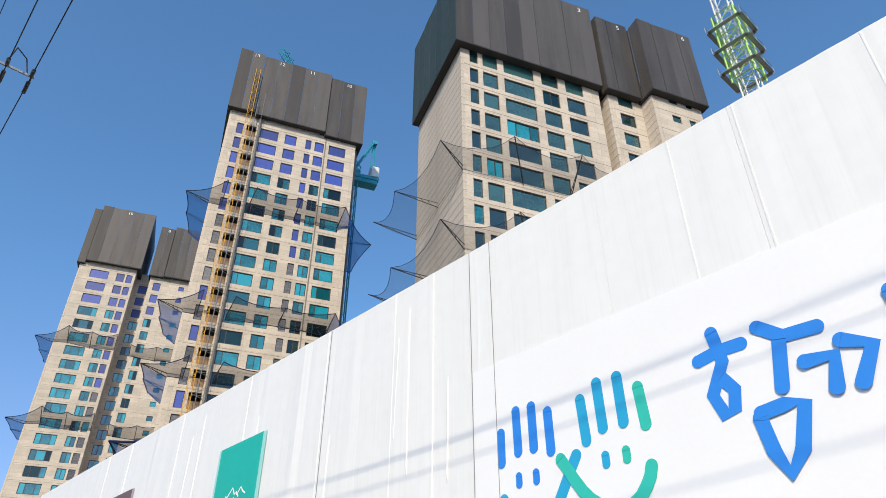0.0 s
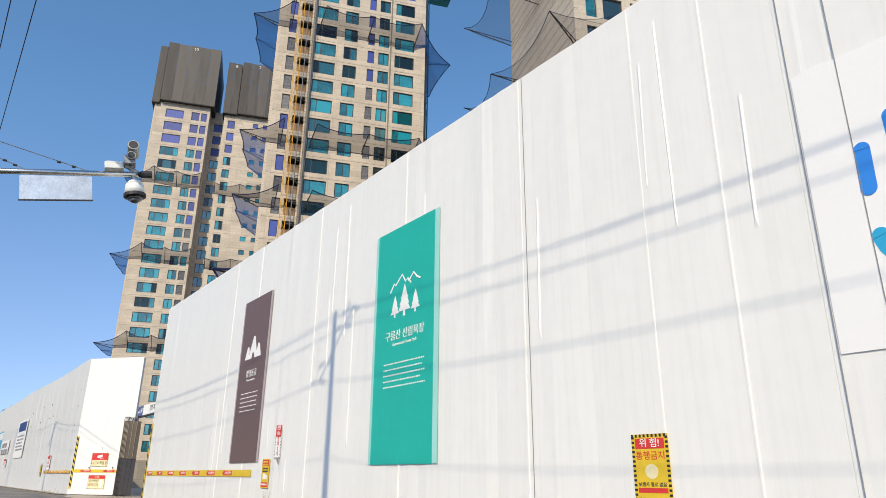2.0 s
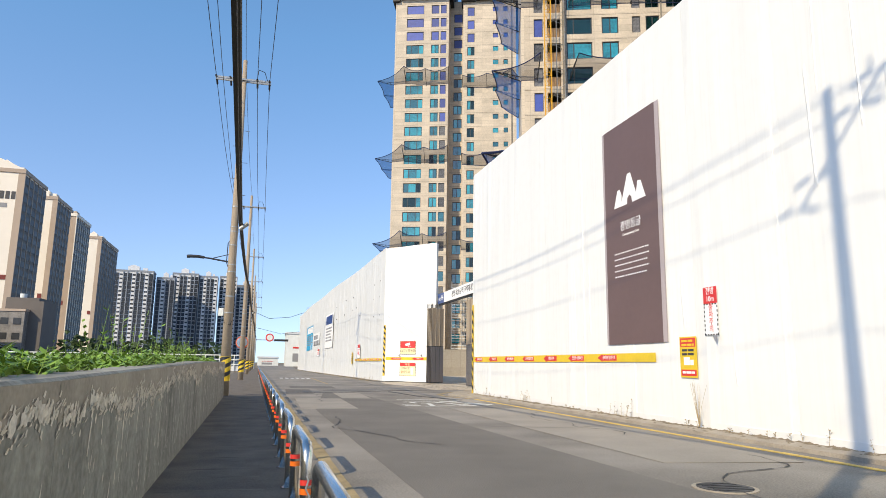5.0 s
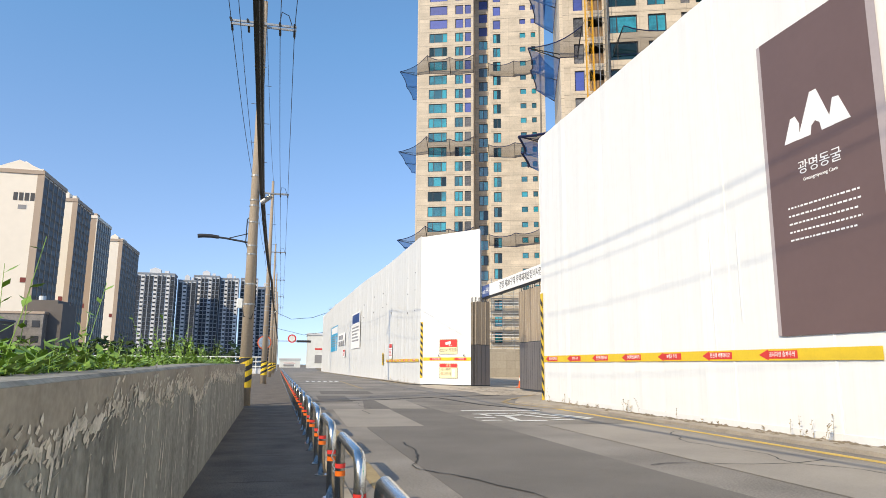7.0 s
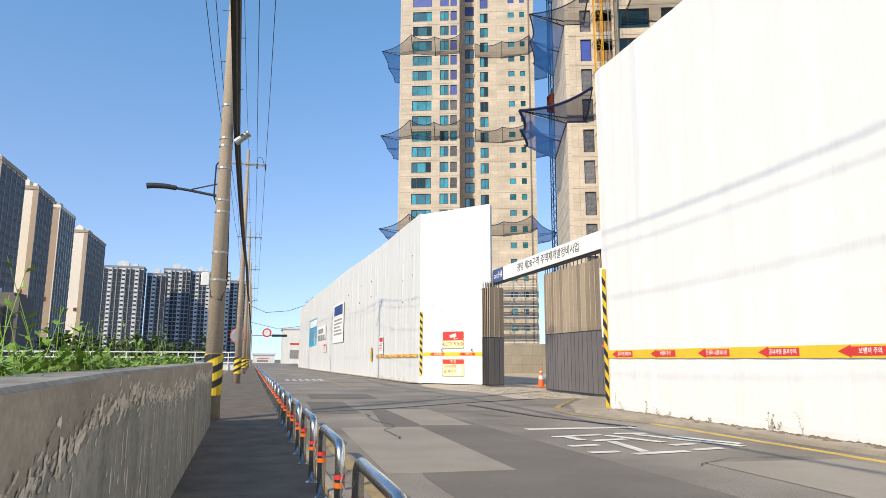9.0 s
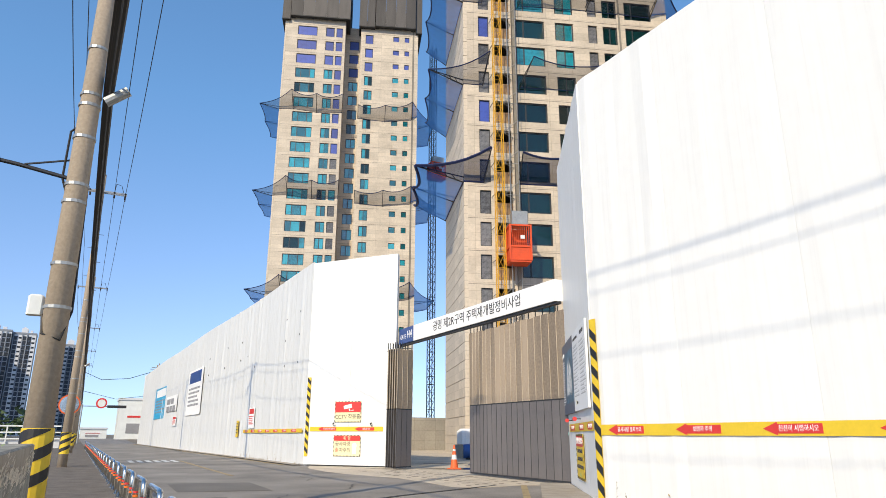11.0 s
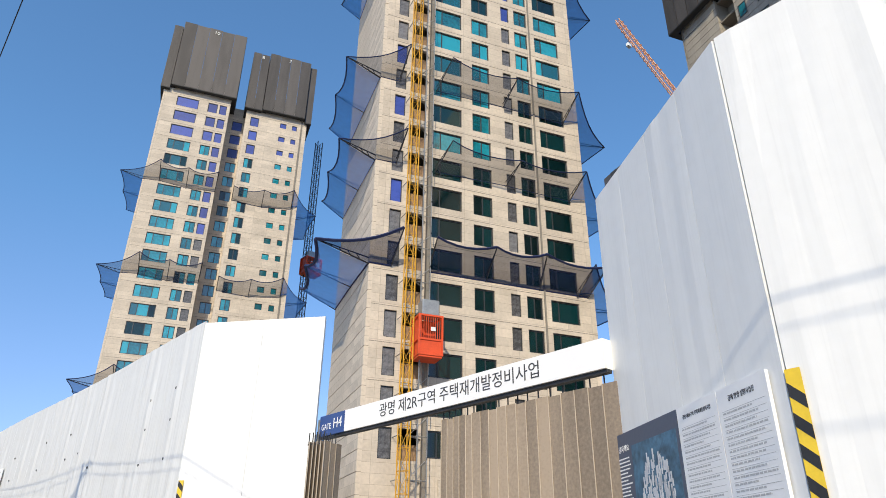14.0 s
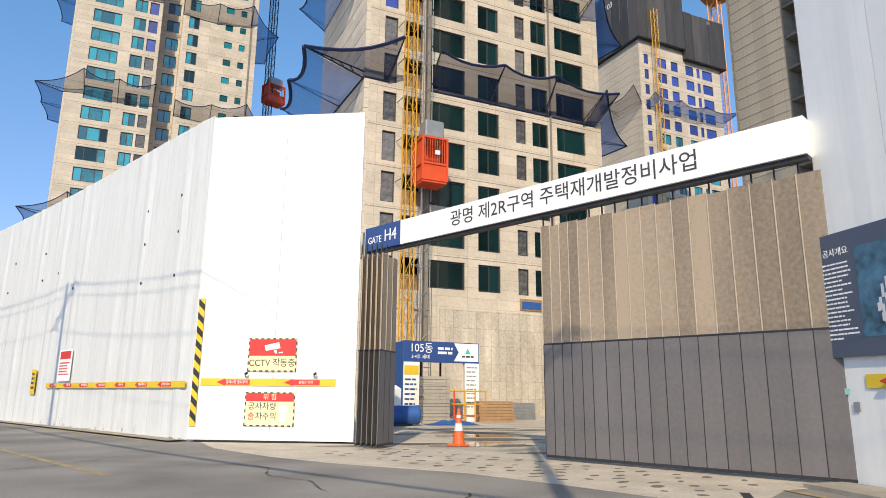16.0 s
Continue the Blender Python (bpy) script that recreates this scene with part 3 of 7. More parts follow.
ret = thing("hoarding_return", RET, "white hoarding wing turning in to the gate", "hoarding")
part("backing_wall", Geo().box(0.0, 0.05, 0.05, 5.95, 0.25, 10.33), STEEL_SKIRT, ret)
for i in range(4):
    part("sheet", sheet_panel(1.49, 0.06, 10.38, 10.38, 4, 0.018, 50 + i), VINYL, ret, m=pose(0.005 + 1.5 * i, 0, 0))
DIAG = Matrix.Translation((8.1, 67.4, 0)) @ pose(0, 0, 0, 0, 0, -51.53)
diag = thing("hoarding_return", DIAG, "bright white hoarding wing facing the road at the gate", "hoarding")
part("backing_wall", Geo().box(0.02, 0.05, 0.05, 5.05, 0.25, 10.33), STEEL_SKIRT, diag)
for i in range(2):
    part("sheet", sheet_panel(2.54, 0.06, 10.38, 10.38, 5, 0.012, 60 + i), VINYL, diag, m=pose(0.005 + 2.55 * i, 0, 0))
hoard2 = thing("site_hoarding", pose(0, 0, 0), "long white hoarding running on beyond the gate", "hoarding")
tops2 = lambda y: 10.4 + 0.06 * math.sin(0.21 * y)
y, k = 67.4, 0
while y < 150:
    e = min(y + 2.9, 150)
    ax, bx = line2_x(y), line2_x(e)
    a = math.degrees(math.atan2(y - e, ax - bx))
    w = math.hypot(e - y, bx - ax)
    m = Matrix.Translation((bx, e, 0)) @ pose(0, 0, 0, 0, 0, a)
    part("sheet", sheet_panel(w - 0.015, 0.03, tops2(e), tops2(y), 7, 0.07, 100 + k), VINYL_FAR, hoard2, m=m)
    part("backing_wall", Geo().box(0, 0.06, 0, w - 0.002, 0.22, min(tops2(e), tops2(y)) - 0.03), STEEL_SKIRT, hoard2, m=m)
    y, k = e, k + 1
for yy, zz in ((69.2, 8.05), (69.2, 6.77), (69.2, 5.26), (71.8, 7.95), (71.8, 6.7), (71.8, 5.26), (78.8, 5.8), (80.9, 6.7), (83.0, 7.9), (83.0, 6.6), (87.6, 8.0), (88.3, 6.5), (94.5, 7.8), (94.5, 6.4)):
    part("vent_hole", Geo().tube([(line2_x(yy) - 0.05, yy, zz), (line2_x(yy) + 0.03, yy, zz)], 0.055, 8), INK, hoard2)


# ---- prints and signs; local x to the reader's right, z up, y into the wall ----
def on_road_side(y, z, x=FX, out=0.033):
    return pose(x - out, y, z, 0, 0, -90)


def plate(w, h, d=0.006, z=0.0, x=0.0, y=0.0):
    return Geo().box(x, y - d, z, x + w, y, z + h)


def bars(parent, x, z, w, rows, pitch, h, mat, y, ragged=0.25, name="text_line", seed=1, cell=0.0):
    """Lines of small print as rows of short plain bars."""
    r = random.Random(seed)
    for i in range(rows):
        g, a, end = Geo(), x, x + w * (1 - r.uniform(0, ragged))
        while a < end:
            b = min(a + (cell or h * 3) * r.uniform(0.6, 1.6), end)
            g.box(a, y - 0.003, z - i * pitch - h, b, y, z - i * pitch)
            a = b + h * (1.0 if cell else 0.55)
        part(name, g, mat, parent)


def stroke(points, w, y, d=0.004):
    """A flat band of width w along points in x and z, with round ends."""
    g = Geo()
    pts = [Vector(p) for p in points]
    lft, rgt = [], []
    for i, p in enumerate(pts):
        t = (pts[min(i + 1, len(pts) - 1)] - pts[max(i - 1, 0)]).normalized()
        nrm = Vector((-t.y, t.x)) * w / 2
        lft.append(p + nrm)
        rgt.append(p - nrm)
    cap = lambda p, t: [p + Vector((t.x * math.cos(a) - t.y * math.sin(a), t.x * math.sin(a) + t.y * math.cos(a))) * w / 2 for a in (-1.2, -0.8, -0.4, 0, 0.4, 0.8, 1.2)]
    t1, t0 = (pts[-1] - pts[-2]).normalized(), (pts[0] - pts[1]).normalized()
    for i in range(len(pts) - 1):
        g.prism([lft[i], lft[i + 1], rgt[i + 1], rgt[i]], y - d - 0.0004 * i, y)
    for p, t, a, b in ((pts[-1], t1, rgt[-1], lft[-1]), (pts[0], t0, lft[0], rgt[0])):
        g.prism([a, *cap(p, t), b], y - d - 0.006 - (0.0008 if p is pts[0] else 0), y)
    return g


# forest banner
ban = thing("banner", on_road_side(22.36, 1.8), "tall teal forest-park banner with white tree signs", "banner")
part("cloth", plate(2.72, 6.12, x=0.12), TEAL, ban)
part("edge_strip", plate(0.12, 6.1, z=0.01), TEAL_PALE, ban, "pale teal edge strip")
part("edge_strip", plate(0.2, 6.1, z=0.01, x=2.845), TEAL_PALE, ban, "pale teal edge strip")
part("ridge_line", stroke([(0.84, 4.36), (1.0, 4.56), (1.08, 4.5), (1.38, 4.74), (1.55, 4.52), (1.66, 4.58), (1.8, 4.44)], 0.05, -0.006), PRINT_WHITE, ban)
part("ridge_line", stroke([(1.74, 4.5), (1.94, 4.68), (2.08, 4.54), (2.24, 4.46)], 0.05, -0.016), PRINT_WHITE, ban)
for cx, s in ((1.07, 0.56), (1.52, 0.8), (2.03, 0.56)):
    g = Geo()
    for a, b, wd in ((0.12, 0.5, 0.36), (0.32, 0.7, 0.28), (0.52, 0.9, 0.2)):
        g.prism([(cx - wd * s, 3.66 + a * s), (cx + wd * s, 3.66 + a * s), (cx, 3.66 + (b + 0.1) * s)], -0.0105 - a * 0.003, -0.006)
    g.box(cx - 0.06 * s, -0.0105, 3.66 - 0.06 * s, cx + 0.06 * s, -0.006, 3.66 + 0.13 * s)
    part("tree_sign", g, PRINT_WHITE, ban)
lettering("title", "구름산 산림욕장", 0.27, PRINT_WHITE, ban, pose(1.55, -0.01, 3.15))
lettering("subtitle", "Gureumsan Forest Park", 0.115, PRINT_WHITE, ban, pose(1.57, -0.01, 2.93))
bars(ban, 0.62, 2.46, 1.9, 5, 0.145, 0.034, PRINT_WHITE, -0.006, 0.12, seed=3, cell=0.06)
# cave banner
ban = thing("banner", on_road_side(32.85, 1.95), "tall brown cave banner with a white peak sign", "banner")
part("cloth", plate(2.64, 6.16, x=0.1), BROWN, ban)
part("edge_strip", plate(0.1, 6.14, z=0.01), MAUVE, ban, "pale mauve edge strip")
part("edge_strip", plate(0.18, 6.14, z=0.01, x=2.745), MAUVE, ban, "pale mauve edge strip")
g = Geo()
g.prism([(0.95, 3.78), (1.28, 3.78), (1.32, 3.95), (1.42, 4.02), (1.52, 3.95), (1.56, 3.78), (1.85, 3.78), (1.5, 4.62), (1.34, 4.62)], -0.0105, -0.006)
g.prism([(0.6, 3.785), (1.0, 3.785), (1.02, 4.1), (0.92, 4.28), (0.8, 4.26)], -0.012, -0.006)
g.prism([(1.7, 3.785), (2.22, 3.785), (2.0, 4.28), (1.86, 4.3)], -0.0125, -0.006)
part("peak_sign", g, PRINT_WHITE, ban)
lettering("title", "광명동굴", 0.29, PRINT_WHITE, ban, pose(1.42, -0.01, 3.2))
lettering("subtitle", "Gwangmyeong Cave", 0.1, PRINT_WHITE, ban, pose(1.42, -0.01, 2.97))
bars(ban, 0.55, 2.5, 1.75, 5, 0.16, 0.034, PRINT_WHITE, -0.006, 0.12, seed=4, cell=0.06)
# big campaign print with two waving palms
ban = thing("banner", on_road_side(10.62, 3.02, FX, 0.018), "large white campaign print with blue and green line drawing", "banner")
part("cloth", Geo().box(0, -0.006, 0, 10.4, 0.014, 4.0), PRINT_WHITE, ban)
palm = [((0.7, 2.03), (0.71, 2.57), BLUE_LOGO), ((1.12, 2.15), (1.11, 2.9), BLUE_LOGO), ((1.49, 2.14), (1.49, 2.89), BLUE_LOGO), ((1.87, 2.01), (1.86, 2.7), BLUE_LOGO),
        ((2.63, 2.01), (2.59, 2.72), CYAN_LOGO), ((2.98, 2.14), (2.96, 2.91), CYAN_LOGO), ((3.38, 2.14), (3.37, 2.9), CYAN_LOGO), ((3.77, 2.01), (3.73, 2.62), GREEN_LOGO)]
for a, b, mt in palm:
    part("finger_bar", stroke([a, b], 0.2, -0.006), mt, ban)
for p, mt in (((1.1, 1.59), BLUE_LOGO), ((1.5, 1.58), BLUE_LOGO), ((2.96, 1.57), CYAN_LOGO), ((3.35, 1.57), GREEN_LOGO)):
    part("eye_bar", stroke([p, (p[0], p[1] + 0.13)], 0.15, -0.006), mt, ban)
part("smile_line", stroke([(0.72, 1.38), (0.77, 1.23), (0.86, 1.09), (1.0, 0.96), (1.16, 0.88), (1.32, 0.85), (1.5, 0.86), (1.66, 0.92), (1.82, 1.03), (1.95, 1.16), (2.14, 1.45), (2.39, 1.82)], 0.21, -0.006), CYAN_LOGO, ban)
part("smile_line", stroke([(2.07, 1.82), (2.31, 1.45), (2.46, 1.24), (2.6, 1.09), (2.78, 0.96), (2.96, 0.88), (3.15, 0.86), (3.34, 0.89), (3.5, 0.98), (3.62, 1.11), (3.71, 1.24), (3.76, 1.38)], 0.21, -0.02), GREEN_LOGO, ban)
# loose brush lettering drawn as strokes
lift_off = 0.0
for pts in ([(4.82, 2.7), (5.15, 2.76), (5.5, 2.76)], [(5.11, 3.06), (5.18, 2.59), (4.93, 2.14), (5.05, 1.82), (5.2, 1.88), (5.26, 2.14), (5.1, 2.37)], [(5.78, 2.91), (6.09, 2.67), (6.54, 2.65)], [(6.03, 2.64), (5.9, 1.99)],
            [(5.51, 1.66), (5.58, 1.2), (5.72, 0.9), (5.94, 1.16), (6.12, 1.72), (5.87, 1.76), (5.54, 1.72)], [(6.27, 2.23), (6.64, 2.21), (6.55, 1.8)], [(6.77, 2.37), (7.1, 2.21), (6.86, 1.78)], [(7.5, 2.8), (7.6, 1.6)], [(7.4, 2.2), (8.2, 2.3)]):
    lift_off += 0.0045
    part("brush_stroke", stroke(pts, 0.2, -0.006 - lift_off), BLUE_LOGO, ban)


def striped_border(parent, w, h, t=0.05, n=9):
    """Yellow and black warning border of a sign."""
    for i in range(n):
        a, b = w * i / n, w * (i + 0.5) / n
        for low in (0, h - t):
            part("stripe", Geo().box(a, -0.013, low, b, -0.009, low + t), BLACK, parent)
    m = max(3, int(n * h / w))
    for i in range(m):
        for x in (0, w - t):
            part("stripe", Geo().box(x, -0.0135, h * i / m, x + t, -0.009, h * (i + 0.5) / m), BLACK, parent)


def sum_boxes(rects, y0, y1):
    g = Geo()
    for x0, z0, x1, z1 in rects:
        g.box(x0, y0, z0, x1, y1, z1)
    return g


# no-passage sign
sg = thing("warning_sign", on_road_side(13.97, 1.2) @ Matrix.Diagonal((1, 1, 0.91, 1)), "yellow danger sign with red head on the hoarding", "sign")
part("plate", plate(0.68, 1.08, 0.009), YELLOW, sg)
striped_border(sg, 0.68, 1.08)
part("head", plate(0.54, 0.17, 0.004, 0.84, 0.07, -0.009), RED, sg)
lettering("title", "위 험!", 0.16, PRINT_WHITE, sg, pose(0.34, -0.015, 0.925))
lettering("title", "통행금지", 0.15, RED, sg, pose(0.34, -0.011, 0.72))
part("figure_sign", Geo().tube([(0.34, -0.013, 0.47), (0.34, -0.009, 0.47)], 0.12, 18), YELLOW_PALE, sg)
lettering("note", "보행자 통로 없음", 0.075, INK, sg, pose(0.34, -0.011, 0.26))
part("foot", plate(0.54, 0.08, 0.004, 0.13, 0.07, -0.009), RED, sg)
# way-out warning
sg = thing("warning_sign", on_road_side(28.5, 2.05), "narrow red and white truck-exit warning sign", "sign")
part("plate", plate(0.46, 1.05, 0.009), PRINT_WHITE, sg)
part("head", plate(0.46, 0.36, 0.004, 0.69, 0, -0.009), RED, sg)
lettering("title", "전방\n10m", 0.17, PRINT_WHITE, sg, pose(0.23, -0.015, 0.87), squeeze=0.9)
for i, c in enumerate("출차주의"):
    lettering("letter", c, 0.16, RED, sg, pose(0.23, -0.011, 0.6 - 0.155 * i))
striped_border(sg, 0.46, 0.69, 0.03, 5)
part("torn_corner", Geo().prism([(0.3, 0.0), (0.46, 0.0), (0.42, -0.16)], -0.06, -0.05), GREY_INK, sg)
sg = thing("warning_sign", on_road_side(29.46, 1.13), "yellow truck-entry warning sign with red head and foot", "sign")
part("plate", plate(0.62, 0.92, 0.009), YELLOW, sg)
part("head", plate(0.56, 0.2, 0.004, 0.69, 0.03, -0.009), RED, sg)
part("foot", plate(0.56, 0.14, 0.004, 0.04, 0.03, -0.009), RED, sg)
part("truck_sign", sum_boxes([(0.14, 0.28, 0.36, 0.46), (0.38, 0.28, 0.5, 0.4)], -0.013, -0.009), PRINT_WHITE, sg)
bars(sg, 0.08, 0.64, 0.46, 2, 0.09, 0.05, INK, -0.009, 0.05, seed=5)
bars(sg, 0.08, 0.85, 0.46, 2, 0.09, 0.05, YELLOW, -0.013, 0.05, seed=6)
bars(sg, 0.08, 0.14, 0.46, 1, 0.09, 0.05, PRINT_WHITE, -0.013, 0.05, seed=7)


def warning_tape(m, length, z0, h, arrows, label, words):
    tp = thing("warning_tape", m, label, "warning tape")
    part("band", plate(length, h, 0.005, z0), YELLOW, tp)
    for i, (a, b) in enumerate(arrows):
        zc = z0 + h / 2
        ar = part("arrow", Geo().prism([(a, zc), (a + 0.28, zc + h * 0.48), (a + 0.28, zc + h * 0.34), (b, zc + h * 0.34), (b, zc - h * 0.34), (a + 0.28, zc - h * 0.34), (a + 0.28, zc - h * 0.48)], -0.009, -0.005), RED, tp)
        lettering("caption", words[i % len(words)], h * 0.5, PRINT_WHITE, ar, pose((a + 0.24 + b) / 2, -0.0115, zc), 0.002, squeeze=0.82)


WORDS = ["공사차량 출차주의", "보행자 주의", "천천히 서행하시오"]
warning_tape(on_road_side(45.58, 0), 15.1, 1.48, 0.23, [(0.42 + 1.95 * i, 1.5 + 1.95 * i) for i in range(7)], "yellow warning tape with red arrows along the hoarding", WORDS)
warning_tape(DIAG @ pose(0.3, -0.02, 0), 4.2, 1.64, 0.22, [(0.5, 1.55), (2.62, 3.72)], "yellow warning tape with red arrows on the wing", WORDS)
warning_tape(RET @ pose(0.6, -0.02, 0), 5.3, 1.58, 0.22, [(0.25, 1.4), (2.4, 3.45), (4.2, 5.1)], "yellow warning tape with red arrows below the boards", ["천천히 서행하시오", "일단정지! 좌우확인!"])
warning_tape(pose(line2_x(80.4) - 0.09, 80.4, 0, 0, 0, -88.4), 12.8, 1.58, 0.2, [(0.4 + 1.75 * i, 1.35 + 1.75 * i) for i in range(7)], "yellow warning tape with red arrows on the far hoarding", WORDS)


def corner_guard(m, h, w, label):
    """Black and yellow corner protector, slanted stripes."""
    cg = thing("corner_guard", m, label, "corner guard")
    part("strip", plate(w, h, 0.01), YELLOW, cg)
    n = int(h / 0.42)
    for i in range(n):
        z = 0.1 + i * 0.42
        part("stripe", Geo().prism([(0, z + 0.2), (w, z), (w, min(z + 0.2, h)), (0, min(z + 0.4, h))], -0.014, -0.01), BLACK, cg)


corner_guard(on_road_side(45.62, 0.06), 4.05, 0.22, "black and yellow guard strip on the hoarding corner")
corner_guard(DIAG @ pose(0.04, -0.03, 0.45), 3.86, 0.2, "black and yellow guard strip on the wing corner")
# camera notice and truck warning on the bright wing
sg = thing("warning_sign", DIAG @ pose(1.75, -0.03, 2.07), "red and cream surveillance notice on the wing", "sign")
part("plate", plate(1.52, 1.0, 0.009), YELLOW_PALE, sg)
part("head", plate(1.46, 0.5, 0.004, 0.47, 0.03, -0.009), RED, sg)
striped_border(sg, 1.52, 1.0, 0.035, 8)
part("camera_sign", Geo().prism([(0.5, 0.78), (0.95, 0.88), (1.0, 0.7), (0.55, 0.62)], -0.017, -0.013).prism([(0.8, 0.64), (0.88, 0.66), (0.9, 0.55), (1.08, 0.55), (1.08, 0.6), (0.84, 0.53)], -0.0175, -0.013), PRINT_WHITE, sg)
lettering("title", "CCTV 작동중", 0.27, INK, sg, pose(0.76, -0.012, 0.25), squeeze=0.95)
sg = thing("warning_sign", DIAG @ pose(1.75, -0.03, 0.47), "worn truck-exit warning sign with a red head", "sign")
part("plate", plate(1.54, 0.99, 0.009), YELLOW_PALE, sg)
part("head", plate(1.48, 0.24, 0.004, 0.72, 0.03, -0.009), RED, sg)
striped_border(sg, 1.54, 0.99, 0.035, 8)
lettering("title", "위 험", 0.2, YELLOW_PALE, sg, pose(0.77, -0.015, 0.84))
lettering("title", "공사차량", 0.24, INK, sg, pose(0.1, -0.012, 0.57), align="LEFT")
lettering("title", "출", 0.24, RED, sg, pose(0.1, -0.012, 0.28), align="LEFT")
lettering("title", "차주의", 0.24, INK, sg, pose(0.34, -0.012, 0.28), align="LEFT")
part("figure_sign", Geo().tube([(1.2, -0.0125, 0.5), (1.2, -0.009, 0.5)], 0.13, 16).box(1.1, -0.0125, 0.12, 1.3, -0.009, 0.38), PRINT_WHITE, sg)
for x in (1.72, 3.85):
    lamp = thing("warning_lamp", DIAG @ pose(x, -0.06, 1.9), "small dark warning lamp above the tape", "lamp")
    part("arm", Geo().tube([(0, 0.06, 0), (0, -0.05, 0.04), (0.05, -0.1, 0.1)], 0.015, 6), DARK_STEEL, lamp)
    part("head", Geo().tube([(0.02, -0.1, 0.08), (0.09, -0.1, 0.13)], 0.04, 8), DARK_STEEL, lamp)
# boards on the shaded wing
bd = thing("notice_board", RET @ pose(-0.1, -0.03, 2.09), "slate-blue project board with an aerial view of the estate", "notice board")
part("board", plate(2.96, 2.12, 0.06), SLATE, bd)
pic = part("picture", plate(2.02, 1.5, 0.004, 0.3, 0.84, -0.06), material("aerial_print", (0.05, 0.13, 0.2), 0.5, vary=0.7, big=2.2, small=9, bump=0), bd)
for i in range(130):
    x, z = 1.0 + rng.random() * 1.6, 0.5 + rng.random() * 0.9
    if abs(x - 1.85) < 0.35 + (1.4 - z) * 0.5:
        part("block_sign", plate(0.05, 0.12 + 0.12 * rng.random(), 0.003, z, x, -0.064), APT_GREY, pic)
lettering("title", "공사개요", 0.15, PRINT_WHITE, bd, pose(0.45, -0.062, 1.78))
bars(bd, 0.1, 1.6, 0.66, 18, 0.075, 0.028, PRINT_WHITE, -0.06, 0.5, seed=8)
for i, ttl in enumerate(("광명 제2R구역 주택재개발정비사업", "공해 발생 실명사업장")):
    bd = thing("notice_board", RET @ pose(2.88 + 1.42 * i, -0.03, 2.11), "white permit board with lines of print", "notice board")
    part("board", plate(1.4, 2.1, 0.055), PRINT_WHITE, bd)
    lettering("title", ttl, 0.085 + 0.02 * i, INK, bd, pose(0.7, -0.057, 1.9), squeeze=0.8)
    for j in range(14):
        part("rule", plate(1.2, 0.006, 0.002, 1.72 - 0.1 * j, 0.1, -0.055), FADED_INK, bd)
    bars(bd, 0.12, 1.7, 1.15, 14, 0.1, 0.028, FADED_INK, -0.055, 0.5, seed=9 + i)
    if i == 0:
        part("emblem", plate(0.06, 0.14, 0.002, 0.14, 0.48, -0.055), YELLOW, bd)
        lettering("name", "광명시", 0.08, INK, bd, pose(0.72, -0.057, 0.2))
sg = thing("warning_sign", RET @ pose(2.32, -0.03, 0.35), "yellow no-entry sign with red head and striped border", "sign")
part("plate", plate(1.58, 1.16, 0.009), YELLOW, sg)
part("head", plate(1.44, 0.27, 0.004, 0.84, 0.07, -0.009), RED, sg)
striped_border(sg, 1.58, 1.16, 0.06, 12)
lettering("title", "관계자외 절대 출입금지", 0.19, PRINT_WHITE, sg, pose(0.79, -0.015, 0.975), squeeze=0.78)
for i, tx in enumerate(("안전사고 및 도난사고 예방을 위해", "현장내 무단출입을 엄격히 통제하며,", "위반 시 관련법에 의거 처벌될 수 있습니다")):
    lettering("note", tx, 0.105, INK, sg, pose(0.79, -0.012, 0.72 - 0.2 * i), squeeze=0.72)
part("emblem", Geo().prism([(0.72, 0.08), (0.86, 0.08), (0.79, 0.19)], -0.013, -0.009), GREEN_LOGO, sg)
for x in (1.45, 3.5):
    lamp = thing("warning_lamp", RET @ pose(x, -0.06, 1.9), "small red warning lamp on a dark bracket", "lamp")
    part("arm", Geo().tube([(0, 0.06, 0), (0, -0.1, 0.0)], 0.015, 6), DARK_STEEL, lamp)
    part("head", Geo().tube([(-0.07, -0.12, 0.0), (0.07, -0.12, 0.0)], 0.055, 10), RED, lamp)
for x, z, w, h in ((0.12, 1.48, 0.14, 0.1), (0.3, 1.2, 0.12, 0.16)):
    solid("sticker", plate(w, h, 0.004, 0, 0, 0), TEAL_PALE if h < 0.12 else GREY_INK, "small faded sticker on the white wing", "sticker", m=RET @ pose(x, -0.025, z))
# posters on the far hoarding
for yy, z0, w, h, mt, lb in ((104.2, 3.2, 7.6, 4.2, PRINT_WHITE, "white and navy site poster far along the hoarding"), (130.5, 3.3, 10.5, 3.8, CYAN_LOGO, "pale blue poster far along the hoarding"), (79.1, 1.85, 1.5, 1.3, PRINT_WHITE, "red and white warning sheet on the far hoarding"),
                             (112.5, 2.3, 2.6, 1.0, PRINT_WHITE, "small pink and white sheet far along the hoarding")):
    ps = thing("poster", pose(line2_x(yy) - 0.1, yy, z0, 0, 0, -88.2), lb, "poster")
    part("sheet", plate(w, h, 0.008), mt, ps)
    part("head", plate(w * 0.8, h * 0.25, 0.004, h * 0.7, w * 0.1, -0.008), RED if w < 3 else NAVY if mt is PRINT_WHITE else PRINT_WHITE, ps)
    bars(ps, w * 0.1, h * 0.6, w * 0.8, 5, h * 0.09, h * 0.045, RED if w < 3 else GREY_INK, -0.008, 0.3, seed=21)
ps = thing("poster", pose(line2_x(118.5) - 0.1, 118.5, 3.9, 0, 0, -88.2), "worn dark lettering sheet far along the hoarding", "poster")
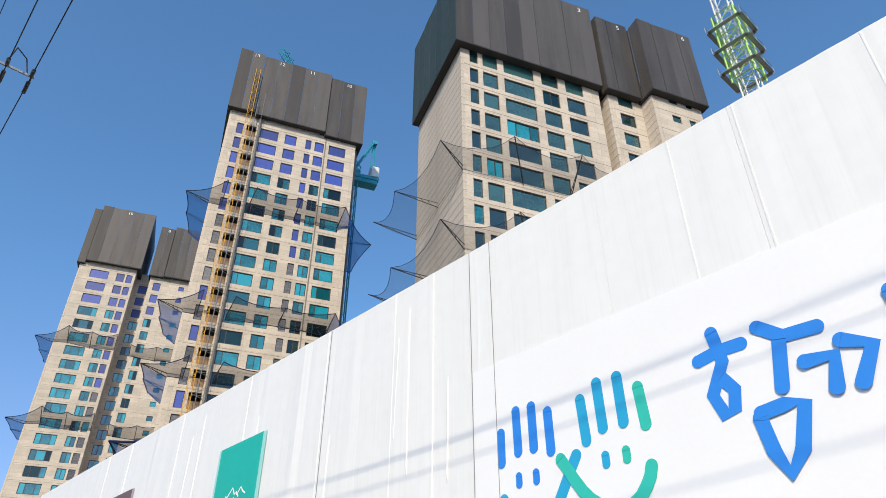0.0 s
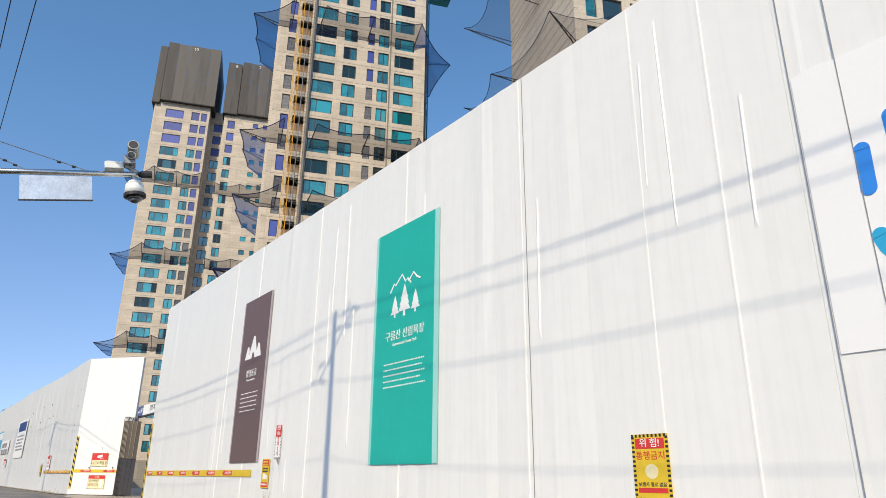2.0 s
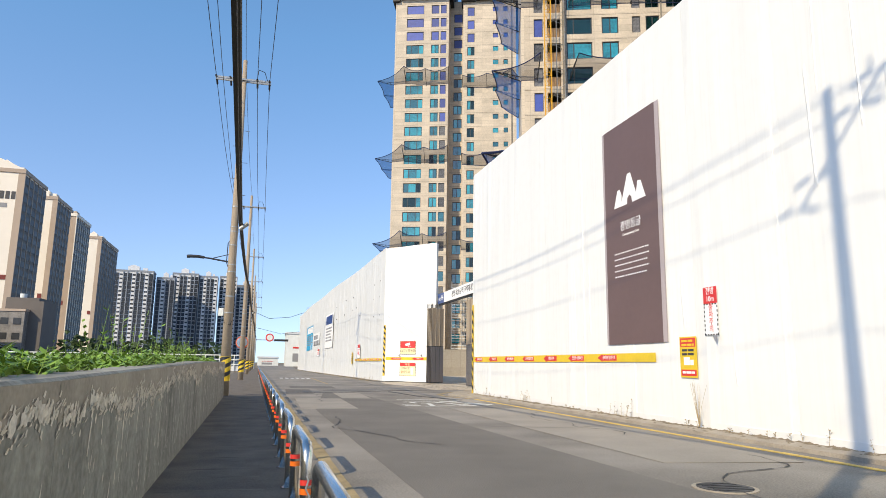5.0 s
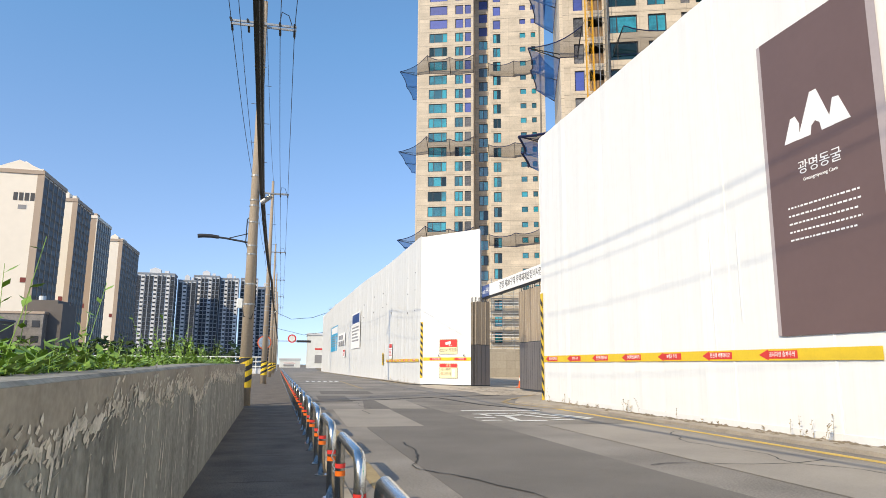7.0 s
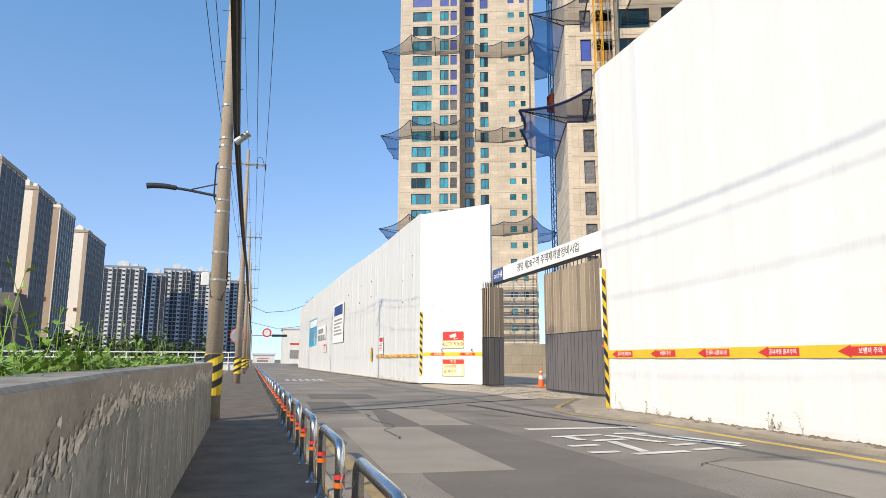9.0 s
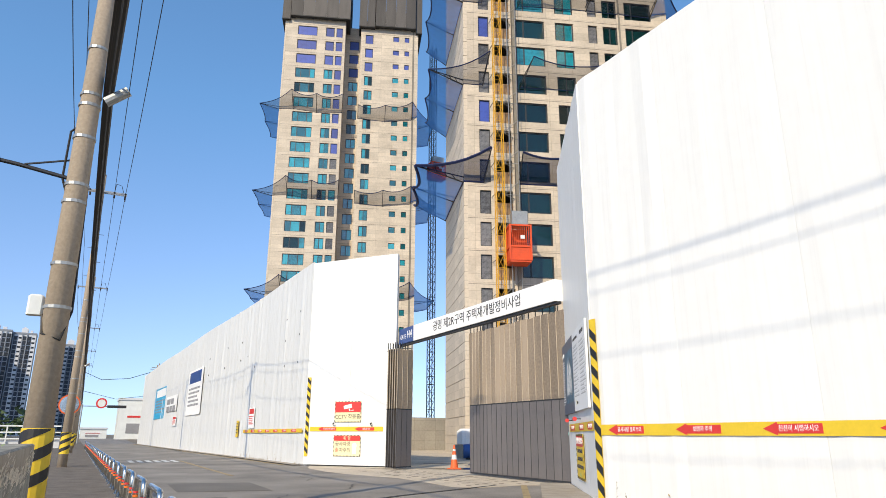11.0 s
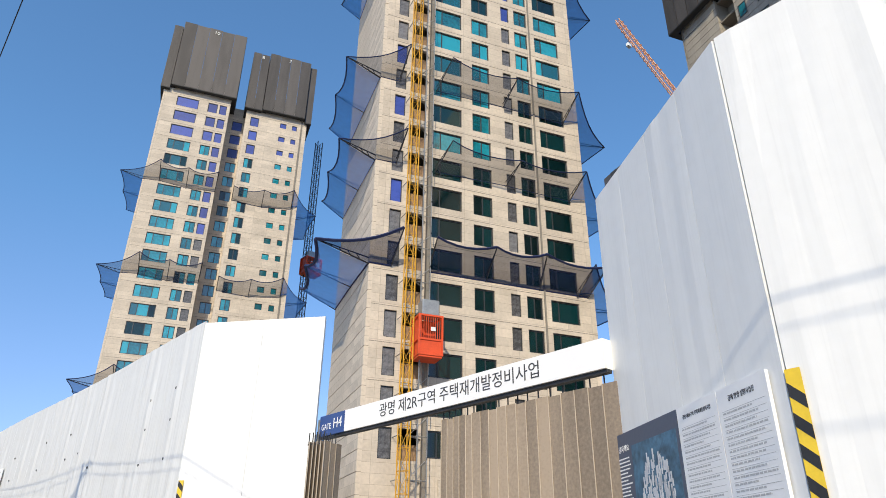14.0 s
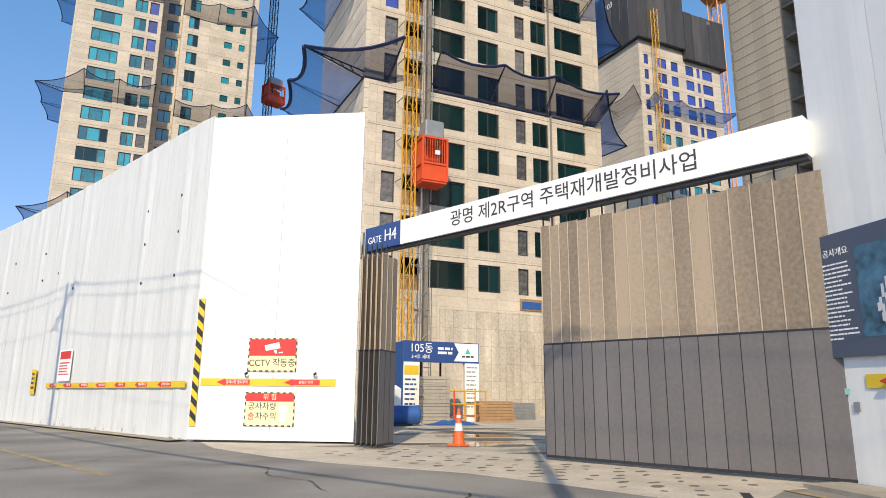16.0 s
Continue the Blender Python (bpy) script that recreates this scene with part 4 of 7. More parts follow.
part("sheet", plate(8.0, 1.7, 0.008), PRINT_WHITE, ps)
bars(ps, 0.4, 1.4, 7.2, 2, 0.8, 0.6, GREY_INK, -0.008, 0.3, seed=23)
sg = thing("warning_sign", pose(line2_x(82.4) - 0.09, 82.4, 1.3, 0, 0, -88.4), "small yellow sign at the end of the tape", "sign")
part("plate", plate(0.6, 1.1, 0.009), YELLOW, sg)
bars(sg, 0.08, 0.95, 0.44, 4, 0.2, 0.1, INK, -0.009, 0.1, seed=22)

# ---- gate ----
beam = thing("gate_beam", pose(11.52, 63.32, 5.74, 0, 0, -90), "white gate header beam with site lettering", "gate header")
part("casing", Geo().box(1.62, -0.12, 0, 12.6, 0.2, 0.73), PRINT_WHITE, beam)
part("label_panel", Geo().box(0, -0.125, 0, 1.62, 0.2, 0.73), NAVY, beam, "navy label panel")
part("track", Geo().box(0, -0.05, -0.09, 12.6, 0.14, 0), DARK_STEEL, beam)
lettering("gate_word", "GATE", 0.3, PRINT_WHITE, beam, pose(0.46, -0.13, 0.3), squeeze=0.85)
lettering("gate_word", "H4", 0.52, PRINT_WHITE, beam, pose(1.18, -0.13, 0.36), squeeze=0.9)
lettering("site_name", "광명 제2R구역 주택재개발정비사업", 0.48, INK, beam, pose(7.15, -0.125, 0.36), squeeze=1.0)
post = thing("gate_post", pose(11.8, 50.45, 0), "dark steel gate post at the wing end", "gate post")
part("shaft", Geo().chamfered(-0.12, -0.1, 0, 0.12, 0.1, 6.5, 0.015), GATE_GREY, post)
post = thing("gate_post", pose(11.5, 63.45, 0), "slim steel post at the gate hinge", "gate post")
part("shaft", Geo().chamfered(-0.07, -0.07, 0, 0.07, 0.07, 6.4, 0.01), GALV, post)


def leaf(m, widths, label, split=2.6, top=5.45, bottom=0.12, hang=0.2):
    """A gate leaf of upright sheets, tan and half clear above, dark grey below, with raised seams between them."""
    lf = thing("gate_leaf", m, label, "gate")
    x = 0.0
    for k, w in enumerate(widths):
        for z0, z1, mt in ((split + 0.02, top - 0.03 * (k % 3 == 1), GATE_TAN), (bottom, split - 0.02, GATE_GREY)):
            part("panel", Geo().prism([(x, 0), (x + 0.02, -0.004), (x + w - 0.02, -0.004), (x + w - 0.004, 0), (x + w - 0.004, 0.03), (x, 0.03)], z0, z1, "xy"), mt, lf)
        part("seam_strip", Geo().chamfered(x - 0.014, -0.022, split + 0.02, x + 0.01, -0.002, top, 0.004), SEAM_PALE, lf, "pale upright seam strip")
        part("seam_groove", Geo().box(x - 0.009, -0.007, bottom, x + 0.005, -0.002, split - 0.02), DARK_STEEL, lf, "dark upright seam")
        x += w
    for rail_box in ((0, -0.008, split - 0.02, x, 0.05, split + 0.02), (0, 0, bottom - 0.06, x, 0.06, bottom), (0, 0.034, top - 0.12, x, 0.07, top - 0.07)):
        part("rail", Geo().box(*rail_box), DARK_STEEL, lf)
    for i in range(len(widths)):
        at = sum(widths[:i])
        part("hanger", Geo().box(at + 0.02, 0.035, top - 0.1, at + 0.05, 0.06, top + hang), DARK_STEEL, lf)
    return lf


leaf(pose(11.62, 56.78, 0, 0, 0, -90), [0.26, 0.26, 0.25, 0.27, 0.26, 0.34, 0.33, 0.32, 0.34, 0.36, 0.35, 0.37, 0.4, 0.41, 0.42, 0.42, 0.42, 0.42], "large folding gate leaf, tan cladding over dark grey sheet")
for i in range(5):
    leaf(Matrix.Translation((10.48 - 0.045 * i, 61.38 + 0.165 * i, 0)) @ pose(0, 0, 0, 0, 0, 25.6), [0.36, 0.36, 0.36], "folded gate leaf standing in a stack", 2.6, 5.3, 0.14, 0.3)

# ---- pale ramp before the gate ----
ramp = thing("ramp", pose(0, 0, 0), "pale concrete ramp with rows of damp recesses", "ramp", kind="structure")
part("slab", Geo().prism([(7.5, 59.4), (7.9, 57.8), (8.3, 56.2), (8.25, 54.0), (8.05, 51.7), (8.6, 51.05), (10.4, 51.3), (11.5, 50.85), (11.5, 63.2), (10.0, 64.7), (8.25, 66.8), (7.5, 64.5), (7.3, 61.5)], 0.001, 0.009, "xy"), APRON, ramp)
# flat dark discs paint the dappled light pattern onto the slab
spot = Geo().prism([(0.13 * math.cos(k * 0.7854), 0.085 * math.sin(k * 0.7854)) for k in range(8)], 0.0, 0.003, "xy").mesh("recess")
r = random.Random(21)
for i in range(6):
    for j in range(16):
        if r.random() < 0.86:
            part("recess", spot, DAPPLE, ramp, m=pose(8.75 + 0.46 * i + r.uniform(-0.06, 0.06), 51.9 + 0.62 * j + 0.3 * (i % 2) + r.uniform(-0.08, 0.08), 0.0095, 0, 0, r.uniform(-30, 30)) @ Matrix.Diagonal((r.uniform(0.5, 1.5), r.uniform(0.5, 1.3), 1, 1)))

# ---- barrier hoops along the footway ----
hoop = thing("barrier_hoop", pose(rail_x(-11.2), -11.2, -0.045, 0, 0, 0.6), "polished stainless barrier hoop with orange reflector bands", "barrier", "hoops along the footway")
L, HT, R = 1.5, 0.74, 0.045
bend = [(0, 0, 0), (0, 0, HT - 0.13), (0, 0.02, HT - 0.06), (0, 0.06, HT - 0.02), (0, 0.13, HT), (0, L - 0.13, HT), (0, L - 0.06, HT - 0.02), (0, L - 0.02, HT - 0.06), (0, L, HT - 0.13), (0, L, 0)]
part("tube", Geo().tube(bend, R, 12), STEEL, hoop, smooth=True)
for y in (0, L):
    part("red_band", Geo().tube([(0, y, 0.45), (0, y, 0.49)], R + 0.003, 12, closed=False), RED, hoop, smooth=True)
    part("orange_band", Geo().tube([(0, y, 0.38), (0, y, 0.425)], R + 0.003, 12, closed=False), REFLECT, hoop, smooth=True)
    part("base_plate", Geo().tube([(0, y, 0), (0, y, 0.012)], 0.085, 14), STEEL, hoop)
chain = Geo()
cp = [(0, L + 1.0 * i / 14, 0.55 - 0.22 * (1 - (2 * i / 14 - 1) ** 2)) for i in range(15)]
for i, (a, b) in enumerate(zip(cp, cp[1:])):
    e = 0.012 * (1 if i % 2 else -1)
    chain.tube([(e, a[1], a[2]), (-e, b[1], b[2])], 0.007, 5)
part("chain", chain, GALV, hoop)
for i in range(1, 52):
    y = -11.2 + 2.5 * i
    copy_thing(hoop, pose(rail_x(y), y, -0.045, 0, 0, 0.6))

# ---- retaining wall and what grows on it ----
wl = thing("retaining_wall", pose(0, 0, 0), "low weathered concrete wall with flaking top coat", "wall", kind="structure")


def wall_face(y, z, out=0.0):
    return (wall_x(y) - 0.016 * (z + 0.06) + out, y, z)


def wall_top(y):
    # the top rises a hand's width along the way
    return 1.244 + 0.1 * min(1, max(0, (y - 20) / 12))


for i in range(18):
    a, b = -28 + 4 * i + 0.002 * (1 - i % 2), -28 + 4 * (i + 1) - 0.002 * (i % 2)
    ta, tb = wall_top(a), wall_top(b)
    part("wall_bay", Geo().add([wall_face(a, -0.06), wall_face(b, -0.06), (wall_x(b) - 0.4, b, -0.06), (wall_x(a) - 0.4, a, -0.06), wall_face(a, ta - 0.018), wall_face(b, tb - 0.018), (wall_x(b) - 0.38, b, tb), (wall_x(a) - 0.38, a, ta), (wall_x(a) - 0.045, a, ta), (wall_x(b) - 0.045, b, tb)],
         [(0, 1, 5, 4), (4, 5, 9, 8), (8, 9, 6, 7), (1, 2, 6, 9, 5), (0, 4, 8, 7, 3), (2, 3, 7, 6), (0, 3, 2, 1)]), CONCRETE_OLD, wl)
for i in range(9):
    a, b = -28 + 8 * i + 0.002, -28 + 8 * (i + 1) - 0.002
    r = random.Random(i)
    coat = Geo()
    y0, n = a + 0.004, 150
    lower = [(y0 + (b - a - 0.008) * j / n, 0.97 + 0.06 * math.sin(j * 0.07 + 2 * i) + 0.025 * math.sin(j * 0.5) - 0.12 * math.exp(-((j - 40) / 12) ** 2) + r.uniform(-0.012, 0.012)) for j in range(n + 1)]
    lower = [(q, h + wall_top(q) - 1.204) for q, h in lower]
    for (ya, za), (yb, zb) in zip(lower, lower[1:]):
        coat.add([wall_face(ya, za, 0.002), wall_face(yb, zb, 0.002), wall_face(yb, wall_top(yb) - 0.02, 0.002), wall_face(ya, wall_top(ya) - 0.02, 0.002)], [(0, 1, 2, 3)])
    part("top_coat", coat, TOP_COAT, wl, "browner flaking top coat")
    fl = Geo()
    for (ya, za), (yb, zb) in zip(lower, lower[1:]):
        ha, hb = 0.05 + 0.035 * math.sin(ya * 3.1 + i), 0.05 + 0.035 * math.sin(yb * 3.1 + i)
        ja, jb = r.uniform(-0.02, 0.03), r.uniform(-0.02, 0.03)
        if r.random() < 0.68:
            fl.add([wall_face(ya, za - 0.03 - ja, 0.004), wall_face(yb, zb - 0.03 - jb, 0.004), wall_face(yb, zb + hb * 0.6 + jb, 0.007), wall_face(ya, za + ha * 0.6 + ja, 0.007)], [(0, 1, 2, 3)])
        for _ in range(4):
            h, q, s0 = r.uniform(0.01, 0.045), r.gauss(-0.01, 0.06), r.uniform(-0.04, 0.04)
            lip = r.uniform(0.006, 0.02)
            fl.add([wall_face(ya + s0, za + q, 0.005), wall_face(yb + s0 - 0.02, zb + q - 0.008, 0.005), wall_face(yb + s0 - 0.025, zb + q + h * 0.7, lip), wall_face(ya + s0 + 0.012, za + q + h, lip)], [(0, 1, 2, 3)])
    for _ in range(90):
        yy, h = r.uniform(a + 0.1, b - 0.1), r.choice((0.04, 0.07, 0.12, 0.2, 0.3)) * r.uniform(0.7, 1.3)
        zz, w = r.uniform(0.1, 0.82), r.uniform(0.008, 0.028)
        lean = r.uniform(0.0, 0.35) * h
        fl.add([wall_face(yy, zz, 0.003), wall_face(yy + w, zz - 0.01, 0.003), wall_face(yy + w * 1.2 + lean * 0.5, zz + h * 0.5, 0.003), wall_face(yy + w * 0.4 + lean, zz + h, 0.003), wall_face(yy - w * 0.3 + lean * 0.5, zz + h * 0.55, 0.003)], [(0, 1, 2, 3, 4)])
    tagged(part("flaking_edge", fl, FLAKE, wl, "pale ragged flakes"), kind="stuff")
sheet("planting_soil", [(-40, -40), (wall_x(-40) - 0.3, -40), (wall_x(44) - 0.3, 44), (-40, 44)], 1.16, EARTH, "raised brown soil behind the low wall", "soil")


def weeds(name, n, y0, y1, x_at, z0, height, label, seed, mat, spread=1.2, leaf_len=0.07):
    """A belt of weeds: bent stalks with pairs of narrow leaves."""
    r, g = random.Random(seed), Geo()
    for _ in range(n):
        y = r.uniform(y0, y1)
        x, h, lean = x_at(y) - r.random() ** 1.5 * spread, height * r.uniform(0.35, 1.0) * (0.6 + 0.4 * math.sin(y * 0.9 + seed)), Vector((r.uniform(-0.3, 0.3), r.uniform(-0.3, 0.3), 1))
        base = Vector((x, y, z0))
        top = base + lean * h
        g.tube([base, base + lean * h * 0.5 + Vector((0.01, 0, 0)), top], 0.004, 3, 0.002)
        for k in range(7):
            p, a, ll = base + lean * h * (0.2 + 0.12 * k), r.uniform(0, 6.28), leaf_len * r.uniform(0.6, 1.5)
            d, s = Vector((math.cos(a), math.sin(a), r.uniform(0.1, 0.8))) * ll, Vector((-math.sin(a), math.cos(a), 0)) * ll * 0.28
            g.add([p, p + d * 0.5 + s, p + d, p + d * 0.5 - s], [(0, 1, 2, 3)])
    return solid(name, g, mat, label, "weeds", kind="stuff")


weeds("weed_belt", 5200, 10, 44, lambda y: wall_x(y) - 0.3, 1.16, 0.35, "bright green weeds growing on top of the wall", 3, LEAF, 1.8, 0.078)
weeds("tall_weeds", 170, 25, 41, lambda y: wall_x(y) - 0.45, 1.16, 0.95, "taller weeds rising above the wall", 4, LEAF, 1.2, 0.07)
weeds("dry_weeds", 70, 12, 45, lambda y: FX - 0.02, 0.07, 0.5, "dry straw weeds at the foot of the hoarding", 5, STRAW, 0.3, 0.05)
weeds("dry_weeds", 26, 66.5, 80, lambda y: line2_x(y) - 0.05, 0.05, 0.4, "dry weeds at the foot of the far hoarding", 6, STRAW, 0.3, 0.05)
dirt = Geo()
r = random.Random(33)
for _ in range(900):
    y = r.uniform(6, 45)
    x, s = FX - 0.03 - abs(r.gauss(0, 0.16)), r.uniform(0.015, 0.07)
    q = [(x + s * math.cos(a) * r.uniform(0.6, 1.3), y + s * 1.6 * math.sin(a) * r.uniform(0.6, 1.3), 0.069) for a in (0.3, 1.6, 2.8, 4.0, 5.2)]
    dirt.add([*q, (x, y, 0.07 + s * r.uniform(0.25, 0.6))], [(k, (k + 1) % 5, 5) for k in range(5)])
solid("dirt_heap", dirt, EARTH, "brown dirt and crumbs along the hoarding foot", "dirt", kind="stuff")
shrub = Geo()
for i in range(9):
    a = rng.uniform(-0.35, 0.35)
    shrub.tube([(FX - 0.12, 28.75, 0.07), (FX - 0.14, 28.75 + a * 0.4, 0.5), (FX - 0.1 - 0.02 * i % 0.1, 28.75 + a, 0.9 + 0.2 * rng.random())], 0.007, 4, 0.002)
solid("dry_shrub", shrub, STRAW, "bare thin shrub against the hoarding", "shrub")

# ---- towers under construction ----
_made = {}


def window_meshes(w, h, kind):
    """Shared frame and pane meshes for one window size; local x across, z up, y inwards."""
    key = (round(w, 2), round(h, 2), kind)
    if key not in _made:
        f = Geo()
        t = 0.11 if w > 1.3 else 0.07
        for b in ((0, 0, w, t), (0, h - t, w, h), (0, t, t, h - t), (w - t, t, w, h - t)):
            f.box(b[0], 0, b[1], b[2], 0.09, b[3])
        if kind == "glass" and w > 1.2:
            cut = 0.28 * w if w > 2.2 else 0.5 * w
            f.box(cut - 0.055, 0.01, t, cut + 0.055, 0.085, h - t)
            if w > 3:
                f.box(0.72 * w - 0.055, 0.01, t, 0.72 * w + 0.055, 0.085, h - t)
        edges = [t, w - t]
        if kind == "glass" and w > 1.2:
            edges = [t, cut - 0.055, cut + 0.055, w - t]
            if w > 3:
                edges = [t, cut - 0.055, cut + 0.055, 0.72 * w - 0.055, 0.72 * w + 0.055, w - t]
        panes = [Geo().box(a, 0.04 + 0.02 * (k % 2), t, b, 0.052 + 0.02 * (k % 2), h - t).mesh("pane") for k, (a, b) in enumerate(zip(edges[::2], edges[1::2]))]
        _made[key] = f.mesh("window"), panes
    return _made[key]


def dark_copy(me):
    """The same pane mesh for darker glass."""
    if me.name not in _made:
        twin = me.copy()
        twin.materials.clear()
        _made[me.name] = twin
    return _made[me.name]


def window(parent, x, y, z, w, h, kind, rnd, turn=0.0):
    fm, panes = window_meshes(w, h, "glass" if kind == "dark" else kind)
    wd = part("window", fm, FRAME, parent, m=pose(x, y, z, 0, 0, turn))
    mt = {"glass": GLASS, "dark": GLASS_DARK, "veil": GLASS_VEIL, "blue": BLUE_FILM, "grey": GREY_FILM}[kind]
    for pm in panes:
        dark = kind == "dark" or (kind == "glass" and len(panes) > 1 and rnd.random() < 0.14)
        part("pane" if kind in ("glass", "dark", "veil") else "film", dark_copy(pm) if dark else pm, GLASS_DARK if dark else mt, wd)


def facade(parent, s0, s1, y, z0, z1, cols, rows, style, thick=0.35):
    """A front wall with real openings: piers, and bands between windows. cols: (x0, x1, height); rows: opening tops."""
    g = Geo()
    at = s0
    for i, (a, b, h) in enumerate(cols):
        g.box(at, y, z0, a, y + thick, z1)
        z = z0
        for j, top in enumerate(rows):
            if top - h > z + 0.05 and top < z1:
                g.box(a, y, z, b, y + thick, top - h)
                kind = style(i, j)
                if kind:
                    window(parent, a, y + 0.12, top - h, b - a, h, kind, rng)
                z = top
        g.box(a, y, z, b, y + thick, z1)
        at = b
    g.box(at, y, z0, s1, y + thick, z1)
    part("front_wall", g, CONCRETE, parent)
    line = Geo().box(s0, y - 0.012, 0.32, s1, y, 0.36).mesh("joint")
    for top in rows:
        part("joint", line, SLAB, parent, m=pose(0, 0, top))


def side_wall(parent, y0, y1, x, z1, pitch, thick, mat=None, name="side_wall"):
    """A blank end wall cast in lifts, with open joints between them."""
    n = max(1, round(z1 / pitch))
    pitch = z1 / n
    lift = Geo().box(x, y0, 0, x + thick, y1, pitch - 0.05).box(x + 0.05, y0 + 0.02, pitch - 0.05, x + thick, y1 - 0.02, pitch).mesh("wall_lift")
    for k in range(n):
        part("wall_lift", lift, mat or CONCRETE, parent, m=pose(0, 0, k * pitch))


def shell(parent, s0, s1, y0, y1, z1, rows, front=False):
    """Floors, back wall and roof behind a front wall."""
    part("back_wall", Geo().box(s0, y1 - 0.3, 0, s1, y1, z1), CONCRETE, parent)
    part("core_wall", Geo().box(s0 + 0.4, y0 + 4.0, 0, s1 - 0.4, y0 + 4.2, z1), SLAB, parent)
    for top in rows:
        part("floor_slab", Geo().box(s0 + 0.3, y0 + 0.35, top + 0.35, s1 - 0.3, y1 - 0.3, top + 0.55), SLAB, parent)


def screen(parent, s0, s1, y0, y1, z0, z1, step=2.4, mat=None, left=None, numbers=()):
    """The dark climbing screen round the top floors: tall sheet panels on a rail frame."""
    n = max(1, round((s1 - s0) / step))
    w = (s1 - s0) / n
    for i in range(n):
        o = 0.03 * (i % 2)
        part("screen_panel", Geo().box(s0 + i * w + 0.02, y0 - o, z0, s0 + (i + 1) * w - 0.02, y0 + 0.08 - o, z1 - 0.12 * (i % 2)), mat or SCREEN, parent)
        part("screen_panel", Geo().box(s0 + i * w + 0.02, y1 - 0.08, z0, s0 + (i + 1) * w - 0.02, y1, z1), mat or SCREEN, parent)
    m = max(1, round((y1 - y0) / step))
    d = (y1 - y0) / m
    for i in range(m):
        for x in (s0, s1 - 0.08):
            part("screen_panel", Geo().box(x, y0 + 0.1 + i * d, z0, x + 0.08, y0 + (i + 1) * d - 0.02, z1 - 0.1 * (i % 2)), (left if left and x == s0 else mat) or SCREEN, parent)
    hem = Geo().box(s0, y0 - 0.05, z0 - 0.2, s1, y0 + 0.75, z0 - 0.05).box(s0, y1 - 0.75, z0 - 0.2, s1, y1, z0 - 0.05)
    hem.box(s0, y0 + 0.75, z0 - 0.2, s0 + 0.75, y1 - 0.75, z0 - 0.05).box(s1 - 0.75, y0 + 0.75, z0 - 0.2, s1, y1 - 0.75, z0 - 0.05)
    part("screen_hem", hem, SCREEN_EDGE, parent)
    for x, text in numbers:
        lettering("number", text, 1.0, CRANE_WHITE, parent, pose(x, y0 - 0.08, z1 - 0.9), 0.01)


def net(inner, outer, label, sag=0.9, mat=None, seg=6, heavy=1.0):
    """A catch net: cloth between a rope on the wall and one on outrigger brackets."""
    nt = thing("safety_net", pose(0, 0, 0), label, "safety net", "safety nets on the towers")
    inner, outer = [Vector(p) for p in inner], [Vector(p) for p in outer]
    cloth = Geo()
    for (a, b), (c, d) in zip(zip(inner, inner[1:]), zip(outer, outer[1:])):
        pts = []
        for i in range(seg + 1):
            u = i / seg
            for k in range(6):
                v = k / 5
                p = (a.lerp(b, u)).lerp(c.lerp(d, u), v)
                p = p - Vector((0, 0, sag * (4 * u * (1 - u) * v + 1.2 * v * (1 - v))))
                pull = 4 * u * (1 - u) * v * 0.12
                pts.append(p.lerp(a.lerp(b, u), pull))
        cloth.add(pts, [(i * 6 + k, (i + 1) * 6 + k, (i + 1) * 6 + k + 1, i * 6 + k + 1) for i in range(seg) for k in range(5)])
        rope = [pts[i * 6 + 5] for i in range(seg + 1)]
        thin = 0.4 if mat is NET_PALE else heavy
        part("rope", Geo().tube(rope, 0.065 * thin, 4), NET_EDGE, nt)
        part("rope", Geo().tube([pts[i * 6] for i in range(seg + 1)], 0.04 * thin, 4), NET_EDGE, nt)
    part("net", cloth, mat or NET_BLUE, nt, smooth=True)
    for a, c in zip(inner, outer):
        low = a - Vector((0, 0, 0.1))
        g = Geo().tube([low, c], 0.05, 4).tube([low + Vector((0, 0, 0.5)), c], 0.04, 4)
        for k in range(1, 6):
            g.tube([low.lerp(c, k / 6), (low + Vector((0, 0, 0.5))).lerp(c, (k + 0.5) / 6)], 0.025, 3)
        part("bracket", g, DARK_STEEL, nt)
    return nt


def local(base, pts, turn=-20):
    m = pose(*base, 0, 0, 0, turn)
    return [m @ Vector(p) for p in pts]


def mast(name, m, height, mat, label, category, size=0.65, step=1.5, leg=0.045, cage=None):
    """A lattice mast of equal sections."""
    ms = thing(name, m, label, category)
    g, h = Geo(), size / 2
    corner = [(-h, -h), (h, -h), (h, h), (-h, h)]
    for x, y in corner:
        g.tube([(x, y, 0), (x, y, step)], leg, 5)
    for (ax, ay), (bx, by) in zip(corner, corner[1:] + corner[:1]):
        g.tube([(ax, ay, 0), (bx, by, 0)], leg * 0.5, 4)
        g.tube([(ax, ay, 0), (bx, by, step)], leg * 0.45, 4)
    me = g.mesh("section")
    for i in range(int(height / step)):
        part("section", me, mat, ms, m=pose(0, 0, i * step))
    return ms


# tower behind the gate
B2 = (30.87, 79.7)
T2 = pose(*B2, 0, 0, 0, -20)
tw = thing("tower_block", T2, "raw concrete apartment tower with dark climbing screen on top", "building", "apartment towers under construction")
rows2 = [10.65 + 2.973 * k for k in range(23)]
cols2 = [(-4.35, -3.34, 2.2), (-2.85, -1.35, 2.25), (-0.68, 2.18, 1.98), (3.27, 5.12, 1.98), (6.63, 7.55, 1.98), (8.14, 9.64, 1.98), (10.47, 13.27, 1.98)]


